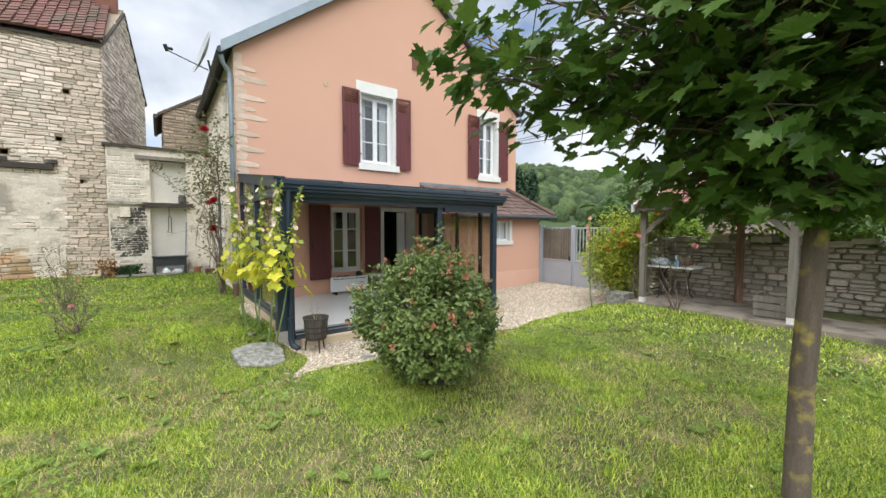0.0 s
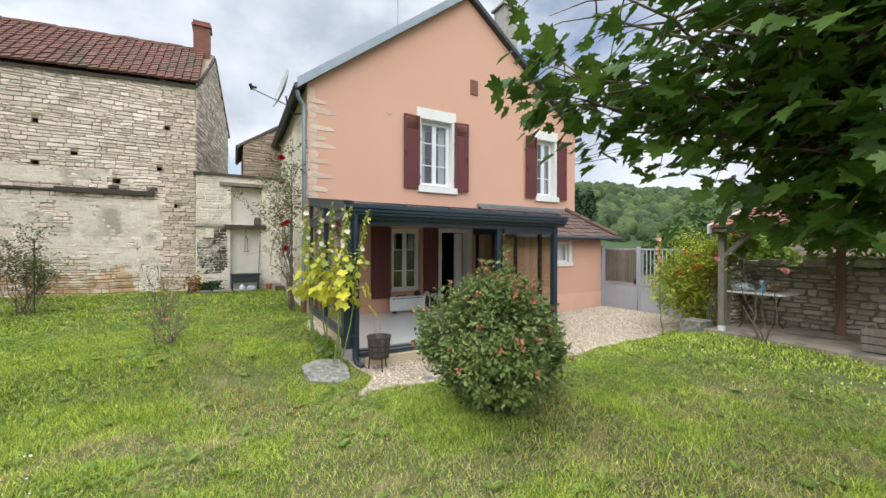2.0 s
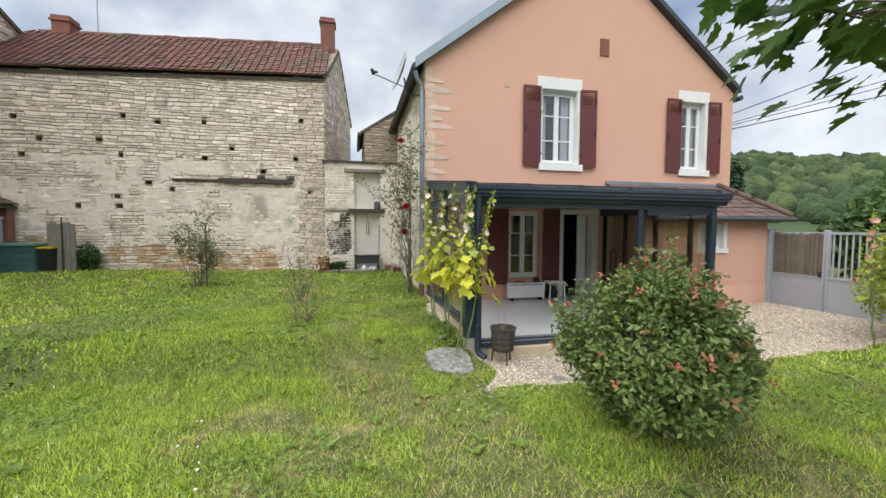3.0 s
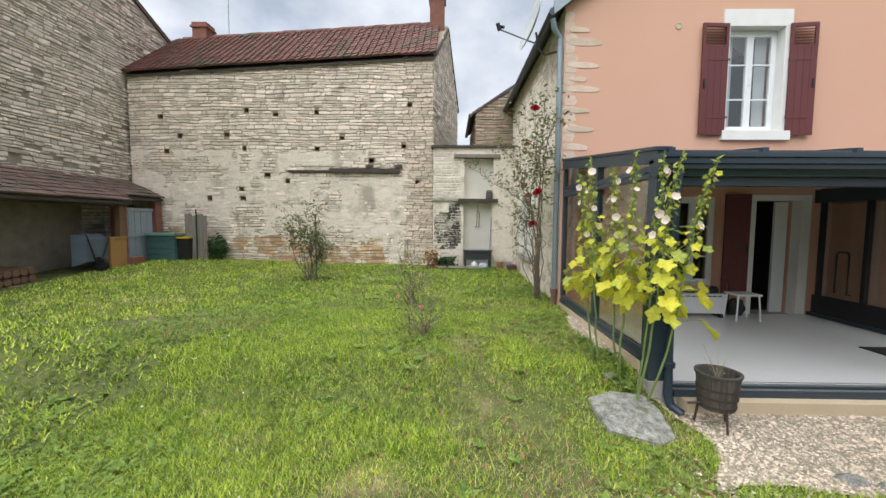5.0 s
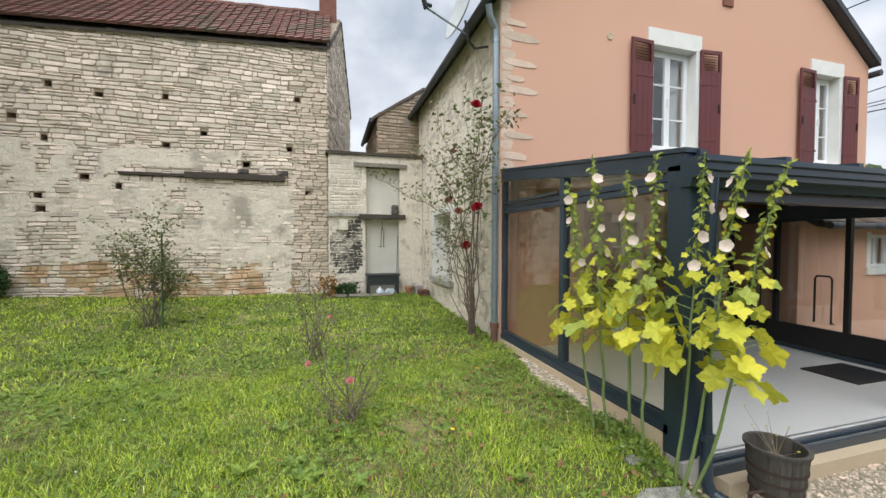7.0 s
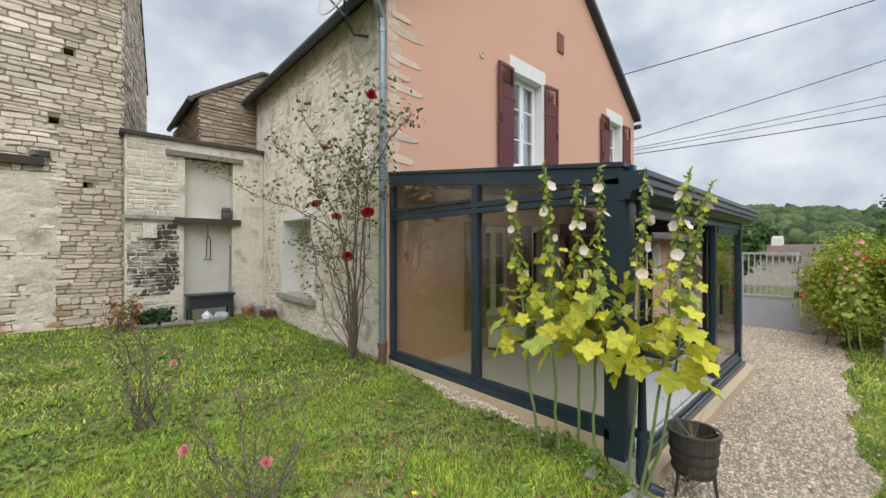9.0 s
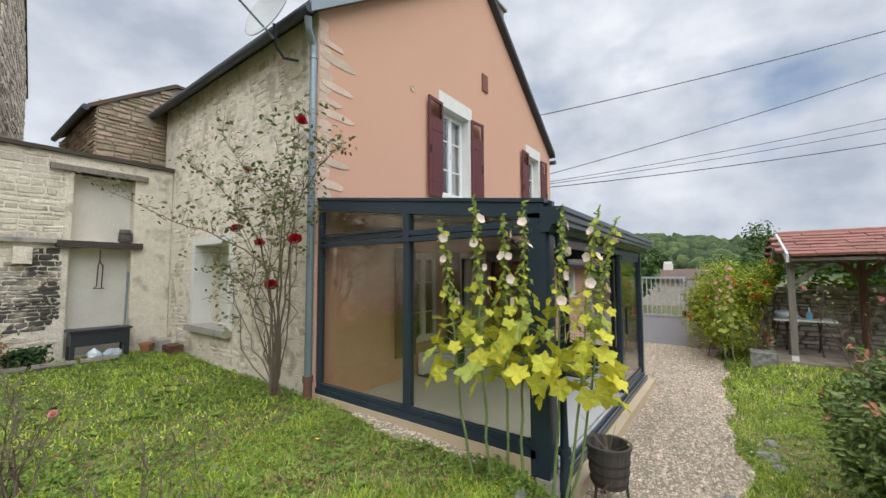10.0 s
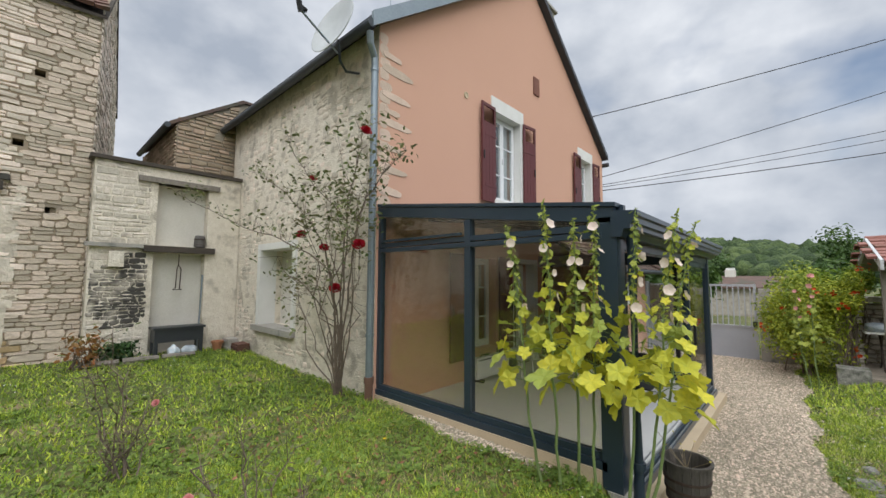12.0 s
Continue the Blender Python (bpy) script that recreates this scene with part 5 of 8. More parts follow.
# table with bag, spray bottle and basket
table = thing("garden_table", (7.44, -5.50, 0.34), "white slab table on rusty iron legs under the shelter", "table")
part("tabletop", boxes((-0.34, 0.34, -0.46, 0.46, 0.66, 0.69)), WHITE_PAINT, table, "white slab top", 0.006)
IRON = material("rusty_iron", (0.09, 0.06, 0.045), (0.05, 0.035, 0.03), rough=0.8, metal=0.3, scale=10, bump=0.3)
for y in (-0.24, 0.24):
    bm = bmesh.new()
    tube(bm, [(-0.28, y, 0.0), (-0.10, y, 0.12), (0.0, y, 0.42), (0.10, y, 0.56), (0.26, y, 0.66)], 0.014, 6)
    tube(bm, [(0.28, y, 0.0), (0.10, y, 0.12), (0.0, y, 0.42), (-0.10, y, 0.56), (-0.26, y, 0.66)], 0.014, 6)
    part("leg", bm, IRON, table, "curled rusty iron leg")


def lumpy(name, at, size, mat, seed, label, category, n=3):
    bm = bmesh.new()
    bmesh.ops.create_icosphere(bm, subdivisions=n, radius=1)
    for v in bm.verts:
        k = 1 + 0.30 * noise.noise(v.co * 1.7 + Vector((seed, 0, 0))) + 0.10 * noise.noise(v.co * 5 + Vector((0, seed, 0)))
        v.co = Vector((v.co.x * size[0] * k, v.co.y * size[1] * k, max(v.co.z, -0.75) * size[2] * k))
    low = min(v.co.z for v in bm.verts)
    for v in bm.verts:
        v.co.z -= low
    ob = part(name, bm, mat, smooth=True)
    ob.matrix_world = Matrix.Translation(at)
    return tagged(ob, label, category)


PLASTIC_BAG = material("pale_plastic_bag", (0.55, 0.58, 0.60), (0.30, 0.36, 0.42), rough=0.35, scale=9, fine=40, bump=0.6, mix=0.4)
BLUE_BAG = material("pale_blue_bag", (0.45, 0.60, 0.70), (0.70, 0.73, 0.75), rough=0.3, scale=8, fine=30, bump=0.6, mix=0.3)
lumpy("plastic_bag", (7.32, -5.24, 1.032), (0.17, 0.20, 0.085), PLASTIC_BAG, 3, "crumpled grey plastic bag on the slab table", "bag")
lumpy("basket", (7.55, -5.62, 1.032), (0.10, 0.16, 0.08), WOOD_BROWN, 8, "small brown basket on the slab table", "basket")
bottle = thing("spray_bottle", (7.28, -5.58, 1.032), "pale blue plastic spray bottle on the table", "bottle")
bm = bmesh.new()
lathe(bm, [(0.045, 0), (0.05, 0.02), (0.05, 0.11), (0.02, 0.17), (0.018, 0.20)], 16)
part("body", bm, material("sky_blue_plastic", (0.16, 0.42, 0.62), rough=0.35, bump=0), bottle, smooth=True)
part("trigger", boxes((-0.04, 0.03, -0.012, 0.012, 0.20, 0.235), (-0.045, -0.03, -0.008, 0.008, 0.15, 0.20)), WHITE_PVC, bottle, "white trigger head", 0.004)
box_ob = thing("wooden_crate", (6.95, -7.25, 0.34), "low weathered wooden crate on the shelter floor", "crate")
for k in range(3):
    part("slat", boxes((-0.25, 0.25, -0.22, -0.20, 0.02 + k * 0.12, 0.12 + k * 0.12)), WOOD_GREY, box_ob, "", 0.003)
    part("slat", boxes((-0.25, -0.23, -0.2, 0.2, 0.02 + k * 0.12, 0.12 + k * 0.12)), WOOD_GREY, box_ob, "", 0.003)
    part("slat", boxes((-0.25, 0.25, 0.20, 0.22, 0.02 + k * 0.12, 0.12 + k * 0.12)), WOOD_GREY, box_ob, "", 0.003)
for i, (x, y) in enumerate(((-0.24, -0.19), (0.22, -0.19), (-0.24, 0.17), (0.22, 0.17))):
    part("corner_post", boxes((x + 0.012, x + 0.035, y - 0.008, y + 0.02, 0, 0.38)), WOOD_GREY, box_ob)
tagged(part("log_block", boxes((7.35, 7.75, -7.15, -6.85, 0.34, 0.52)), WOOD_BROWN, bevel=0.04), "sawn brown timber block on the shelter floor", "log")

# ---- overhead cables ----
CABLE = material("black_cable", (0.02, 0.02, 0.022), rough=0.6, bump=0)
POLE = Vector((19.2, -14.2, 0))
for z0, z1, x0, y0, r in ((6.9, 11.7, 8.2, 0.7, 0.014), (5.0, 10.7, 8.4, 0.25, 0.011), (4.78, 8.45, 8.4, 0.25, 0.009), (4.72, 7.95, 8.4, 0.25, 0.009), (4.62, 7.25, 8.4, 0.25, 0.013)):
    bm = bmesh.new()
    pts = []
    for k in range(17):
        f = k / 16
        pts.append((x0 + (POLE.x - x0) * f, y0 + (POLE.y - y0) * f, z0 + (z1 - z0) * f - 0.5 * 4 * f * (1 - f) * 0.4))
    tube(bm, pts, r, 5)
    tagged(part("overhead_cable", bm, CABLE), "black overhead cable from house to pole", "cable", "overhead cables")
pole = thing("utility_pole", (POLE.x, POLE.y, 0.0), "tall timber utility pole beyond the garden", "pole")
bm = bmesh.new()
tube(bm, [(0, 0, -0.2), (0, 0, 12.2)], [0.16, 0.11], 10)
part("shaft", bm, WOOD_BROWN, pole)
part("crossarm", boxes((-0.08, 0.08, -0.7, 0.7, 11.5, 11.62)), WOOD_BROWN, pole)

# ---- loose things ----
def weathered_tub():
    x, y = 0.48, -3.48
    t = thing("wooden_tub", (x, y, on_ground(x, y) + 0.012), "dark weathered wooden tub planter on thin legs", "planter")
    STAVE = material("dark_weathered_staves", (0.115, 0.10, 0.085), (0.045, 0.04, 0.034), rough=0.85, scale=6, fine=50, bump=0.8, per_object=0.25, stretch=(6, 6, 0.7))
    n = 18
    for k in range(n):
        a0, a1 = 2 * math.pi * (k + 0.03) / n, 2 * math.pi * (k + 0.97) / n
        bm = bmesh.new()
        rows = []
        for r, z in ((0.165, 0.20), (0.185, 0.36), (0.205, 0.56), (0.185, 0.56), (0.165, 0.36), (0.145, 0.20)):
            rows.append([bm.verts.new((r * math.cos(a), r * math.sin(a), z)) for a in (a0, a1)])
        for p, q in zip(rows, rows[1:] + rows[:1]):
            bm.faces.new((p[0], p[1], q[1], q[0]))
        bm.faces.new([r[0] for r in rows][::-1])
        bm.faces.new([r[1] for r in rows])
        bmesh.ops.recalc_face_normals(bm, faces=bm.faces)
        part("stave", bm, STAVE, t)
    for z, r in ((0.24, 0.172), (0.33, 0.183), (0.42, 0.192)):
        bm = bmesh.new()
        lathe(bm, [(r - 0.004, z - 0.011), (r + 0.005, z - 0.011), (r + 0.007, z + 0.011), (r - 0.002, z + 0.011)], 36, ring=True)
        part("hoop", bm, IRON, t, "rusty iron hoop")
    bm = bmesh.new()
    lathe(bm, [(0.186, 0.552), (0.215, 0.552), (0.218, 0.575), (0.188, 0.575)], 36, ring=True)
    part("rim", bm, STAVE, t)
    bm = bmesh.new()
    lathe(bm, [(0.001, 0.44), (0.10, 0.445), (0.166, 0.44), (0.166, 0.40), (0.001, 0.40)], 24)
    part("soil", bm, MORTAR_DARK, t, "dry dark soil")
    for k in range(3):
        a = 2 * math.pi * k / 3 + 0.5
        bm = bmesh.new()
        c, s = math.cos(a), math.sin(a)
        tube(bm, [(0.15 * c, 0.15 * s, 0.30), (0.17 * c, 0.17 * s, 0.14), (0.19 * c, 0.19 * s, 0.0)], [0.018, 0.014, 0.012], 6)
        part("leg", bm, IRON, t, "thin dark leg")
    bm = bmesh.new()
    tube(bm, [(-0.17, -0.03, 0.26), (-0.30, 0.0, 0.24)], 0.012, 6)
    part("spout", bm, IRON, t)
    rng = np.random.default_rng(9)
    bm = bmesh.new()
    tips = []
    for k in range(7):
        e = (rng.normal() * 0.10, rng.normal() * 0.10, 0.62 + 0.16 * rng.random())
        tube(bm, [(0, 0, 0.48), e], [0.003, 0.0015], 4)
        tips.append(np.array(e) + np.array(t.location))
    part("dry_stalk_tuft", bm, STEM_TUB, t, "dry thin stalks")
    spread_later.append((t, tips))
    t.scale = (0.86, 0.86, 0.88)


STEM_TUB = material("dry_stalk", (0.30, 0.24, 0.15), rough=0.9, bump=0.1)
spread_later = []
weathered_tub()

# cracked slab by the corner
slab = bmesh.new()
prism(slab, [(-0.62, -3.30), (-0.38, -3.22), (-0.06, -3.24), (0.03, -3.40), (-0.02, -3.74), (-0.20, -3.84), (-0.56, -3.66)], "z", on_ground(-0.15, -3.4) - 0.12, on_ground(-0.15, -3.4) + 0.04)
mid_z = on_ground(-0.15, -3.4) - 0.04
for v in slab.verts:
    v.co.z = on_ground(v.co.x, v.co.y) + (0.045 if v.co.z > mid_z else -0.10)
tagged(part("concrete_slab", slab, SLAB, bevel=0.012), "mossy broken concrete slab in the grass", "slab")
for x, y, s in ((2.35, -4.62, 0.16), (2.05, -4.70, 0.13), (2.75, -4.66, 0.10), (0.95, -4.22, 0.12), (1.15, -4.30, 0.10)):
    lumpy("edging_stone", (x, y, on_ground(x, y) - 0.03), (s, s * 0.7, 0.04), SLAB, x * 7, "flat mossy edging stone beside the gravel", "stone", 2)
lumpy("field_stone", (-0.14, -3.30, on_ground(-0.14, -3.3) - 0.02), (0.12, 0.07, 0.04), SLAB, 4, "rough grey stone among the hollyhock stems", "stone", 2)
lumpy("field_stone", (-0.28, -3.02, on_ground(-0.28, -3.02) - 0.02), (0.09, 0.06, 0.035), SLAB, 9, "rough grey stone among the hollyhock stems", "stone", 2)

# inside the veranda
rad = thing("electric_radiator", (2.35, -0.22, FLOOR_Z), "white electric radiator standing loose on the floor", "radiator")
part("body", boxes((-0.45, 0.45, -0.05, 0.05, 0.06, 0.40)), WHITE_PVC, rad, "", 0.012)
for k in range(9):
    part("grille_slot", boxes((-0.40 + k * 0.09, -0.33 + k * 0.09, -0.054, -0.0505, 0.35, 0.37)), BLACK, rad, "dark grille slot")
for x in (-0.36, 0.36):
    part("foot", boxes((x - 0.02, x + 0.02, -0.12, 0.12, 0.0, 0.06)), BLACK, rad, "black foot", 0.004)
bm = bmesh.new()
tube(bm, [(-0.30, 0.0, 0.405), (-0.22, 0.03, 0.43), (-0.10, -0.02, 0.42), (0.0, 0.03, 0.43), (-0.12, 0.05, 0.41)], 0.012, 6)
part("cable", bm, BLACK, rad, "coiled black cable")
stool = thing("stool", (2.98, -0.42, FLOOR_Z), "small stool with white tubular legs", "stool")
part("seat", boxes((-0.20, 0.20, -0.16, 0.16, 0.42, 0.45)), WHITE_PVC, stool, "", 0.008)
for x, y in ((-0.17, -0.13), (0.17, -0.13), (-0.17, 0.13), (0.17, 0.13)):
    bm = bmesh.new()
    tube(bm, [(x, y, 0.42), (x * 1.15, y * 1.15, 0.0)], 0.014, 8)
    part("leg", bm, WHITE_PVC, stool, "white tubular leg")
bag = lumpy("black_bag", (3.05, -0.18, FLOOR_Z + 0.0), (0.13, 0.10, 0.17), BLACK, 2, "black bag on the veranda floor beside the stool", "bag")
lumpy("black_cloth", (2.62, -0.22, FLOOR_Z + 0.40), (0.09, 0.05, 0.07), BLACK, 6, "black bundle lying on the white radiator", "bundle")
watering = thing("tool_bundle", (2.92, -0.08, FLOOR_Z), "dark garden tools leaning by the door", "tools")
for k in range(3):
    bm = bmesh.new()
    tube(bm, [(0.03 * k, -0.02, 0.0), (0.03 * k + 0.02, 0.05, 0.85 + 0.06 * k)], 0.011, 6)
    part("handle", bm, (IRON, WOOD_BROWN, IRON)[k], watering)
tagged(part("door_mat", boxes((3.42, 4.22, -2.45, -1.87, FLOOR_Z + 0.002, FLOOR_Z + 0.014)), BLACK, bevel=0.003), "black rubber mat on the veranda floor", "mat")

# by the niche wall
NG = on_ground(-1.1, 4.7)
trough = thing("planter_trough", (-1.12, 4.80, NG), "dark grey trough planter on legs against the wall", "planter")
TROUGH = material("anthracite_plastic", (0.035, 0.04, 0.045), (0.025, 0.028, 0.032), rough=0.5, bump=0.1)
part("box", boxes((-0.40, 0.40, -0.17, 0.17, 0.26, 0.50)), TROUGH, trough, "", 0.015)
part("rim", boxes((-0.43, 0.43, -0.20, 0.20, 0.50, 0.54)), TROUGH, trough, "", 0.01)
for x in (-0.37, 0.37):
    for y in (-0.14, 0.14):
        part("leg", boxes((x - 0.03, x + 0.03, y - 0.03, y + 0.03, 0.0, 0.26)), TROUGH, trough, "", 0.004)
lumpy("plastic_bag", (-1.22, 4.58, NG), (0.10, 0.09, 0.11), BLUE_BAG, 1, "pale blue plastic bag under the trough planter", "bag")
lumpy("plastic_bag", (-0.95, 4.62, NG), (0.14, 0.09, 0.09), PLASTIC_BAG, 5, "grey plastic bag under the trough planter", "bag")
pot = thing("zinc_pot", (-0.76, NY + 0.04, 2.562), "old grey zinc pot on the timber shelf", "pot")
bm = bmesh.new()
lathe(bm, [(0.10, 0), (0.105, 0.05), (0.095, 0.20), (0.085, 0.26), (0.075, 0.26), (0.07, 0.22)], 20)
part("body", bm, material("dull_zinc_pot", (0.14, 0.13, 0.12), (0.08, 0.075, 0.07), rough=0.7, bump=0.3), pot, smooth=True)
for z in (0.06, 0.17):
    bm = bmesh.new()
    lathe(bm, [(0.100, z), (0.110, z + 0.008), (0.098, z + 0.018)], 20)
    part("band", bm, IRON, pot)
hook = bmesh.new()
tube(hook, [(-1.10, NY + 0.10, 2.44), (-1.10, NY + 0.10, 2.20), (-1.05, NY + 0.10, 2.12), (-1.06, NY + 0.10, 1.72), (-1.02, NY + 0.10, 1.70), (-1.18, NY + 0.10, 1.70), (-1.13, NY + 0.10, 1.74), (-1.12, NY + 0.10, 2.14), (-1.10, NY + 0.10, 2.20)], 0.010, 6)
tagged(part("hanging_hook", hook, IRON), "wrought iron hook hanging from the shelf beam", "hook")
stick = bmesh.new()
tube(stick, [(-0.76, NY - 0.14, NG), (-0.68, NY + 0.03, 2.0)], 0.018, 8)
tagged(part("metal_pole", stick, ZINC), "grey metal pole leaning in the niche", "pole")
cpot = thing("clay_pot", (-0.46, 4.62, NG), "small terracotta pot by the wall", "pot")
bm = bmesh.new()
lathe(bm, [(0.07, 0), (0.10, 0.16), (0.115, 0.16), (0.115, 0.20), (0.095, 0.20), (0.08, 0.10)], 20)
part("body", bm, material("terracotta", (0.45, 0.20, 0.10), rough=0.85, scale=8, bump=0.2), cpot)
for i, (x, y, w, n, m) in enumerate(((-0.24, 4.55, 0.20, 3, CONCRETE), (-0.17, 4.20, 0.24, 4, TILE_RED))):
    st = thing("brick_stack", (x, y, NG - 0.01), ("low stack of hollow concrete blocks" if i == 0 else "low stack of old red roof tiles") + " by the wall", "stack")
    for k in range(n):
        part("block" if i == 0 else "tile", boxes((-w / 2 + 0.01 * (k % 2), w / 2, -0.19, 0.17 + 0.02 * (k % 2), k * (0.085 if i == 0 else 0.045), (k + 1) * (0.085 if i == 0 else 0.045) - 0.006)), m, st, "", 0.006)
for k in range(3):
    b = bmesh.new()
    tube(b, [(-2.55 + 0.55 * k, 4.42 - 0.05 * k, on_ground(-2.4 + 0.55 * k, 4.4) + 0.05), (-2.05 + 0.55 * k, 4.36 - 0.05 * k, on_ground(-2.0 + 0.55 * k, 4.4) + 0.05)], [0.055, 0.05], 8)
    tagged(part("border_log", b, WOOD_GREY), "weathered log edging the weed bed", "log", "border logs")

# by the shed: bins, fence panel, barrow
def gz(x, y):
    return on_ground(x, y)


comp = thing("compost_bin", (-10.62, 4.75, gz(-10.62, 4.75)), "square green plastic compost bin with lid", "compost bin")
GREEN_P = material("dull_green_plastic", (0.055, 0.13, 0.12), (0.04, 0.10, 0.09), rough=0.5, scale=3, bump=0.1)
for k in range(4):
    part("panel", boxes((-0.44 + 0.005 * k, 0.44 - 0.005 * k, -0.33 + 0.005 * k, 0.33 - 0.005 * k, k * 0.19, k * 0.19 + 0.18)), GREEN_P, comp, "", 0.008)
part("lid", boxes((-0.46, 0.46, -0.36, 0.36, 0.76, 0.83)), material("pale_green_lid", (0.16, 0.30, 0.26), rough=0.5, bump=0.1), comp, "paler green lid", 0.02)
wb = thing("wheelie_bin", (-10.02, 4.72, gz(-10.02, 4.72)), "black waste bin with a yellow lid", "bin")
bm = boxes((-0.19, 0.19, -0.2, 0.2, 0.03, 0.66))
for v in bm.verts:
    if v.co.z < 0.1:
        v.co.x *= 0.85
        v.co.y *= 0.85
part("body", bm, BLACK, wb, "", 0.015)
part("lid", boxes((-0.21, 0.21, -0.23, 0.22, 0.66, 0.71)), material("yellow_lid", (0.62, 0.42, 0.02), rough=0.5, bump=0), wb, "yellow lid", 0.012)
for x in (-0.17, 0.17):
    bm = bmesh.new()
    tube(bm, [(x - 0.02, 0.18, 0.07), (x + 0.02, 0.18, 0.07)], 0.07, 14)
    part("wheel", bm, BLACK, wb)
fp = thing("fence_panel", (-9.72, 4.72, gz(-9.72, 4.72)), "short panel of weathered grey fence boards", "fence panel")
for k in range(6):
    part("board", boxes((-0.33 + k * 0.112, -0.225 + k * 0.112, -0.014, 0.014, 0, 1.38 + 0.03 * math.sin(k * 2.1))), WOOD_GREY, fp, "", 0.004)
part("rail", boxes((-0.34, 0.34, 0.015, 0.05, 1.05, 1.13)), WOOD_GREY, fp, "", 0.004)
bm = bmesh.new()
tube(bm, [(0.05, -0.06, -0.05), (0.05, -0.05, 1.55)], 0.018, 6)
part("stake", bm, material("dark_green_stake", (0.02, 0.05, 0.03), rough=0.6, bump=0), fp, "dark green stake")
tub = thing("wheelbarrow", (-10.95, 2.55, gz(-10.95, 2.55) + 0.0), "upended blue-grey wheelbarrow at the shed", "wheelbarrow")
BARROW = material("blue_grey_barrow", (0.10, 0.13, 0.16), (0.07, 0.09, 0.11), rough=0.6, scale=4, bump=0.1)
bm = bmesh.new()
vs = box(bm, -0.10, 0.16, -0.42, 0.42, 0.14, 0.92)
for v in vs:
    if v.co.x > 0:
        v.co.y *= 0.7
        v.co.z = 0.53 + (v.co.z - 0.53) * 0.7
part("tray", bm, BARROW, tub, "", 0.04)
bm = bmesh.new()
tube(bm, [(0.22, -0.05, 0.18), (0.22, 0.05, 0.18)], 0.18, 18)
part("wheel", bm, BLACK, tub, "black wheel")
for s in (-1, 1):
    bm = bmesh.new()
    tube(bm, [(0.18, 0.06 * s, 0.2), (0.20, 0.28 * s, 0.8), (0.05, 0.33 * s, 1.30)], 0.018, 8)
    part("handle", bm, BLACK, tub, "bent black handle")
cb = thing("ochre_bin", (-10.95, 3.15, gz(-10.95, 3.15)), "ochre plastic storage bin under the shed", "bin")
OCHRE = material("ochre_plastic", (0.40, 0.22, 0.08), (0.32, 0.17, 0.06), rough=0.6, scale=3, bump=0.1)
part("body", boxes((-0.18, 0.18, -0.25, 0.25, 0.0, 0.75)), OCHRE, cb, "", 0.02)
part("lid", boxes((-0.20, 0.20, -0.27, 0.27, 0.75, 0.79)), OCHRE, cb, "", 0.01)
tp = thing("brick_trough", (-10.72, 3.62, gz(-10.72, 3.62)), "small terracotta trough at the shed corner", "planter")
part("body", boxes((-0.10, 0.10, -0.22, 0.22, 0, 0.20)), BRICK_RED, tp, "", 0.015)
for k in range(14):
    y = 0.4 + 0.16 * (k % 7)
    z = gz(-11.6, y) + 0.09 + 0.17 * (k // 7)
    b = bmesh.new()
    tube(b, [(-11.9, y, z), (-11.2, y + 0.02, z)], 0.08, 8)
    tagged(part("firewood_log", b, WOOD_BROWN), "split firewood log stacked under the shed", "log", "firewood logs")

# ---- plants ----
G_LEAF = leafy("bush_leaf", (0.22, 0.285, 0.08), (0.095, 0.15, 0.042), rough=0.38, through=0.2)
G_LEAF_RED = leafy("young_red_leaf", (0.52, 0.20, 0.13), (0.42, 0.20, 0.10), rough=0.4, through=0.3)
MAPLE = leafy("maple_leaf", (0.10, 0.18, 0.030), (0.06, 0.125, 0.022), rough=0.45, through=0.36, island=0.3)
HOLLY_Y = leafy("yellow_hollyhock_leaf", (0.72, 0.66, 0.055), (0.48, 0.51, 0.075), rough=0.6, through=0.4, island=0.22)
HOLLY_G = leafy("green_hollyhock_leaf", (0.42, 0.46, 0.085), (0.26, 0.33, 0.065), rough=0.6, through=0.35, island=0.25)
STEM_G = material("green_stem", (0.20, 0.27, 0.09), (0.13, 0.18, 0.06), rough=0.7, scale=8, bump=0.2)
PETAL_W = leafy("cream_pink_petal", (0.86, 0.75, 0.66), (0.80, 0.62, 0.54), rough=0.7, through=0.3, island=0.08)
PETAL_RED = leafy("deep_red_petal", (0.38, 0.008, 0.014), (0.25, 0.004, 0.010), rough=0.6, through=0.2, island=0.15)
PETAL_PINK = leafy("pink_petal", (0.80, 0.40, 0.38), (0.70, 0.30, 0.30), rough=0.7, through=0.3, island=0.1)
PETAL_ORANGE = leafy("orange_trumpet_petal", (0.70, 0.10, 0.02), (0.55, 0.06, 0.015), rough=0.6, through=0.3, island=0.1)
ROSE_LEAF = leafy("rose_leaf", (0.15, 0.22, 0.07), (0.15, 0.12, 0.055), rough=0.5, through=0.3, island=0.35)
ROSE_STEM = material("woody_rose_stem", (0.21, 0.16, 0.12), (0.11, 0.085, 0.065), rough=0.9, scale=10, bump=0.4)
HEDGE_LEAF = leafy("trumpet_vine_leaf", (0.46, 0.50, 0.05), (0.15, 0.23, 0.03), rough=0.5, through=0.35, island=0.4)
VINE_LEAF = leafy("vine_leaf", (0.28, 0.38, 0.05), (0.11, 0.20, 0.03), rough=0.5, through=0.35, island=0.35)
IVY = leafy("dark_ivy_leaf", (0.045, 0.10, 0.025), (0.03, 0.07, 0.02), rough=0.4, through=0.2, island=0.3)
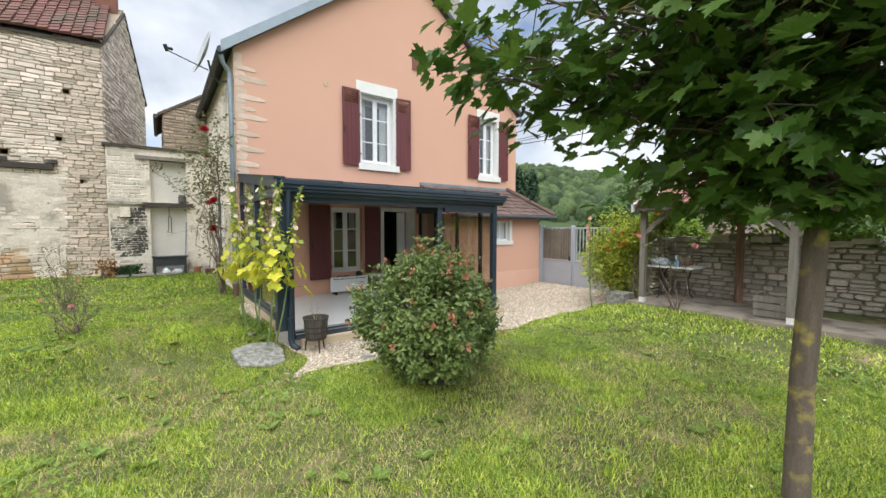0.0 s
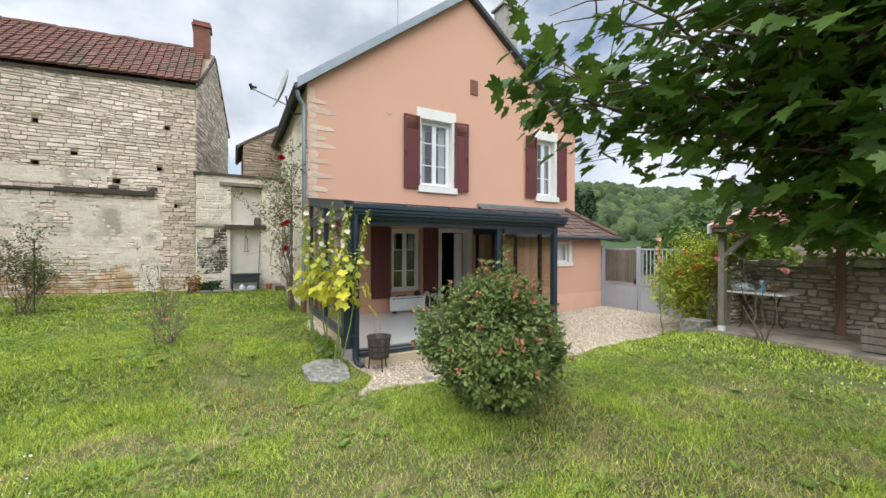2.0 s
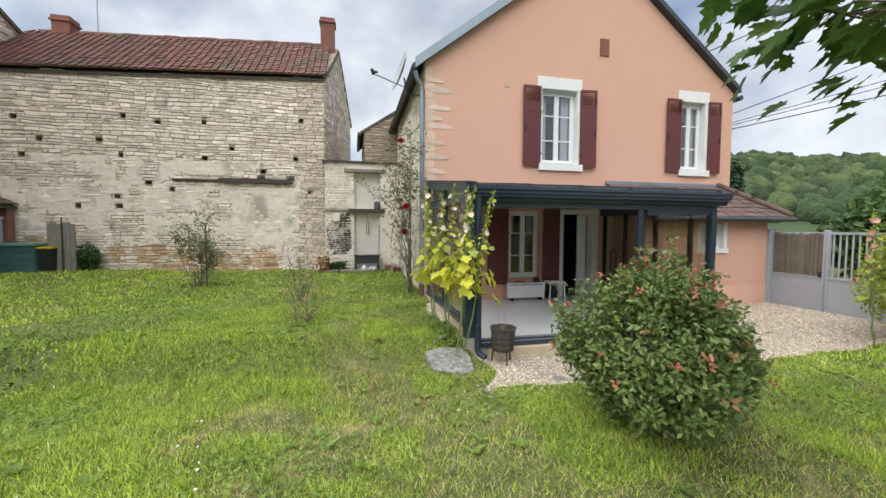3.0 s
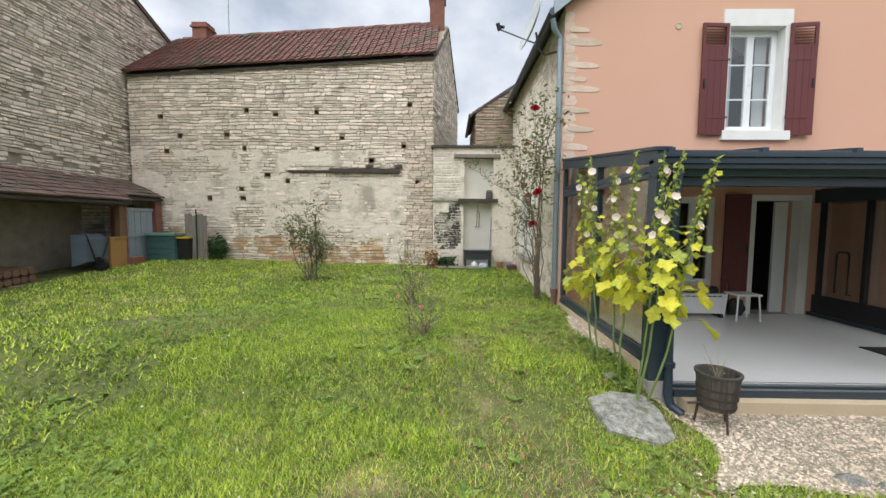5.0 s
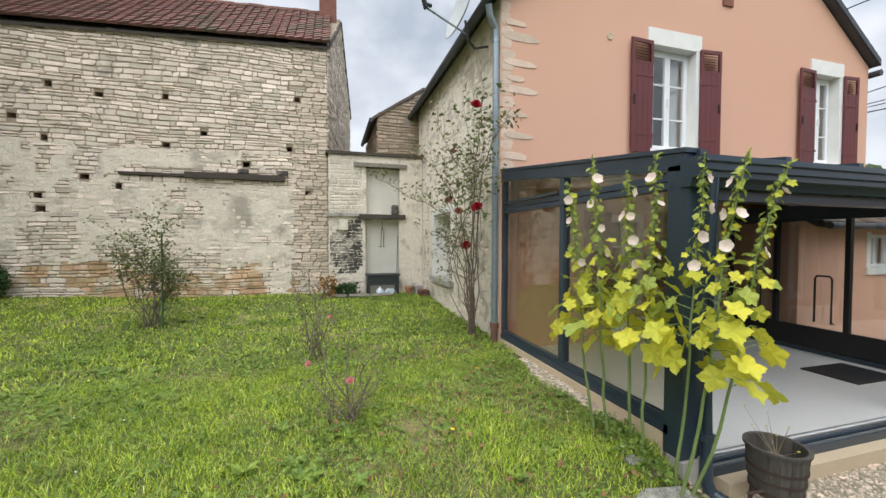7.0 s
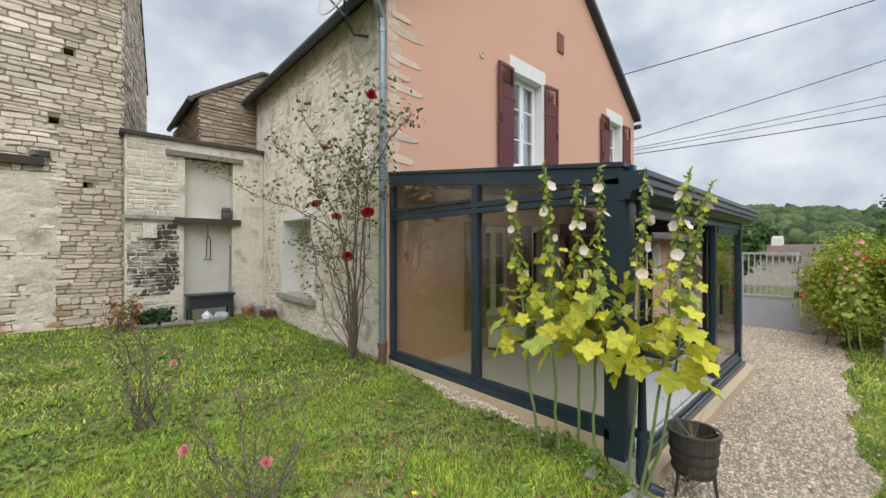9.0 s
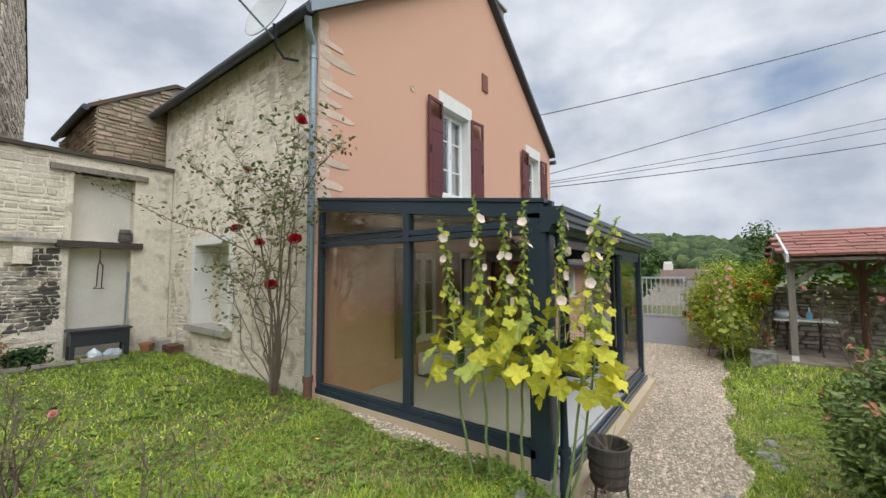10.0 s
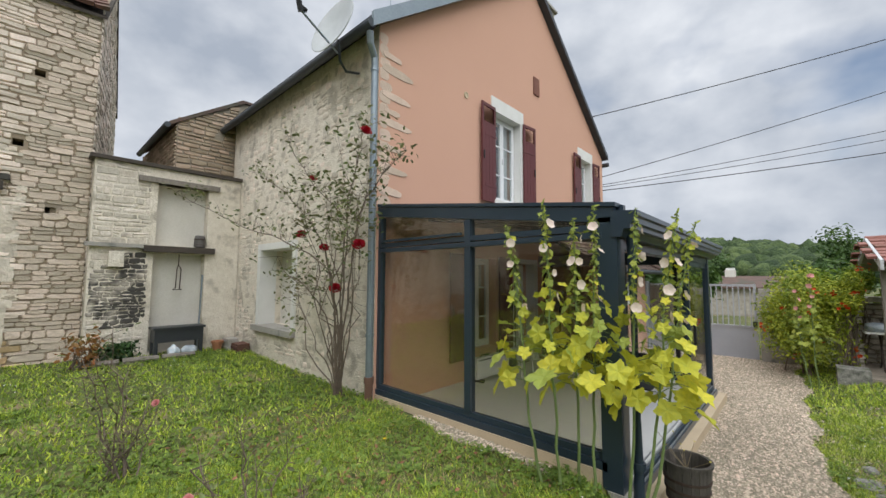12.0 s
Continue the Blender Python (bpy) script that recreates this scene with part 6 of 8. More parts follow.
BARK = material("lichened_bark", (0.15, 0.115, 0.085), (0.085, 0.066, 0.05), rough=0.95, scale=9, fine=60, bump=0.8, stretch=(2, 2, 0.6), stain=(0.34, 0.27, 0.07), stain_at=0.60, stain_scale=7, depth=0.02)


def fan(outline, ruffle=0.0):
    """A leaf blade as triangles round its middle rib point."""
    v = [(0.0, 0.45, -0.03)] + [(x, y, 0.16 * abs(x) - 0.22 * max(0.0, y - 0.45) ** 2 * 1.6 + ruffle * math.sin(5 * math.atan2(x, y - 0.45))) for x, y in outline]
    n = len(outline)
    return np.array(v), np.array([(0, 1 + i, 1 + (i + 1) % n) for i in range(n)])


OVAL = fan([(0, 0), (0.20, 0.22), (0.24, 0.5), (0.14, 0.8), (0, 1.0), (-0.14, 0.8), (-0.24, 0.5), (-0.20, 0.22)])
SLIM = fan([(0, 0), (0.17, 0.35), (0.15, 0.7), (0, 1.0), (-0.15, 0.7), (-0.17, 0.35)])
MAPLE_HALF = [(0.05, 0.02), (0.22, -0.10), (0.26, 0.04), (0.52, 0.06), (0.40, 0.20), (0.62, 0.40), (0.56, 0.48), (0.60, 0.66), (0.40, 0.58), (0.30, 0.52), (0.26, 0.64), (0.30, 0.80), (0.14, 0.82)]
MAPLE_T = fan([(0, 0.02)] + MAPLE_HALF + [(0, 1.06)] + [(-x, y) for x, y in MAPLE_HALF[::-1]])
def lobe_r(a):
    return 0.44 + 0.075 * math.cos(5 * (a - math.pi)) + 0.03 * math.cos(15 * (a - math.pi)) + 0.02 * math.sin(7 * a)


LOBED = fan([(0.0, 0.10)] + [(math.sin(a) * lobe_r(a), 0.47 - math.cos(a) * lobe_r(a)) for a in np.linspace(0.3, 2 * math.pi - 0.3, 41)], 0.035)


def cup_flower(petals=5, deep=0.35):
    v, f = [(0, 0, 0)], []
    n = petals * 4
    for r, z in ((0.28, 0.16 * deep / 0.35), (0.5, deep)):
        for k in range(n):
            a = 2 * math.pi * k / n
            q = r * (1 + (0.06 if r > 0.4 else 0) * math.cos(petals * a))
            v.append((q * math.cos(a), q * math.sin(a), z + (0.04 * math.cos(petals * a + 0.5) if r > 0.4 else 0)))
    for k in range(n):
        j = (k + 1) % n
        f += [(0, 1 + k, 1 + j), (1 + k, 1 + n + k, 1 + n + j), (1 + k, 1 + n + j, 1 + j)]
    return np.array(v), np.array(f)


CUP = cup_flower()
OPEN_CUP = cup_flower(5, 0.17)


def rose_flower():
    v, f = [], []
    for layer in range(4):
        m = 5
        for k in range(m):
            a = 2 * math.pi * (k + layer * 0.5) / m
            r0, r1 = 0.06 + 0.05 * layer, 0.20 + 0.10 * layer
            h0, h1 = 0.0, 0.50 - 0.10 * layer
            b = len(v)
            for da, r, h in ((-0.55, r0, h0), (0.55, r0, h0), (0.65, r1, h1), (0, r1 * 1.12, h1 + 0.05), (-0.65, r1, h1)):
                v.append((r * math.cos(a + da), r * math.sin(a + da), h))
            f += [(b, b + 1, b + 2), (b, b + 2, b + 3), (b, b + 3, b + 4)]
    return np.array(v), np.array(f)


ROSE = rose_flower()


def spread(name, template, places, normals, sizes, mat, rng, parent=None, label="", ups=None):
    """Copies a leaf or flower over places, facing normals, as one joined mesh."""
    tv, tf = template
    n = len(places)
    if n == 0:
        return None
    P, N, S = np.asarray(places, float), np.asarray(normals, float), np.asarray(sizes, float)
    N = N / np.maximum(np.linalg.norm(N, axis=1, keepdims=True), 1e-6)
    U = rng.normal(size=(n, 3)) if ups is None else np.asarray(ups, float)
    U = U - (U * N).sum(1, keepdims=True) * N
    U = U / np.maximum(np.linalg.norm(U, axis=1, keepdims=True), 1e-6)
    R = np.cross(U, N)
    v = P[:, None] + S[:, None, None] * (tv[None, :, 0:1] * R[:, None] + tv[None, :, 1:2] * U[:, None] + tv[None, :, 2:3] * N[:, None])
    f = tf[None] + len(tv) * np.arange(n)[:, None, None]
    base = np.array(parent.matrix_world.translation) if parent is not None else np.zeros(3)
    ob = raw(name, v.reshape(-1, 3) - base, f.reshape(-1, 3), mat, parent, label)
    return tagged(ob, kind="stuff")


def branch(bm, start, end, r0, r1, rng, bend=0.12, n=6, sides=6):
    """A crooked tapering limb; returns its points."""
    a, b = Vector(start), Vector(end)
    pts = []
    L = (b - a).length
    off = Vector((0, 0, 0))
    for k in range(n + 1):
        f = k / n
        if 0 < k < n:
            off = off * 0.6 + Vector(rng.normal(size=3)) * bend * L * 0.3
        pts.append(a.lerp(b, f) + off * math.sin(math.pi * min(1, f)))
    tube(bm, pts, [r0 + (r1 - r0) * k / n for k in range(n + 1)], sides)
    return pts


# ---- maple beside the walk ----
def maple_tree():
    rng = np.random.default_rng(5)
    tx, ty = 1.72, -8.58
    tree = thing("maple_tree", (tx, ty, on_ground(tx, ty) - 0.03), "young maple tree with dark green lobed leaves", "tree")
    base = Vector(tree.location)
    bm = bmesh.new()
    tube(bm, [(0, 0, 0), (0.0, 0.0, 0.15), (0.01, 0.0, 0.9), (0.05, -0.02, 1.7), (0.07, -0.03, 2.4), (0.08, 0.0, 3.2), (0.05, 0.02, 4.2)], [0.085, 0.068, 0.062, 0.058, 0.052, 0.040, 0.02], 14)
    part("trunk", bm, BARK, tree, smooth=True)
    pts, dirs = [], []
    ends = []
    for k in range(60):
        a = k * 2.399
        z0 = 2.25 + 2.1 * (k / 60)
        reach = rng.uniform(0.7, 1.6) * (1.0 if k < 45 else 0.75)
        ends.append((z0, (math.cos(a) * reach, math.sin(a) * reach, z0 + rng.uniform(0.25, 0.9))))
    ends += [(2.4, (-1.34, 1.30, 3.0)), (2.5, (-1.22, 1.15, 3.25)), (2.3, (-1.30, 1.15, 2.72)), (2.3, (-1.30, 1.30, 2.75)), (2.35, (-1.25, 1.35, 2.95)), (2.3, (-0.9, 1.2, 2.60)), (2.5, (-1.3, 0.9, 3.2)), (2.6, (-0.9, 1.2, 3.3)), (2.2, (-0.75, 0.1, 2.45)), (2.1, (-0.3, -0.35, 2.0)), (2.1, (0.5, 0.8, 2.3)), (2.2, (-0.6, 0.4, 2.35)), (2.2, (0.2, 0.75, 2.05)), (2.2, (-0.3, 0.6, 2.12)), (2.3, (0.5, 0.92, 2.2)), (2.2, (-0.1, 0.85, 2.2)), (2.1, (0.5, -0.7, 2.15))]
    for z0, e in ends:
        limbs = bmesh.new()
        s = Vector((0.06, -0.02, z0))
        p = branch(limbs, s, e, 0.026, 0.006, rng, 0.16, 7, 6)
        for q in p[2:]:
            d = (q - s).normalized()
            for _ in range(3):
                tip = q + Vector((rng.normal() * 0.22, rng.normal() * 0.22, rng.normal() * 0.14 - 0.02))
                tube(limbs, [q, q.lerp(tip, 0.5) + Vector((0, 0, 0.03)), tip], [0.005, 0.004, 0.002], 4)
                for _ in range(5):
                    o = tip + Vector(rng.normal(size=3)) * 0.10
                    left = -0.184 * o.x + 0.983 * o.y
                    if o.z < 1.85 + 0.55 * min(1.0, max(0.0, (left - 0.85) / 0.25)) and left < 1.25:
                        continue
                    if 0.55 < left < 1.2 and rng.random() < 0.36:
                        continue
                    pts.append(o)
                    n = Vector((rng.normal() * 0.5, rng.normal() * 0.5, 0.75)) + d * 0.35
                    dirs.append((tuple(n), (d.x + rng.normal() * 0.5, d.y + rng.normal() * 0.5, -0.45)))
        part("limb", limbs, BARK, tree, smooth=True)
    P = np.array([tuple(p + base) for p in pts])
    spread("crown", MAPLE_T, P, [d[0] for d in dirs], rng.uniform(0.085, 0.145, len(P)), MAPLE, rng, tree, "dark green lobed leaves", ups=[d[1] for d in dirs])


maple_tree()


# ---- photinia bush by the veranda ----
def photinia():
    rng = np.random.default_rng(8)
    cx, cy = 1.06, -5.66
    b = thing("photinia_bush", (cx, cy, on_ground(cx, cy) - 0.02), "round evergreen bush with red young shoots", "bush")
    stems = bmesh.new()
    P, N, U, Pr, Nr, Ur = [], [], [], [], [], []
    for k in range(1500):
        a = rng.uniform(0, 2 * math.pi)
        h = rng.uniform(0.0, 1.0)
        prof = 0.79 * (math.sin(math.pi * (0.15 + 0.82 * h)) ** 0.75) * (1 - 0.25 * h * h) * (1 + 0.13 * math.sin(3 * a + 1.0) + 0.08 * math.sin(7 * a + h * 6))
        prof *= 1 + 0.20 * noise.noise((1.9 * math.cos(a), 1.9 * math.sin(a), 2.6 * h)) + 0.10 * noise.noise((5 * math.cos(a), 5 * math.sin(a), 6 * h))
        r = prof * (1 if rng.random() < 0.8 else rng.uniform(0.4, 1))
        tip = Vector((r * math.cos(a), r * math.sin(a), 0.33 + 1.12 * h + 0.07 * rng.normal() + (0.14 * rng.random() if h > 0.7 and rng.random() < 0.3 else 0)))
        if k < 170:
            branch(stems, (0.12 * math.cos(a), 0.12 * math.sin(a), 0.02), tip, 0.012, 0.003, rng, 0.08, 4, 4)
        out = Vector((math.cos(a) * prof, math.sin(a) * prof, 0.25 + 0.75 * h)).normalized()
        red = rng.random() < (0.015 + 0.13 * h * h)
        for j in range(15):
            back = j / 15 * 0.20
            p = tip - out * back + Vector(rng.normal(size=3)) * 0.030
            sw = Vector(rng.normal(size=3)) * 0.8
            n = (out * 0.6 + sw + Vector((0, 0, 0.5))).normalized()
            u = (out + Vector(rng.normal(size=3)) * 0.6).normalized()
            if red and j < 6:
                Pr.append(tuple(tip + out * (0.035 + 0.02 * rng.random()) + Vector(rng.normal(size=3)) * 0.014)); Nr.append(tuple(n)); Ur.append(tuple(out * 1.5 + Vector((0, 0, 0.8)) + sw * 0.3))
            else:
                P.append(tuple(p)); N.append(tuple(n)); U.append(tuple(u))
    tagged(part("stem_tangle", stems, ROSE_STEM, b), kind="stuff")
    base = np.array(b.location)
    spread("foliage", OVAL, np.array(P) + base, N, rng.uniform(0.038, 0.068, len(P)), G_LEAF, rng, b, "dark glossy leaves", ups=U)
    spread("young_growth", OVAL, np.array(Pr) + base, Nr, rng.uniform(0.032, 0.06, len(Pr)), G_LEAF_RED, rng, b, "coppery red young leaves", ups=Ur)


photinia()


# ---- hollyhocks ----
def hollyhock(base_xy, top, seed, petals, yellow=True, leaf=0.20, label="tall hollyhock with yellowing leaves and pale flowers", group="hollyhocks by the veranda", flowers=4):
    rng = np.random.default_rng(seed)
    z = on_ground(*base_xy)
    h = thing("hollyhock", (*base_xy, z), label, "hollyhock", group)
    s, e = Vector((*base_xy, z - 0.02)), Vector(top)
    pts = []
    for k in range(13):
        f = k / 12
        p = s.lerp(e, f)
        side = Vector((e.x - s.x, e.y - s.y, 0)) * (0.35 * math.sin(math.pi * f) * (0.6 - f))
        pts.append(p + side + Vector((rng.normal() * 0.008, rng.normal() * 0.008, 0)))
    bm = bmesh.new()
    tube(bm, [p - h.location for p in pts], [0.013 - 0.009 * k / 12 for k in range(13)], 7)
    P, N, U, S, G = [], [], [], [], []
    for k in range(60):
        f = 0.37 + 0.60 * (k / 60) ** 0.85
        i = min(11, int(f * 12))
        c = pts[i].lerp(pts[i + 1], f * 12 - i)
        a = k * 2.4 + rng.normal() * 0.3
        big = min(1.0, max(0.0, 1 - (f - 0.46) / 0.30))
        if k < 24 and rng.random() < 0.38:
            continue
        size = leaf * (0.26 + 0.84 * big) * rng.uniform(0.65, 1.2)
        stalk = (0.025 + 0.17 * big) * rng.uniform(0.7, 1.2)
        d = Vector((math.cos(a), math.sin(a), 0.15))
        q = c + d * stalk
        if f < 0.85:
            tube(bm, [c - h.location, c.lerp(q, 0.6) + Vector((0, 0, 0.02)) - h.location, q - h.location], [0.004, 0.003, 0.002], 4)
        drop = -0.7 if big > 0.5 else -0.2
        P.append(tuple(q)); S.append(size * (0.8 if rng.random() < 0.4 else 1.0))
        U.append((d.x, d.y, drop + rng.normal() * 0.2))
        N.append((d.x * 0.8 + rng.normal() * 0.4, d.y * 0.8 + rng.normal() * 0.4, 0.6 + rng.normal() * 0.2))
        G.append(yellow and rng.random() < (1.70 - f * 1.70))
    part("stem", bm, STEM_G, h)
    P, N, U, S, G = np.array(P), np.array(N), np.array(U), np.array(S), np.array(G)
    spread("yellow_foliage", LOBED, P[G], N[G], S[G], HOLLY_Y, rng, h, "yellowed lobed leaves", ups=U[G])
    spread("green_foliage", LOBED, P[~G], N[~G], S[~G], HOLLY_G, rng, h, "green lobed leaves", ups=U[~G])
    # buds along the spike
    bp, bn = [], []
    for k in range(60):
        f = 0.62 + 0.38 * k / 60
        i = min(11, int(f * 12))
        c = pts[i].lerp(pts[i + 1], min(1, f * 12 - i))
        a = k * 2.4
        d = Vector((math.cos(a), math.sin(a), 0.5))
        bp.append(tuple(c + d * (0.028 * (1.25 - f)))); bn.append(tuple(d))
    spread("bud_spike", CUP, bp, bn, rng.uniform(0.010, 0.022, len(bp)), HOLLY_G, rng, h, "green buds")
    spread("bract", SLIM, bp, np.array(bn) + rng.normal(size=(len(bp), 3)) * 0.35, rng.uniform(0.025, 0.06, len(bp)), HOLLY_G, rng, h, "small narrow leaves on the spike", ups=np.array(bn) + rng.normal(size=(len(bp), 3)) * 0.4)
    for k in range(flowers):
        f = 0.70 + 0.27 * k / max(1, flowers - 1) + rng.normal() * 0.02
        i = min(11, int(f * 12))
        c = pts[i]
        a = rng.uniform(2.6, 5.9)
        d = Vector((math.cos(a), math.sin(a), 0.25))
        spread("flower", OPEN_CUP, [tuple(c + d * 0.045)], [tuple(d + Vector(rng.normal(size=3)) * 0.25)], [rng.uniform(0.06, 0.085)], petals, rng, h, "open pale flower")["kind"] = ""


for i, (b, t) in enumerate((((-0.32, -2.64), (-0.46, -2.40, 2.42)), ((-0.32, -2.80), (-0.48, -2.76, 2.56)), ((-0.18, -2.88), (-0.30, -2.92, 2.44)), ((-0.20, -3.00), (-0.11, -3.02, 2.55)), ((-0.12, -3.22), (0.03, -3.30, 2.52)), ((-0.16, -3.30), (0.01, -3.58, 2.46)), ((-0.06, -3.30), (0.26, -3.64, 2.40)))):
    hollyhock(b, t, 40 + i, PETAL_W, True, 0.20, flowers=3 + i % 3)
hollyhock((6.12, -4.38), (6.05, -4.33, 2.20), 60, PETAL_PINK, False, 0.15, "hollyhock with green leaves and pink flowers", "hollyhocks by the hedge", 5)
hollyhock((6.30, -4.28), (6.36, -4.10, 1.90), 61, PETAL_PINK, False, 0.14, "hollyhock with green leaves and pink flowers", "hollyhocks by the hedge", 4)


# ---- roses ----
def rose(name, base, tips, seed, leaf_n, flowers, label, petals=PETAL_RED, thick=0.011, leaf_from=0.45, leaf_size=(0.03, 0.06), twigs=3, spreadk=0.13, size=0.11, first_twig=1, arching=()):
    rng = np.random.default_rng(seed)
    r = thing(name, (*base, on_ground(*base) - 0.02), label, "rose")
    o = Vector(r.location)
    bm = bmesh.new()
    P, N, cane_pts = [], [], []
    for tp in tips:
        a0 = Vector((rng.normal() * 0.05, rng.normal() * 0.05, 0))
        pts = branch(bm, a0, Vector(tp) - o, thick, 0.003, rng, 0.10, 9, 6)
        cane_pts.append(pts)
        for k, q in enumerate(pts[2:], 2):
            for _ in range(twigs if k > first_twig else 0):
                e = q + Vector((rng.normal() * spreadk, rng.normal() * spreadk, rng.normal() * spreadk + 0.06))
                tube(bm, [q, e], [0.003, 0.0015], 4)
                if k / len(pts) > leaf_from:
                    for _ in range(leaf_n):
                        P.append(tuple(e + o + Vector(rng.normal(size=3)) * 0.05))
                        N.append((rng.normal() * 0.6, rng.normal() * 0.6, 0.8))
    for line in arching:
        q = [Vector(p) - o for p in line]
        fine = []
        for k in range(len(q) - 1):
            p0, p3 = q[max(0, k - 1)], q[min(len(q) - 1, k + 2)]
            for s in range(5):
                f = s / 5
                fine.append(0.5 * (2 * q[k] + (q[k + 1] - p0) * f + (2 * p0 - 5 * q[k] + 4 * q[k + 1] - p3) * f * f + (3 * q[k] - p0 - 3 * q[k + 1] + p3) * f ** 3) + Vector(rng.normal(size=3)) * 0.012)
        fine.append(q[-1])
        tube(bm, fine, [0.015 - 0.012 * k / len(fine) for k in range(len(fine))], 7)
        cane_pts.append(fine)
        for k in range(len(fine) // 2, len(fine)):
            for _ in range(3):
                e = fine[k] + Vector((rng.normal() * 0.13, rng.normal() * 0.16, abs(rng.normal()) * 0.15 + 0.02))
                tube(bm, [fine[k], e], [0.004, 0.0015], 4)
                for _ in range(rng.integers(2, 6)):
                    P.append(tuple(e + o + Vector(rng.normal(size=3)) * 0.06))
                    N.append((rng.normal() * 0.6, rng.normal() * 0.6, 0.8))
    tagged(part("cane_tangle", bm, ROSE_STEM, r, "thorny brown canes"), kind="stuff")
    spread("foliage", OVAL, P, N, rng.uniform(*leaf_size, len(P)), ROSE_LEAF, rng, r, "sparse green and bronze leaves")
    for f in flowers:
        spread("flower", ROSE, [f], [(rng.normal() * 0.3 - 0.3, -0.6, 0.6)], [size * rng.uniform(0.85, 1.15)], petals, rng, r, "double rose bloom")["kind"] = ""
    return r


rr = np.random.default_rng(77)
tips = [(-0.45 + rr.normal() * 0.12, 0.2 + rr.uniform(-0.7, 1.3), rr.uniform(2.6, 3.75)) for _ in range(7)] + [(-0.45, 2.0, 2.3), (-0.40, 1.5, 1.8), (-0.55, -0.35, 3.55), (-0.5, -0.6, 3.2)]
rose("climbing_rose", (-0.28, 0.42), tips, 12, 5, [(-0.60, -0.54, 3.66), (-0.42, 1.0, 3.4), (-0.46, 0.55, 2.35), (-0.40, 0.35, 1.80), (-0.45, -0.25, 2.35), (-0.38, 1.35, 2.6)], "tall climbing rose with red blooms on bare canes", leaf_from=0.5, spreadk=0.16, leaf_size=(0.05, 0.095), twigs=3, size=0.15, first_twig=4,
     arching=(((-0.28, 0.42, 0.4), (-0.32, 0.42, 1.5), (-0.45, 0.5, 2.1), (-0.75, 1.3, 2.5), (-1.0, 2.35, 2.82), (-1.5, 3.8, 3.45)), ((-0.28, 0.42, 0.4), (-0.30, 0.30, 1.8), (-0.32, 0.28, 2.7), (-0.45, 0.9, 3.3), (-0.55, 1.5, 4.0)), ((-0.26, 0.45, 0.4), (-0.30, 0.35, 1.6), (-0.30, 0.26, 2.7), (-0.35, 0.0, 3.4), (-0.35, -0.15, 3.9)), ((-0.26, 0.40, 0.4), (-0.30, 0.2, 1.6), (-0.32, 0.0, 2.6), (-0.38, -0.5, 3.1), (-0.36, -1.0, 3.4)), ((-0.3, 0.45, 0.4), (-0.34, 0.6, 1.3), (-0.40, 1.0, 1.75), (-0.42, 1.45, 1.95)), ((-0.28, 0.42, 0.4), (-0.35, 0.5, 1.8), (-0.5, 0.7, 2.6), (-0.7, 1.3, 3.2), (-0.8, 2.0, 3.6))))
rose("rose_bush", (-2.65, -0.2), [(-2.65 + 0.25 * math.cos(k * 1.3), -0.2 + 0.25 * math.sin(k * 1.3), 0.85 + 0.16 * (k % 4)) for k in range(9)] + [(-2.72, -0.15, 1.5)], 13, 3, [(-2.45, -0.40, 0.95)], "thin leggy rose bush with few pink blooms", PETAL_PINK, 0.008, 0.5, (0.03, 0.05), 2, 0.08, 0.06)
rose("rose_bush", (-2.35, -2.05), [(-2.35 + 0.3 * math.cos(k * 1.1), -2.05 + 0.3 * math.sin(k * 1.1), 0.7 + 0.12 * (k % 4)) for k in range(9)], 14, 2, [(-2.62, -2.0, 0.88), (-2.30, -2.25, 0.80)], "low bare rose bush with pink blooms", PETAL_PINK, 0.008, 0.5, (0.03, 0.05), 2, 0.08, 0.06)
rose("rose_bush", (-5.3, 2.2), [(-5.3 + 0.55 * math.cos(k * 1.3) * (0.5 + 0.5 * (k % 2)), 2.2 + 0.4 * math.sin(k * 1.3), 1.3 + 0.22 * (k % 5)) for k in range(13)], 15, 9, [], "tall rose bush tied to a green stake", PETAL_PINK, 0.010, 0.4, (0.04, 0.07), 4, 0.12)
bm = bmesh.new()
tube(bm, [(0, 0, -0.1), (0, 0, 1.62)], 0.014, 6)
ob = part("garden_stake", bm, material("green_stake_plastic", (0.04, 0.11, 0.05), rough=0.5, bump=0))
ob.matrix_world = Matrix.Translation((-5.12, 2.1, on_ground(-5.12, 2.1)))
tagged(ob, "thin green stake standing in the lawn", "stake")


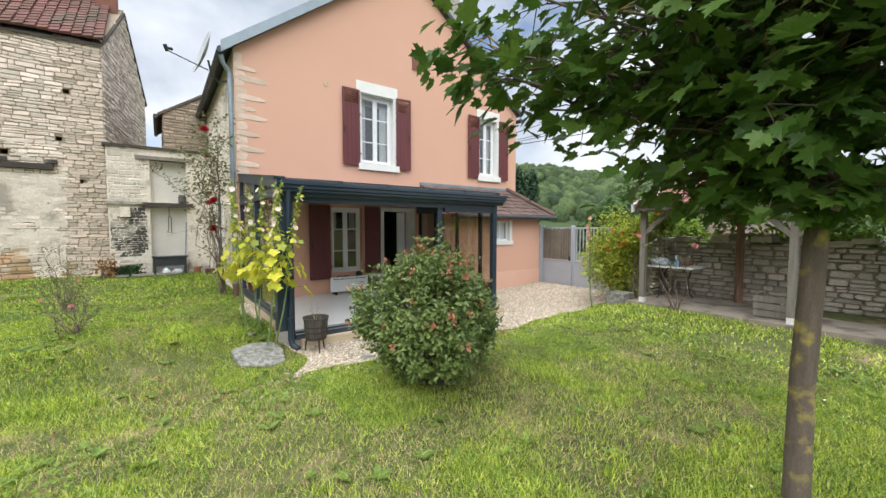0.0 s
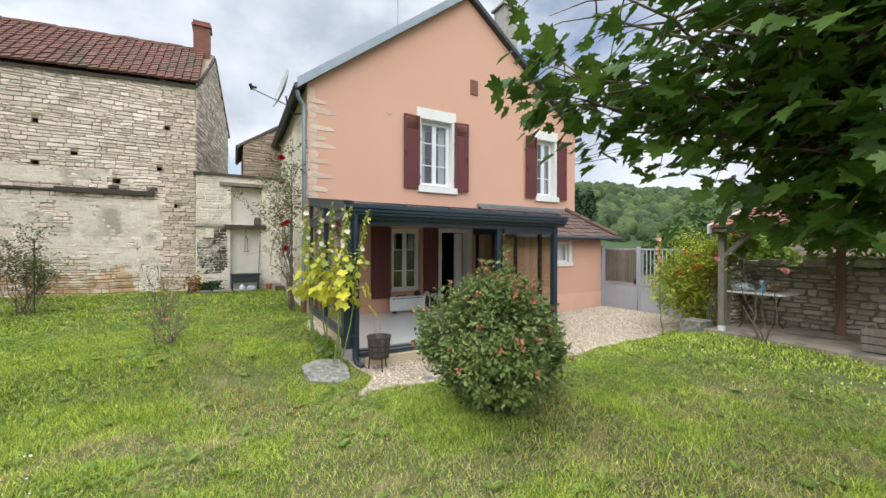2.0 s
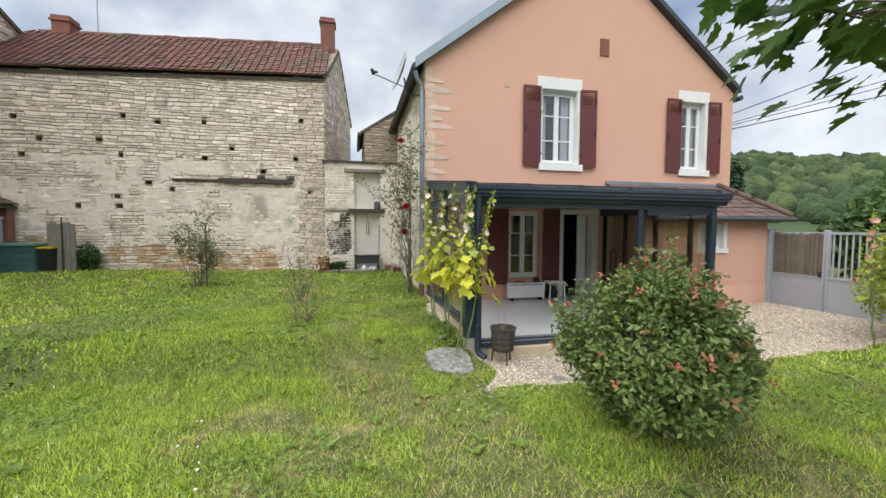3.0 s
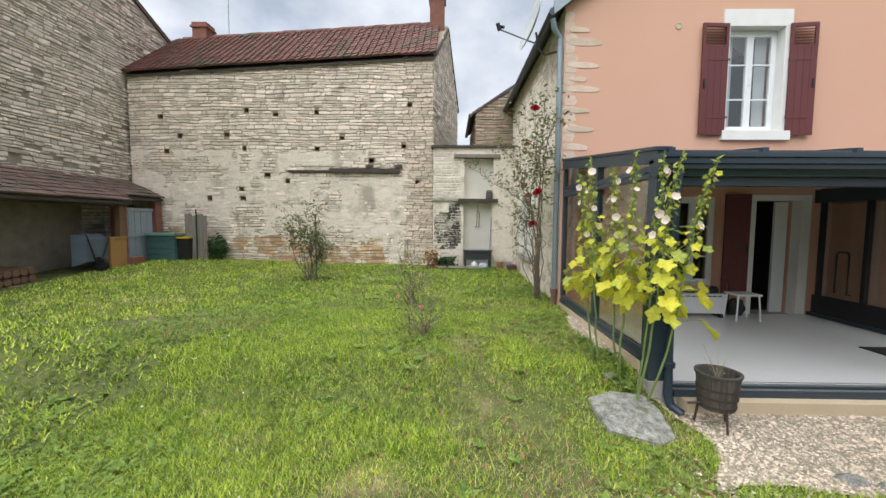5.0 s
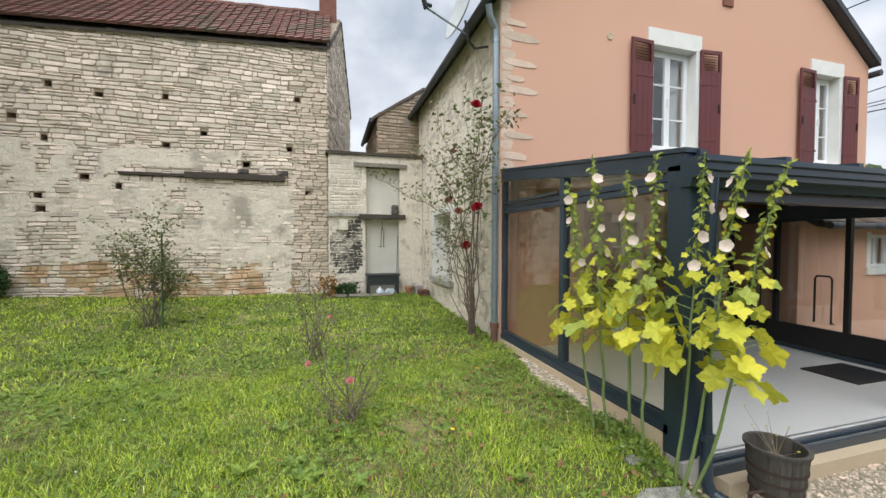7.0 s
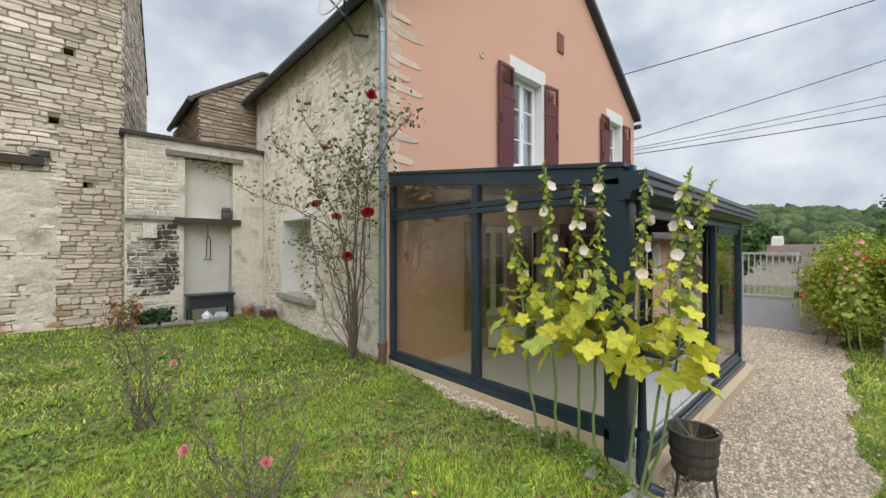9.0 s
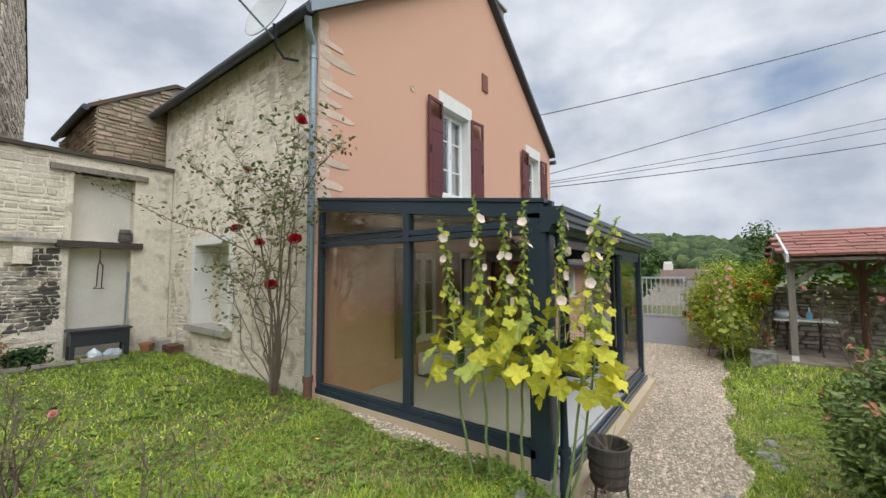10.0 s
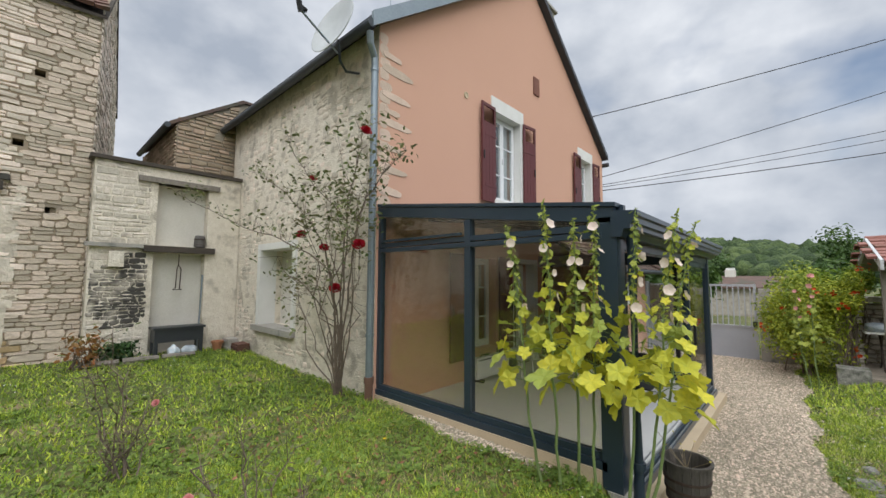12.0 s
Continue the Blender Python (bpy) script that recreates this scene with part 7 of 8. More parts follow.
# ---- leafy masses: hedge by the gate, ivy, shrubs beyond the walls ----
def leaf_mass(name, centre, size, count, leaf, mat, seed, label, category, template=OVAL, flowers=0, petal=None, trunk=0.0, ground=None, shell=0.55):
    rng = np.random.default_rng(seed)
    gz = on_ground(centre[0], centre[1]) if ground is None else ground
    t = thing(name, (centre[0], centre[1], gz), label, category)
    lumps = [(rng.normal(size=3), rng.uniform(0.45, 0.75)) for _ in range(max(9, count // 600))]
    cs = []
    for d, r in lumps:
        d = d / np.linalg.norm(d) * rng.uniform(0.25, 0.62)
        cs.append((d, r * 0.75))
    k = rng.integers(0, len(cs), count)
    dirs = rng.normal(size=(count, 3))
    dirs /= np.linalg.norm(dirs, axis=1, keepdims=True)
    rad = rng.uniform(shell, 1.05, count)
    c, r = np.array([x[0] for x in cs])[k], np.array([x[1] for x in cs])[k]
    p = (c + dirs * (r * rad)[:, None]) * np.array(size) + np.array(centre)
    keep = p[:, 2] > gz + 0.03
    p, dirs = p[keep], dirs[keep]
    nrm = dirs * 0.6 + rng.normal(size=p.shape) * 0.5 + np.array([0, 0, 0.45])
    if trunk:
        bm = bmesh.new()
        tube(bm, [(0, 0, -0.1), (0.03, 0, (centre[2] - gz) * 0.5), (0, 0.02, centre[2] - gz)], [trunk, trunk * 0.8, trunk * 0.4], 9)
        for q in range(7):
            branch(bm, (0, 0, (centre[2] - gz) * rng.uniform(0.5, 0.9)), tuple(np.array(cs[q % len(cs)][0]) * np.array(size) + np.array((0, 0, centre[2] - gz))), trunk * 0.4, trunk * 0.1, rng, 0.1, 4, 5)
        part("trunk", bm, BARK, t)
    else:
        bm = bmesh.new()
        for q in range(12):
            branch(bm, (rng.normal() * size[0] * 0.15, rng.normal() * size[1] * 0.15, 0), tuple(np.array(cs[q % len(cs)][0]) * np.array(size) * 0.9 + np.array((0, 0, centre[2] - gz))), 0.014, 0.004, rng, 0.1, 4, 4)
        tagged(part("stem_tangle", bm, ROSE_STEM, t), kind="stuff")
    spread("foliage", template, p, nrm, rng.uniform(leaf * 0.7, leaf * 1.25, len(p)), mat, rng, t)
    for q in range(flowers):
        j = rng.integers(0, len(p))
        d = p[j] - np.array(centre)
        d = d / np.linalg.norm(d)
        pos = p[j] + d * 0.06
        spread("flower_cluster", CUP, pos + rng.normal(size=(4, 3)) * 0.04, d + rng.normal(size=(4, 3)) * 0.4, [0.06, 0.07, 0.06, 0.05], petal, rng, t, "orange trumpet flowers")
    return t


leaf_mass("trumpet_vine_hedge", (7.45, -4.28, 1.22), (1.08, 0.98, 1.12), 13000, 0.075, HEDGE_LEAF, 3, "bright green trumpet vine hedge with orange flowers", "hedge", SLIM, 26, PETAL_ORANGE)
leaf_mass("trumpet_vine", (7.15, -4.82, 1.72), (0.62, 0.42, 0.42), 2600, 0.075, HEDGE_LEAF, 9, "arching trumpet vine sprays beside the shelter post", "vine", SLIM, 7, PETAL_ORANGE, ground=0.2)
leaf_mass("vine_tangle", (7.75, -5.0, 1.95), (0.5, 0.35, 0.42), 1300, 0.10, VINE_LEAF, 4, "vine tangle hanging into the shelter", "vine", SLIM, 4, PETAL_ORANGE, ground=0.15)
leaf_mass("ivy_bush", (-9.2, 4.95, 1.1), (0.45, 0.3, 0.65), 1500, 0.08, IVY, 5, "dark ivy bush against the barn wall", "ivy")
leaf_mass("weed_clump", (-2.1, 4.55, 0.62), (0.55, 0.28, 0.22), 900, 0.08, IVY, 6, "low dark weeds on the stone border", "weeds")
leaf_mass("shrub", (7.6, -9.3, 0.9), (0.6, 1.0, 0.7), 1500, 0.10, IVY, 7, "leafy shrub at the foot of the garden wall", "shrub")
for i, (x, y, z, sx, sy, sz) in enumerate(((9.6, -6.9, 1.5, 0.8, 2.2, 0.75), (9.9, -10.5, 1.9, 1.1, 2.6, 1.1), (10.4, -4.2, 1.4, 0.8, 1.3, 0.9), (9.8, -13.5, 2.2, 1.1, 2.2, 1.4))):
    leaf_mass("shrub", (x, y, z), (sx, sy, sz), 2200, 0.14, VINE_LEAF, 20 + i, "loose green shrub behind the stone wall", "shrub", ground=0.1)
# thin flowering shrub in the shelter's front
rose("mallow_shrub", (6.22, -5.98), [(6.20 + 0.16 * math.cos(k * 2.1), -5.98 + 0.40 * math.sin(k * 2.4), 1.35 + 0.13 * (k % 4)) for k in range(4)] + [(6.1, -5.4, 1.62)], 33, 3, [(6.08, -5.38, 1.66), (6.2, -6.3, 1.5)], "slender mallow shrub with pink flowers", PETAL_PINK, 0.013, 0.62, (0.05, 0.09), 2, 0.09, first_twig=5)
TREE_LEAF = leafy("orchard_leaf", (0.085, 0.15, 0.035), (0.05, 0.10, 0.025), through=0.3)
CYPRESS = leafy("cypress_leaf", (0.03, 0.07, 0.03), (0.02, 0.05, 0.022), through=0.1)
for i, (x, y, h, w, m) in enumerate(((16, 1.5, 3.0, 1.5, TREE_LEAF), (20, 0.0, 3.4, 1.7, TREE_LEAF), (26, 6.0, 5.0, 2.6, TREE_LEAF), (27, -5.0, 3.0, 1.8, TREE_LEAF), (46, -7.0, 6.4, 2.4, TREE_LEAF), (34, 1.0, 4.2, 2.4, TREE_LEAF), (40, 12.0, 6.5, 3.4, TREE_LEAF), (40, -14, 4.0, 3.0, TREE_LEAF), (50, -22.0, 5.0, 4.0, TREE_LEAF), (22, -19.0, 3.4, 2.6, TREE_LEAF), (33, 22, 9, 1.3, CYPRESS), (36, 23.5, 9.5, 1.3, CYPRESS))):
    leaf_mass("tree", (x, y, h * 0.58), (w, w, h * 0.5), 1700, 0.36, m, 50 + i, "leafy tree in the gardens beyond the gate" if m is TREE_LEAF else "dark slender cypress in the distance", "tree", OVAL, trunk=0.14, ground=-0.15)


# ---- low cottage far beyond the gate ----
cottage = thing("far_cottage", (27.0, -1.2, -0.3), "low stone cottage with a grey roof and white-capped chimney", "house")
part("wall", boxes((-2.2, 2.2, -2.6, 2.6, 0.0, 1.9)), STONE_DARK, cottage)
bm = bmesh.new()
prism(bm, [(-2.5, 1.85), (0.0, 2.5), (2.5, 1.85), (2.5, 1.75), (0, 2.38), (-2.5, 1.75)], "y", -2.9, 2.9)
part("roof", bm, TILE_BROWN, cottage, "weathered grey-brown roof")
stack = part("chimney", boxes((-0.28, 0.28, -0.1, 0.42, 2.2, 2.85)), WHITE_PLASTER, cottage, "pale rendered chimney")
part("cap", boxes((-0.24, 0.24, -0.06, 0.38, 2.85, 3.0)), WHITE_PAINT, stack, "white chimney cap")

# ---- wooded hills all round ----
def hills():
    rng = np.random.default_rng(2)
    az = np.linspace(0, 2 * math.pi, 181)

    def crest(a):
        d = np.degrees(a) % 360          # heading clockwise from +y
        near = np.interp(d, [0, 30, 49, 70, 81, 93, 110, 150, 200, 360], [30, 50, 55, 39, 28, 20, 17, 12, 10, 30])
        return near + 1.2 * np.sin(a * 9) + 0.8 * np.sin(a * 23)
    rs_ = np.array([130, 170, 220, 290, 380, 520])
    fr = np.array([-0.02, 0.12, 0.40, 0.78, 1.0, 1.02])
    V = np.array([(r * math.sin(a), r * math.cos(a), crest(a) * f - 0.4) for a in az for r, f in zip(rs_, fr)])
    n = len(rs_)
    i = (np.arange(len(az) - 1)[:, None] * n + np.arange(n - 1)[None]).ravel()
    HILL = material("wooded_hill_floor", (0.05, 0.085, 0.025), (0.035, 0.06, 0.02), rough=1, scale=0.02, fine=0.3, bump=0)
    h = thing("wooded_hills", (0, 0, -0.4), "low hills covered in green woodland", "hills", kind="structure")
    raw("hill_ground", V - np.array((0, 0, -0.4)), np.stack([i, i + n, i + n + 1, i + 1], 1), HILL, h, smooth=True)
    bm = bmesh.new()
    bmesh.ops.create_icosphere(bm, subdivisions=2, radius=1)
    tv = np.array([tuple(v.co) for v in bm.verts])
    tf = np.array([[v.index for v in f.verts] for f in bm.faces])
    bm.free()
    count = 3800
    a = np.concatenate([rng.uniform(radians(10), radians(150), 3400), rng.uniform(radians(150), radians(370), count - 3400)])
    f = rng.uniform(0.05, 1.0, count) ** 0.8
    r = np.interp(f, fr, rs_)
    s = rng.uniform(2.4, 5.2, count)
    c = np.stack([r * np.sin(a), r * np.cos(a), crest(a) * f - 0.4 + s * 0.35], 1)
    v = tv[None] * (1 + rng.normal(0, 0.13, (count, len(tv), 1))) * s[:, None, None] * np.array([1, 1, 1.15]) + c[:, None]
    ff = tf[None] + len(tv) * np.arange(count)[:, None, None]
    WOOD = material("woodland_crowns", (0.085, 0.125, 0.040), (0.030, 0.055, 0.020), rough=1, scale=0.35, fine=1.6, bump=1.0, mix=0.35, island=0.4, depth=2.0)
    tagged(raw("woodland", v.reshape(-1, 3) - np.array((0, 0, -0.4)), ff.reshape(-1, 3), WOOD, h, smooth=True), kind="stuff")


hills()

# ---- lawn, gravel and small ground cover ----
def in_gravel(x, y):
    """Gravel strip along the veranda, widening into the court by the gate."""
    edge = -4.32 - 0.09 * np.sin(x * 0.9 + 0.3) + 0.05 * np.sin(x * 2.7) + 0.04 * np.sin(x * 6.1) + 0.25 * smooth_step(5.5, 7.5, x)
    left = x > 0.02 + 0.25 * np.sin(y * 3.0)
    strip = left & (y > edge) & (y < -3.1) & (x < 8.45)
    court = (x > 4.6) & (x < 8.45) & (y > edge) & (y < -1.05)
    side = (x > -0.20 + 0.06 * np.sin(y * 5)) & (x < 0.05) & (y > -2.6) & (y < -0.6)
    return strip | court | side


def off_lawn(x, y):
    house_zone = (x > 0.0) & (x < 8.5) & (y > -3.14)
    sheltered = (x > 6.36) & (y < -5.02) & (y > -10.2)
    slab = (x > -0.56) & (x < 0.0) & (y > -3.66) & (y < -3.28)
    beyond = (x > 8.3) | (x < -12.1) | (y > np.where(x > -2.5, 4.95, 5.2))
    shed_zone = (x < -10.9) & (y < 5.3)
    return house_zone | sheltered | slab | beyond | shed_zone


def noise2(x, y, s, seed):
    """Smooth value noise on arrays."""
    rng = np.random.default_rng(seed)
    g = rng.random((97, 97))
    u, v = (x * s) % 96, (y * s) % 96
    i, j = u.astype(int), v.astype(int)
    fu, fv = u - i, v - j
    fu, fv = fu * fu * (3 - 2 * fu), fv * fv * (3 - 2 * fv)
    return (g[i, j] * (1 - fu) + g[i + 1, j] * fu) * (1 - fv) + (g[i, j + 1] * (1 - fu) + g[i + 1, j + 1] * fu) * fv


def dryness(x, y):
    d = 0.6 * noise2(x, y, 0.55, 4) + 0.4 * noise2(x, y, 1.7, 5)
    near = np.exp(-((y + 6.6) / 2.2) ** 2) * 0.16 * np.exp(-((x + 0.3) / 3.0) ** 2)
    return d + near - 0.07 * smooth_step(-3.8, -2.6, y)


def scatter(n, rng, x0, x1, y0, y1):
    return rng.uniform(x0, x1, n), rng.uniform(y0, y1, n)


def blades(name, x, y, length, width, lean, mat, rng, label):
    """Grass blades: two-step bent strips rooted in the ground."""
    n = len(x)
    z = ground_z(x, y)
    a = rng.uniform(0, 2 * math.pi, n)
    sx, sy = np.cos(a) * width * 0.5, np.sin(a) * width * 0.5
    b = rng.uniform(0, 2 * math.pi, n)
    lx, ly = np.cos(b) * lean * length, np.sin(b) * lean * length
    h = length * np.sqrt(np.maximum(0.08, 1 - lean ** 2))
    v = np.empty((n, 5, 3))
    v[:, 0] = np.stack([x - sx, y - sy, z - 0.005], 1)
    v[:, 1] = np.stack([x + sx, y + sy, z - 0.005], 1)
    v[:, 2] = np.stack([x + sx * 0.8 + lx * 0.35, y + sy * 0.8 + ly * 0.35, z + h * 0.6], 1)
    v[:, 3] = np.stack([x - sx * 0.8 + lx * 0.35, y - sy * 0.8 + ly * 0.35, z + h * 0.6], 1)
    v[:, 4] = np.stack([x + lx, y + ly, z + h], 1)
    f = np.array([(0, 1, 2), (0, 2, 3), (3, 2, 4)])[None] + 5 * np.arange(n)[:, None, None]
    return tagged(raw(name, v.reshape(-1, 3), f.reshape(-1, 3), mat, None), label, "grass", kind="stuff")


GRASS = leafy("lawn_blade", (0.47, 0.60, 0.075), (0.20, 0.32, 0.038), rough=0.5, through=0.2, island=0.7)
GRASS_DRY = leafy("dry_blade", (0.60, 0.48, 0.27), (0.36, 0.28, 0.14), rough=0.8, through=0.25, island=0.45)
CLOVER = leafy("clover_leaf", (0.25, 0.36, 0.065), (0.11, 0.18, 0.035), rough=0.6, through=0.3, island=0.3)


GRASS_PALE = leafy("pale_lawn_blade", (0.62, 0.66, 0.24), (0.40, 0.49, 0.12), rough=0.55, through=0.3, island=0.6)


def thatch(name, x, y, length, width, lean, mat, rng, label):
    """Short blades of one triangle each, lying over one another."""
    n = len(x)
    z = ground_z(x, y)
    a, b = rng.uniform(0, 2 * math.pi, n), rng.uniform(0, 2 * math.pi, n)
    sx, sy = np.cos(a) * width * 0.5, np.sin(a) * width * 0.5
    v = np.empty((n, 3, 3))
    v[:, 0] = np.stack([x - sx, y - sy, z - 0.004], 1)
    v[:, 1] = np.stack([x + sx, y + sy, z - 0.004], 1)
    v[:, 2] = np.stack([x + np.cos(b) * lean * length, y + np.sin(b) * lean * length, z + length * np.sqrt(np.maximum(0.05, 1 - lean ** 2))], 1)
    return tagged(raw(name, v.reshape(-1, 3), np.arange(3 * n).reshape(n, 3), mat, None), label, "grass", kind="stuff")


def lawn():
    rng = np.random.default_rng(1)
    near_zone, far_zone = (-5.0, 4.5, -9.6, -0.5), (-12, 9, -12, 5.2)

    def pick(n, zone, far, thin):
        x, y = scatter(n, rng, *zone)
        ok = ~(off_lawn(x, y) | in_gravel(x, y))
        if far:
            ok &= ~((x > -5.0) & (x < 4.5) & (y > -9.6) & (y < -0.5))
        ok &= rng.random(n) > np.clip((dryness(x, y) - 0.56) * 7, 0, thin)
        ok &= rng.random(n) > 0.16 * smooth_step(-5.0, -3.4, y) * (x < 0.4)
        return x[ok], y[ok]
    # a dense low layer
    for far, n, wd, mat in ((0, 560000, (0.005, 0.011), GRASS), (0, 190000, (0.005, 0.010), GRASS_PALE), (1, 300000, (0.015, 0.029), GRASS), (1, 80000, (0.012, 0.024), GRASS_PALE)):
        x, y = pick(n, far_zone if far else near_zone, far, 0.78)
        if mat is GRASS_PALE:
            ok = rng.random(len(x)) < 1 - 0.7 * smooth_step(-4.8, -3.4, y)
            x, y = x[ok], y[ok]
        c = noise2(x, y, 3.1, 8) * 0.6 + noise2(x, y, 0.8, 9) * 0.4
        L = rng.uniform(0.03, 0.075, len(x)) * (0.30 + 1.45 * c)
        thatch("lawn_grass", x, y, L, rng.uniform(*wd, len(x)), rng.uniform(0.3, 0.95, len(x)), mat, rng, "short uneven green lawn grass")
    # longer blades in clumps
    for far, n, mat in ((0, 80000, GRASS), (0, 22000, GRASS_PALE), (1, 30000, GRASS)):
        x, y = pick(n, far_zone if far else near_zone, far, 0.93)
        c = noise2(x, y, 2.2, 8)
        ok = rng.random(len(x)) < np.clip((c - 0.25) * 1.8, 0.05, 1)
        x, y, c = x[ok], y[ok], c[ok]
        L = rng.uniform(0.035, 0.09, len(x)) * (0.6 + 0.8 * c)
        blades("lawn_grass", x, y, L, rng.uniform(0.003, 0.0065, len(x)) * (1.8 if far else 1), rng.uniform(0.25, 0.9, len(x)), mat, rng, "longer green lawn grass in clumps")
    x, y = scatter(260000, rng, -6, 5, -10, 2)
    d = dryness(x, y)
    ok = ~(off_lawn(x, y) | in_gravel(x, y)) & (rng.random(len(x)) < np.clip((d - 0.47) * 5, 0.07, 0.95))
    x, y = x[ok], y[ok]
    thatch("dry_grass", x, y, rng.uniform(0.03, 0.085, len(x)), rng.uniform(0.004, 0.008, len(x)), rng.uniform(0.6, 0.98, len(x)), GRASS_DRY, rng, "dry straw-coloured grass in patches")
    # coarse tufts
    cx, cy = scatter(240, rng, -7, 6, -9.5, 4)
    ok = ~(off_lawn(cx, cy) | in_gravel(cx, cy))
    cx, cy = cx[ok], cy[ok]
    x = np.repeat(cx, 55) + rng.normal(0, 0.04, len(cx) * 55)
    y = np.repeat(cy, 55) + rng.normal(0, 0.04, len(cx) * 55)
    blades("grass_tufts", x, y, rng.uniform(0.06, 0.17, len(x)), rng.uniform(0.003, 0.006, len(x)), rng.uniform(0.3, 0.9, len(x)), GRASS, rng, "longer coarse grass tufts in the lawn")
    # clover and small broad leaves
    x, y = scatter(220000, rng, -6, 5, -9.6, 4.5)
    m = noise2(x, y, 0.9, 12)
    ok = ~(off_lawn(x, y) | in_gravel(x, y)) & (rng.random(len(x)) < np.clip((m - 0.46) * 2.2, 0.03, 0.65) + 0.12 * smooth_step(-4.0, -2.8, y))
    x, y = x[ok], y[ok]
    tri = np.array([(0, 0, 0), (0.46, 0.45, 0.06), (0, 0.85, 0.0), (-0.46, 0.45, 0.06)])
    tv = np.concatenate([np.stack([tri[:, 0] * math.cos(a) - tri[:, 1] * math.sin(a), tri[:, 0] * math.sin(a) + tri[:, 1] * math.cos(a), tri[:, 2]], 1) for a in (0, 2.1, 4.2)])
    tf = np.concatenate([np.array([(0, 1, 2), (0, 2, 3)]) + 4 * k for k in range(3)])
    n = len(x)
    P = np.stack([x, y, ground_z(x, y) + rng.uniform(0.015, 0.06, n)], 1)
    ob = spread("clover", (tv, tf), P, np.stack([rng.normal(0, 0.3, n), rng.normal(0, 0.3, n), np.ones(n)], 1), rng.uniform(0.012, 0.030, n), CLOVER, rng)
    tagged(ob, "low clover and small broad-leaved weeds", "clover")
    # plantain rosettes
    cx, cy = scatter(420, rng, -6, 5, -9.6, 3)
    ok = ~(off_lawn(cx, cy) | in_gravel(cx, cy))
    cx, cy = np.repeat(cx[ok], 9), np.repeat(cy[ok], 9)
    n = len(cx)
    a = rng.uniform(0, 2 * math.pi, n)
    U = np.stack([np.cos(a), np.sin(a), rng.uniform(0.15, 0.9, n)], 1)
    N = np.stack([-np.cos(a) * 0.5, -np.sin(a) * 0.5, np.ones(n)], 1)
    ob = spread("plantain_weeds", OVAL, np.stack([cx, cy, ground_z(cx, cy) + 0.005], 1), N, rng.uniform(0.05, 0.12, n), CLOVER, rng, ups=U)
    tagged(ob, "broad-leaved weed rosettes in the lawn", "weeds")
    # daisies and a few dandelions
    x, y = scatter(900, rng, -7, 7, -9.5, 4)
    ok = ~(off_lawn(x, y) | in_gravel(x, y)) & (noise2(x, y, 0.7, 14) > 0.5)
    x, y = x[ok], y[ok]
    n = len(x)
    P = np.stack([x, y, ground_z(x, y) + rng.uniform(0.04, 0.08, n)], 1)
    ob = spread("lawn_daisies", CUP, P, np.stack([rng.normal(0, 0.3, n), rng.normal(0, 0.3, n), np.ones(n)], 1), rng.uniform(0.012, 0.022, n), WHITE_PAINT, rng)
    tagged(ob, "tiny white clover and daisy heads", "flowers")
    YEL = material("dandelion_yellow", (0.75, 0.52, 0.02), rough=0.7, bump=0)
    for k, (dx, dy) in enumerate(((-1.55, -2.55), (-0.85, -1.3))):
        ob = spread("dandelion", CUP, [(dx, dy, on_ground(dx, dy) + 0.09)], [(0, 0, 1)], [0.035], YEL, rng)
        ob["kind"] = ""
        tagged(ob, "small yellow dandelion flower in the grass", "dandelion", "dandelions")


def leaf_litter():
    """Fallen leaves lying in the grass beside the veranda."""
    rng = np.random.default_rng(31)
    x, y = scatter(1500, rng, -4.5, 0.0, -4.6, 0.5)
    ok = ~(off_lawn(x, y) | in_gravel(x, y)) & (rng.random(1500) < np.exp(-((x + 0.9) / 1.5) ** 2))
    x, y = x[ok], y[ok]
    n = len(x)
    DEAD = leafy("fallen_leaf", (0.30, 0.17, 0.08), (0.17, 0.09, 0.045), rough=0.8, through=0.15, island=0.4)
    ob = spread("fallen_leaves", OVAL, np.stack([x, y, ground_z(x, y) + rng.uniform(0.02, 0.05, n)], 1), np.stack([rng.normal(0, 0.4, n), rng.normal(0, 0.4, n), np.ones(n)], 1), rng.uniform(0.03, 0.065, n), DEAD, rng)
    tagged(ob, "brown fallen leaves lying in the grass", "leaf litter")


leaf_litter()
BRONZE = leafy("bronze_leaf", (0.46, 0.17, 0.06), (0.24, 0.16, 0.05), rough=0.5, through=0.3, island=0.35)
leaf_mass("bronze_shrub", (-2.55, 4.35, on_ground(-2.55, 4.35) + 0.30), (0.50, 0.42, 0.42), 150, 0.10, BRONZE, 93, "small shrub with bronze-orange young leaves", "shrub", shell=0.15)
lawn()
leaf_mass("weed_clump", (-0.26, -2.75, on_ground(-0.26, -2.75) + 0.03), (0.26, 0.55, 0.10), 900, 0.036, CLOVER, 91, "low green weeds round the hollyhock stems", "weeds")
leaf_mass("weed_clump", (-0.20, -3.10, on_ground(-0.20, -3.10) + 0.05), (0.24, 0.24, 0.16), 600, 0.036, CLOVER, 92, "low green weeds round the hollyhock stems", "weeds")


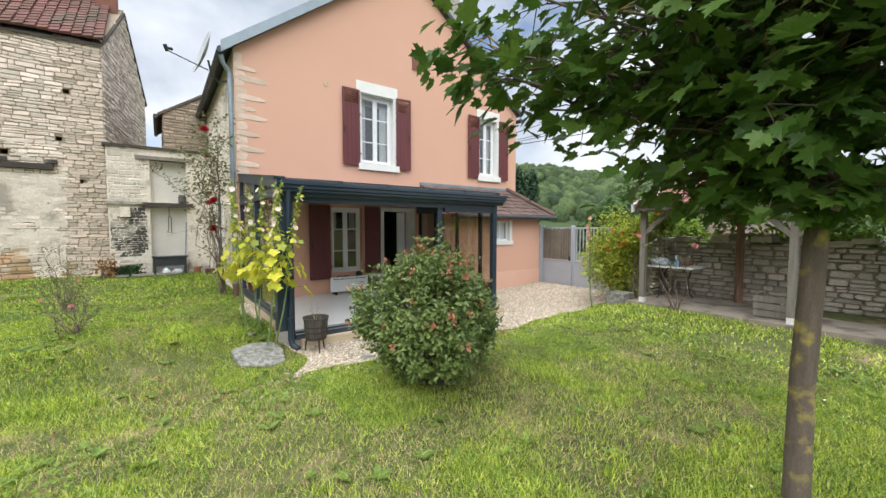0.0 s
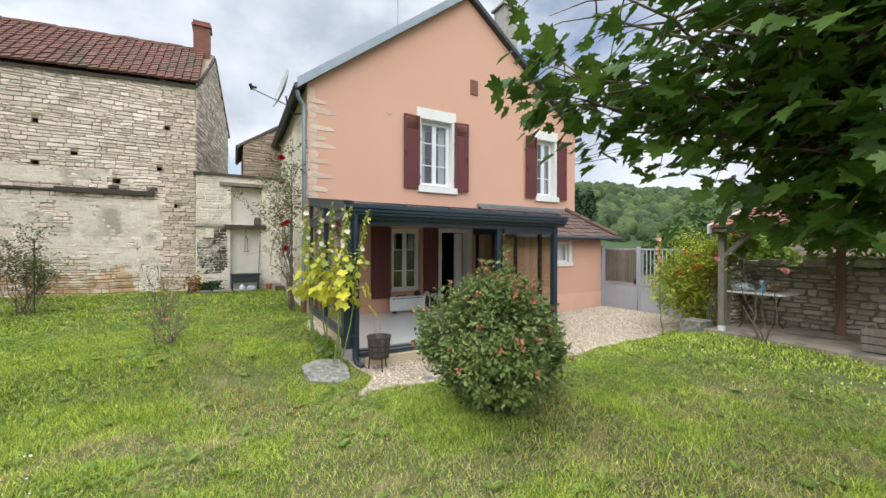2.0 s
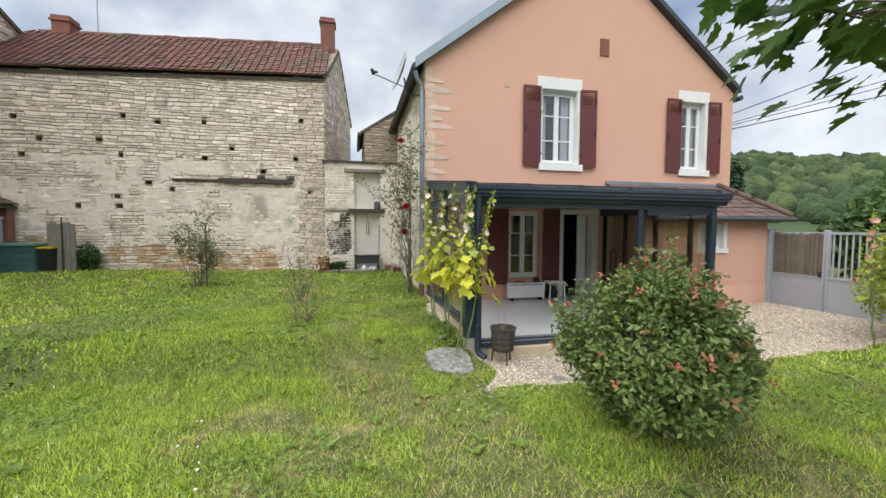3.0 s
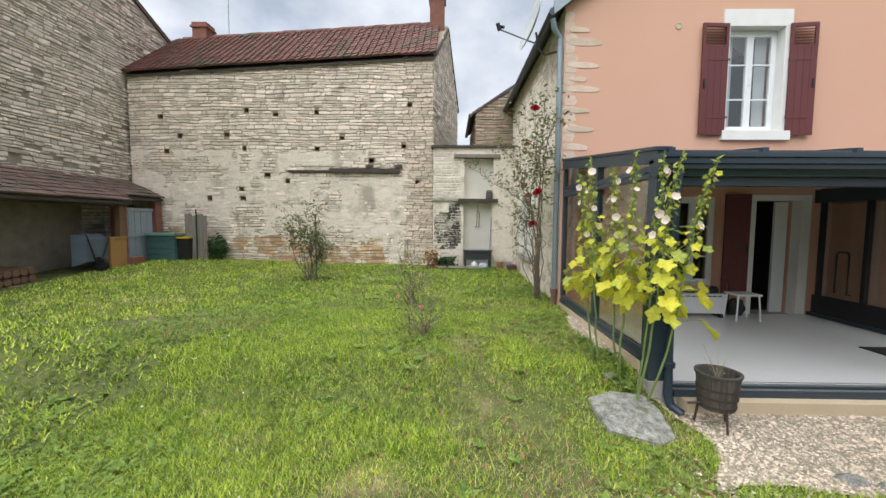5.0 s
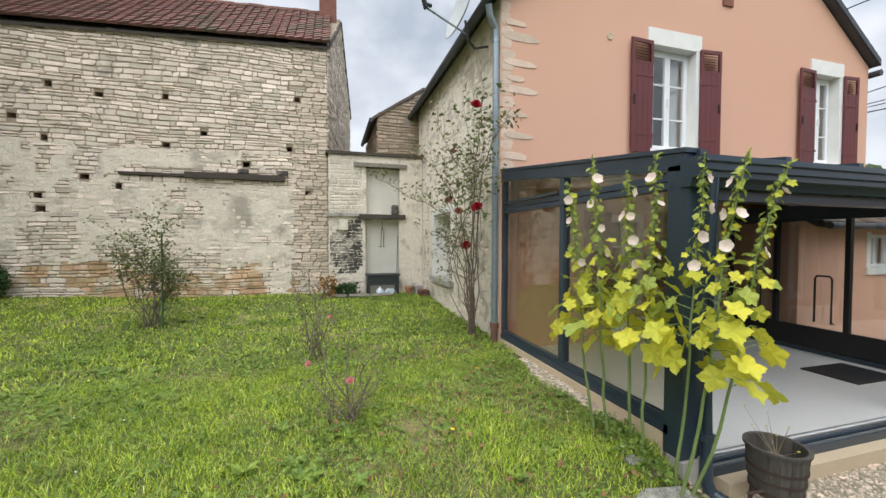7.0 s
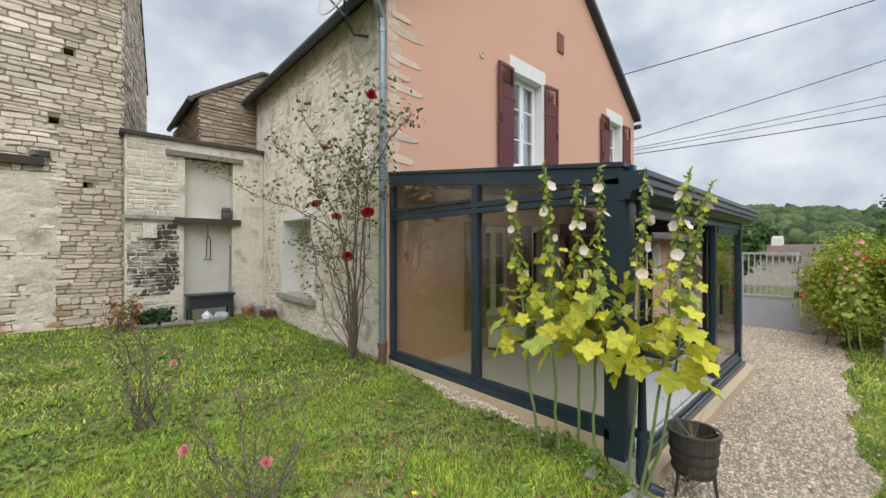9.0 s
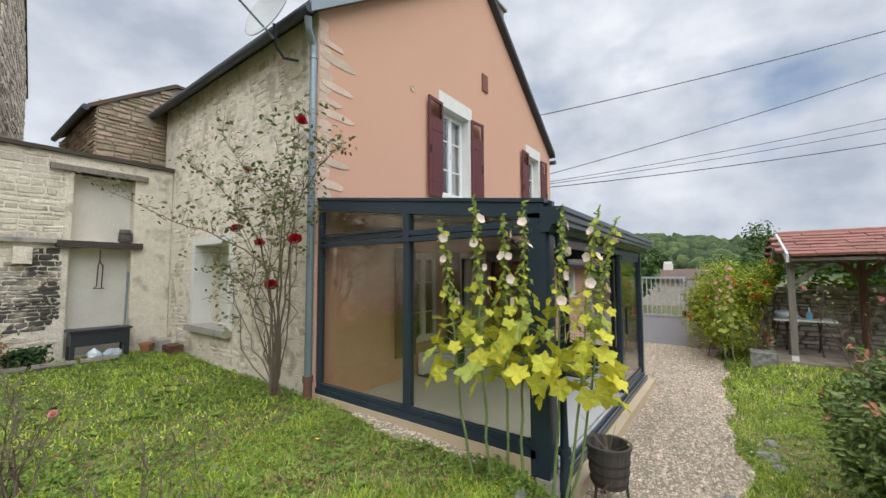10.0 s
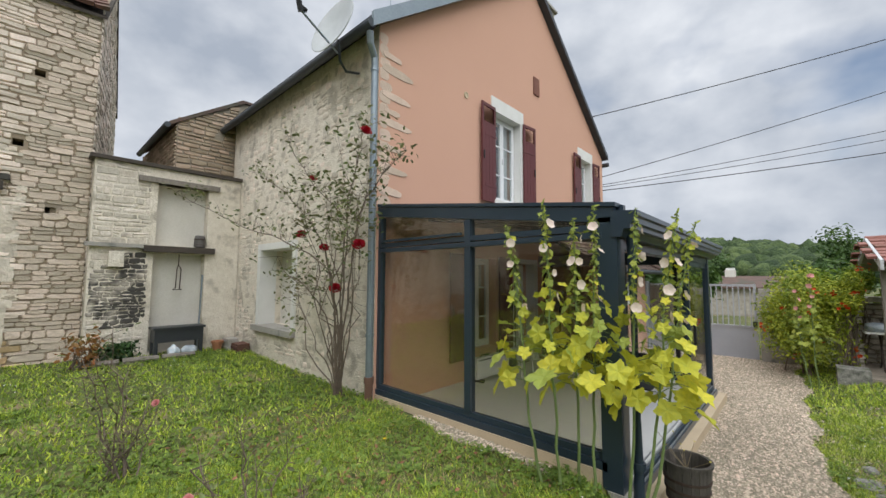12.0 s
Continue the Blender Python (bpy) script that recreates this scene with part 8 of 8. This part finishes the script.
def gravel():
    rng = np.random.default_rng(6)
    oct_v = np.array([(1, 0, -0.2), (-1, 0, -0.2), (0, 1, -0.2), (0, -1, -0.2), (0, 0, 0.75)], float)
    oct_f = np.array([(0, 2, 4), (2, 1, 4), (1, 3, 4), (3, 0, 4)])
    x, y = scatter(130000, rng, -0.5, 8.5, -5.2, -0.9)
    near = (x < 4.5)
    ok = in_gravel(x, y) & ((rng.random(len(x)) < 0.95) | near)
    x, y = x[ok], y[ok]
    # a few stones strewn into the grass edge
    ex, ey = scatter(4000, rng, -0.7, 5, -5.0, -3.2)
    eo = ~off_lawn(ex, ey) & (rng.random(4000) < np.exp(-np.abs(ey + 4.4) * 2.5))
    x, y = np.concatenate([x, ex[eo]]), np.concatenate([y, ey[eo]])
    n = len(x)
    s = rng.uniform(0.006, 0.018, n) * (1 + 0.6 * (rng.random(n) < 0.08))
    rot = rng.uniform(0, 2 * math.pi, n)
    v = oct_v[None] * (1 + rng.uniform(-0.3, 0.3, (n, 5, 1))) * np.stack([s, s * rng.uniform(0.5, 0.95, n), s * rng.uniform(0.5, 0.8, n)], 1)[:, None]
    c, q = np.cos(rot)[:, None], np.sin(rot)[:, None]
    v = np.stack([v[..., 0] * c - v[..., 1] * q, v[..., 0] * q + v[..., 1] * c, v[..., 2]], 2)
    v += np.stack([x, y, ground_z(x, y) + s * 0.25 + 0.012], 1)[:, None]
    f = oct_f[None] + 5 * np.arange(n)[:, None, None]
    PEB = material("pale_gravel", (0.68, 0.585, 0.455), (0.33, 0.27, 0.195), rough=0.95, scale=20, fine=90, bump=0.3, island=0.55)
    tagged(raw("gravel", v.reshape(-1, 3), f.reshape(-1, 3), PEB), "pale beige gravel along the veranda", "gravel", kind="stuff")
    g = 0.06
    xs, ys = np.arange(-0.5, 8.5, g), np.arange(-5.2, -0.9, g)
    gx, gy = np.meshgrid(xs, ys)
    keep = in_gravel(gx.ravel() + g / 2, gy.ravel() + g / 2)
    gx, gy = gx.ravel()[keep], gy.ravel()[keep]
    m = len(gx)
    V = np.stack([np.stack([gx + a, gy + b, ground_z(gx + a, gy + b) + 0.010], 1) for a, b in ((0, 0), (g, 0), (g, g), (0, g))], 1)
    tagged(raw("gravel_bed", V.reshape(-1, 3), np.arange(4 * m).reshape(m, 4), GRAVEL_BASE), "fine beige grit under the gravel", "gravel bed", kind="structure")


gravel()

# ---- single stones of the walls that the walk passes nearest ----
stone_parts("stone", near, random.Random(41), STONE_PART, front_m, barn)
pr = random.Random(42)
kinds = []
for k in range(10):
    me = bpy.data.meshes.new("stone")
    vs = stone_verts((0, 0, 1, 1), pr, 1.0, 0.12, cham=0.05, jit=0.09)
    me.from_pydata(vs, [], [tuple(f) for f in STONE_FACES])
    me.flip_normals()
    me.materials.append(STONE_DARK_PART)
    kinds.append(me)
for u, z, w, h in DRY_NEAR:
    ob = new("stone", pr.choice(kinds))
    ob.parent = dry
    ob.matrix_world = wall_m @ Matrix.Translation((u, 0, z)) @ Matrix.Diagonal((w, 0.07 + pr.uniform(-0.04, 0.04), h, 1))
for t, tips in spread_later:
    spread("tiny_blossom", CUP, tips, [(0, 0, 1)] * len(tips), [0.02] * len(tips), material("tiny_yellow", (0.65, 0.55, 0.08), bump=0), np.random.default_rng(3), t, "tiny yellow flowers")
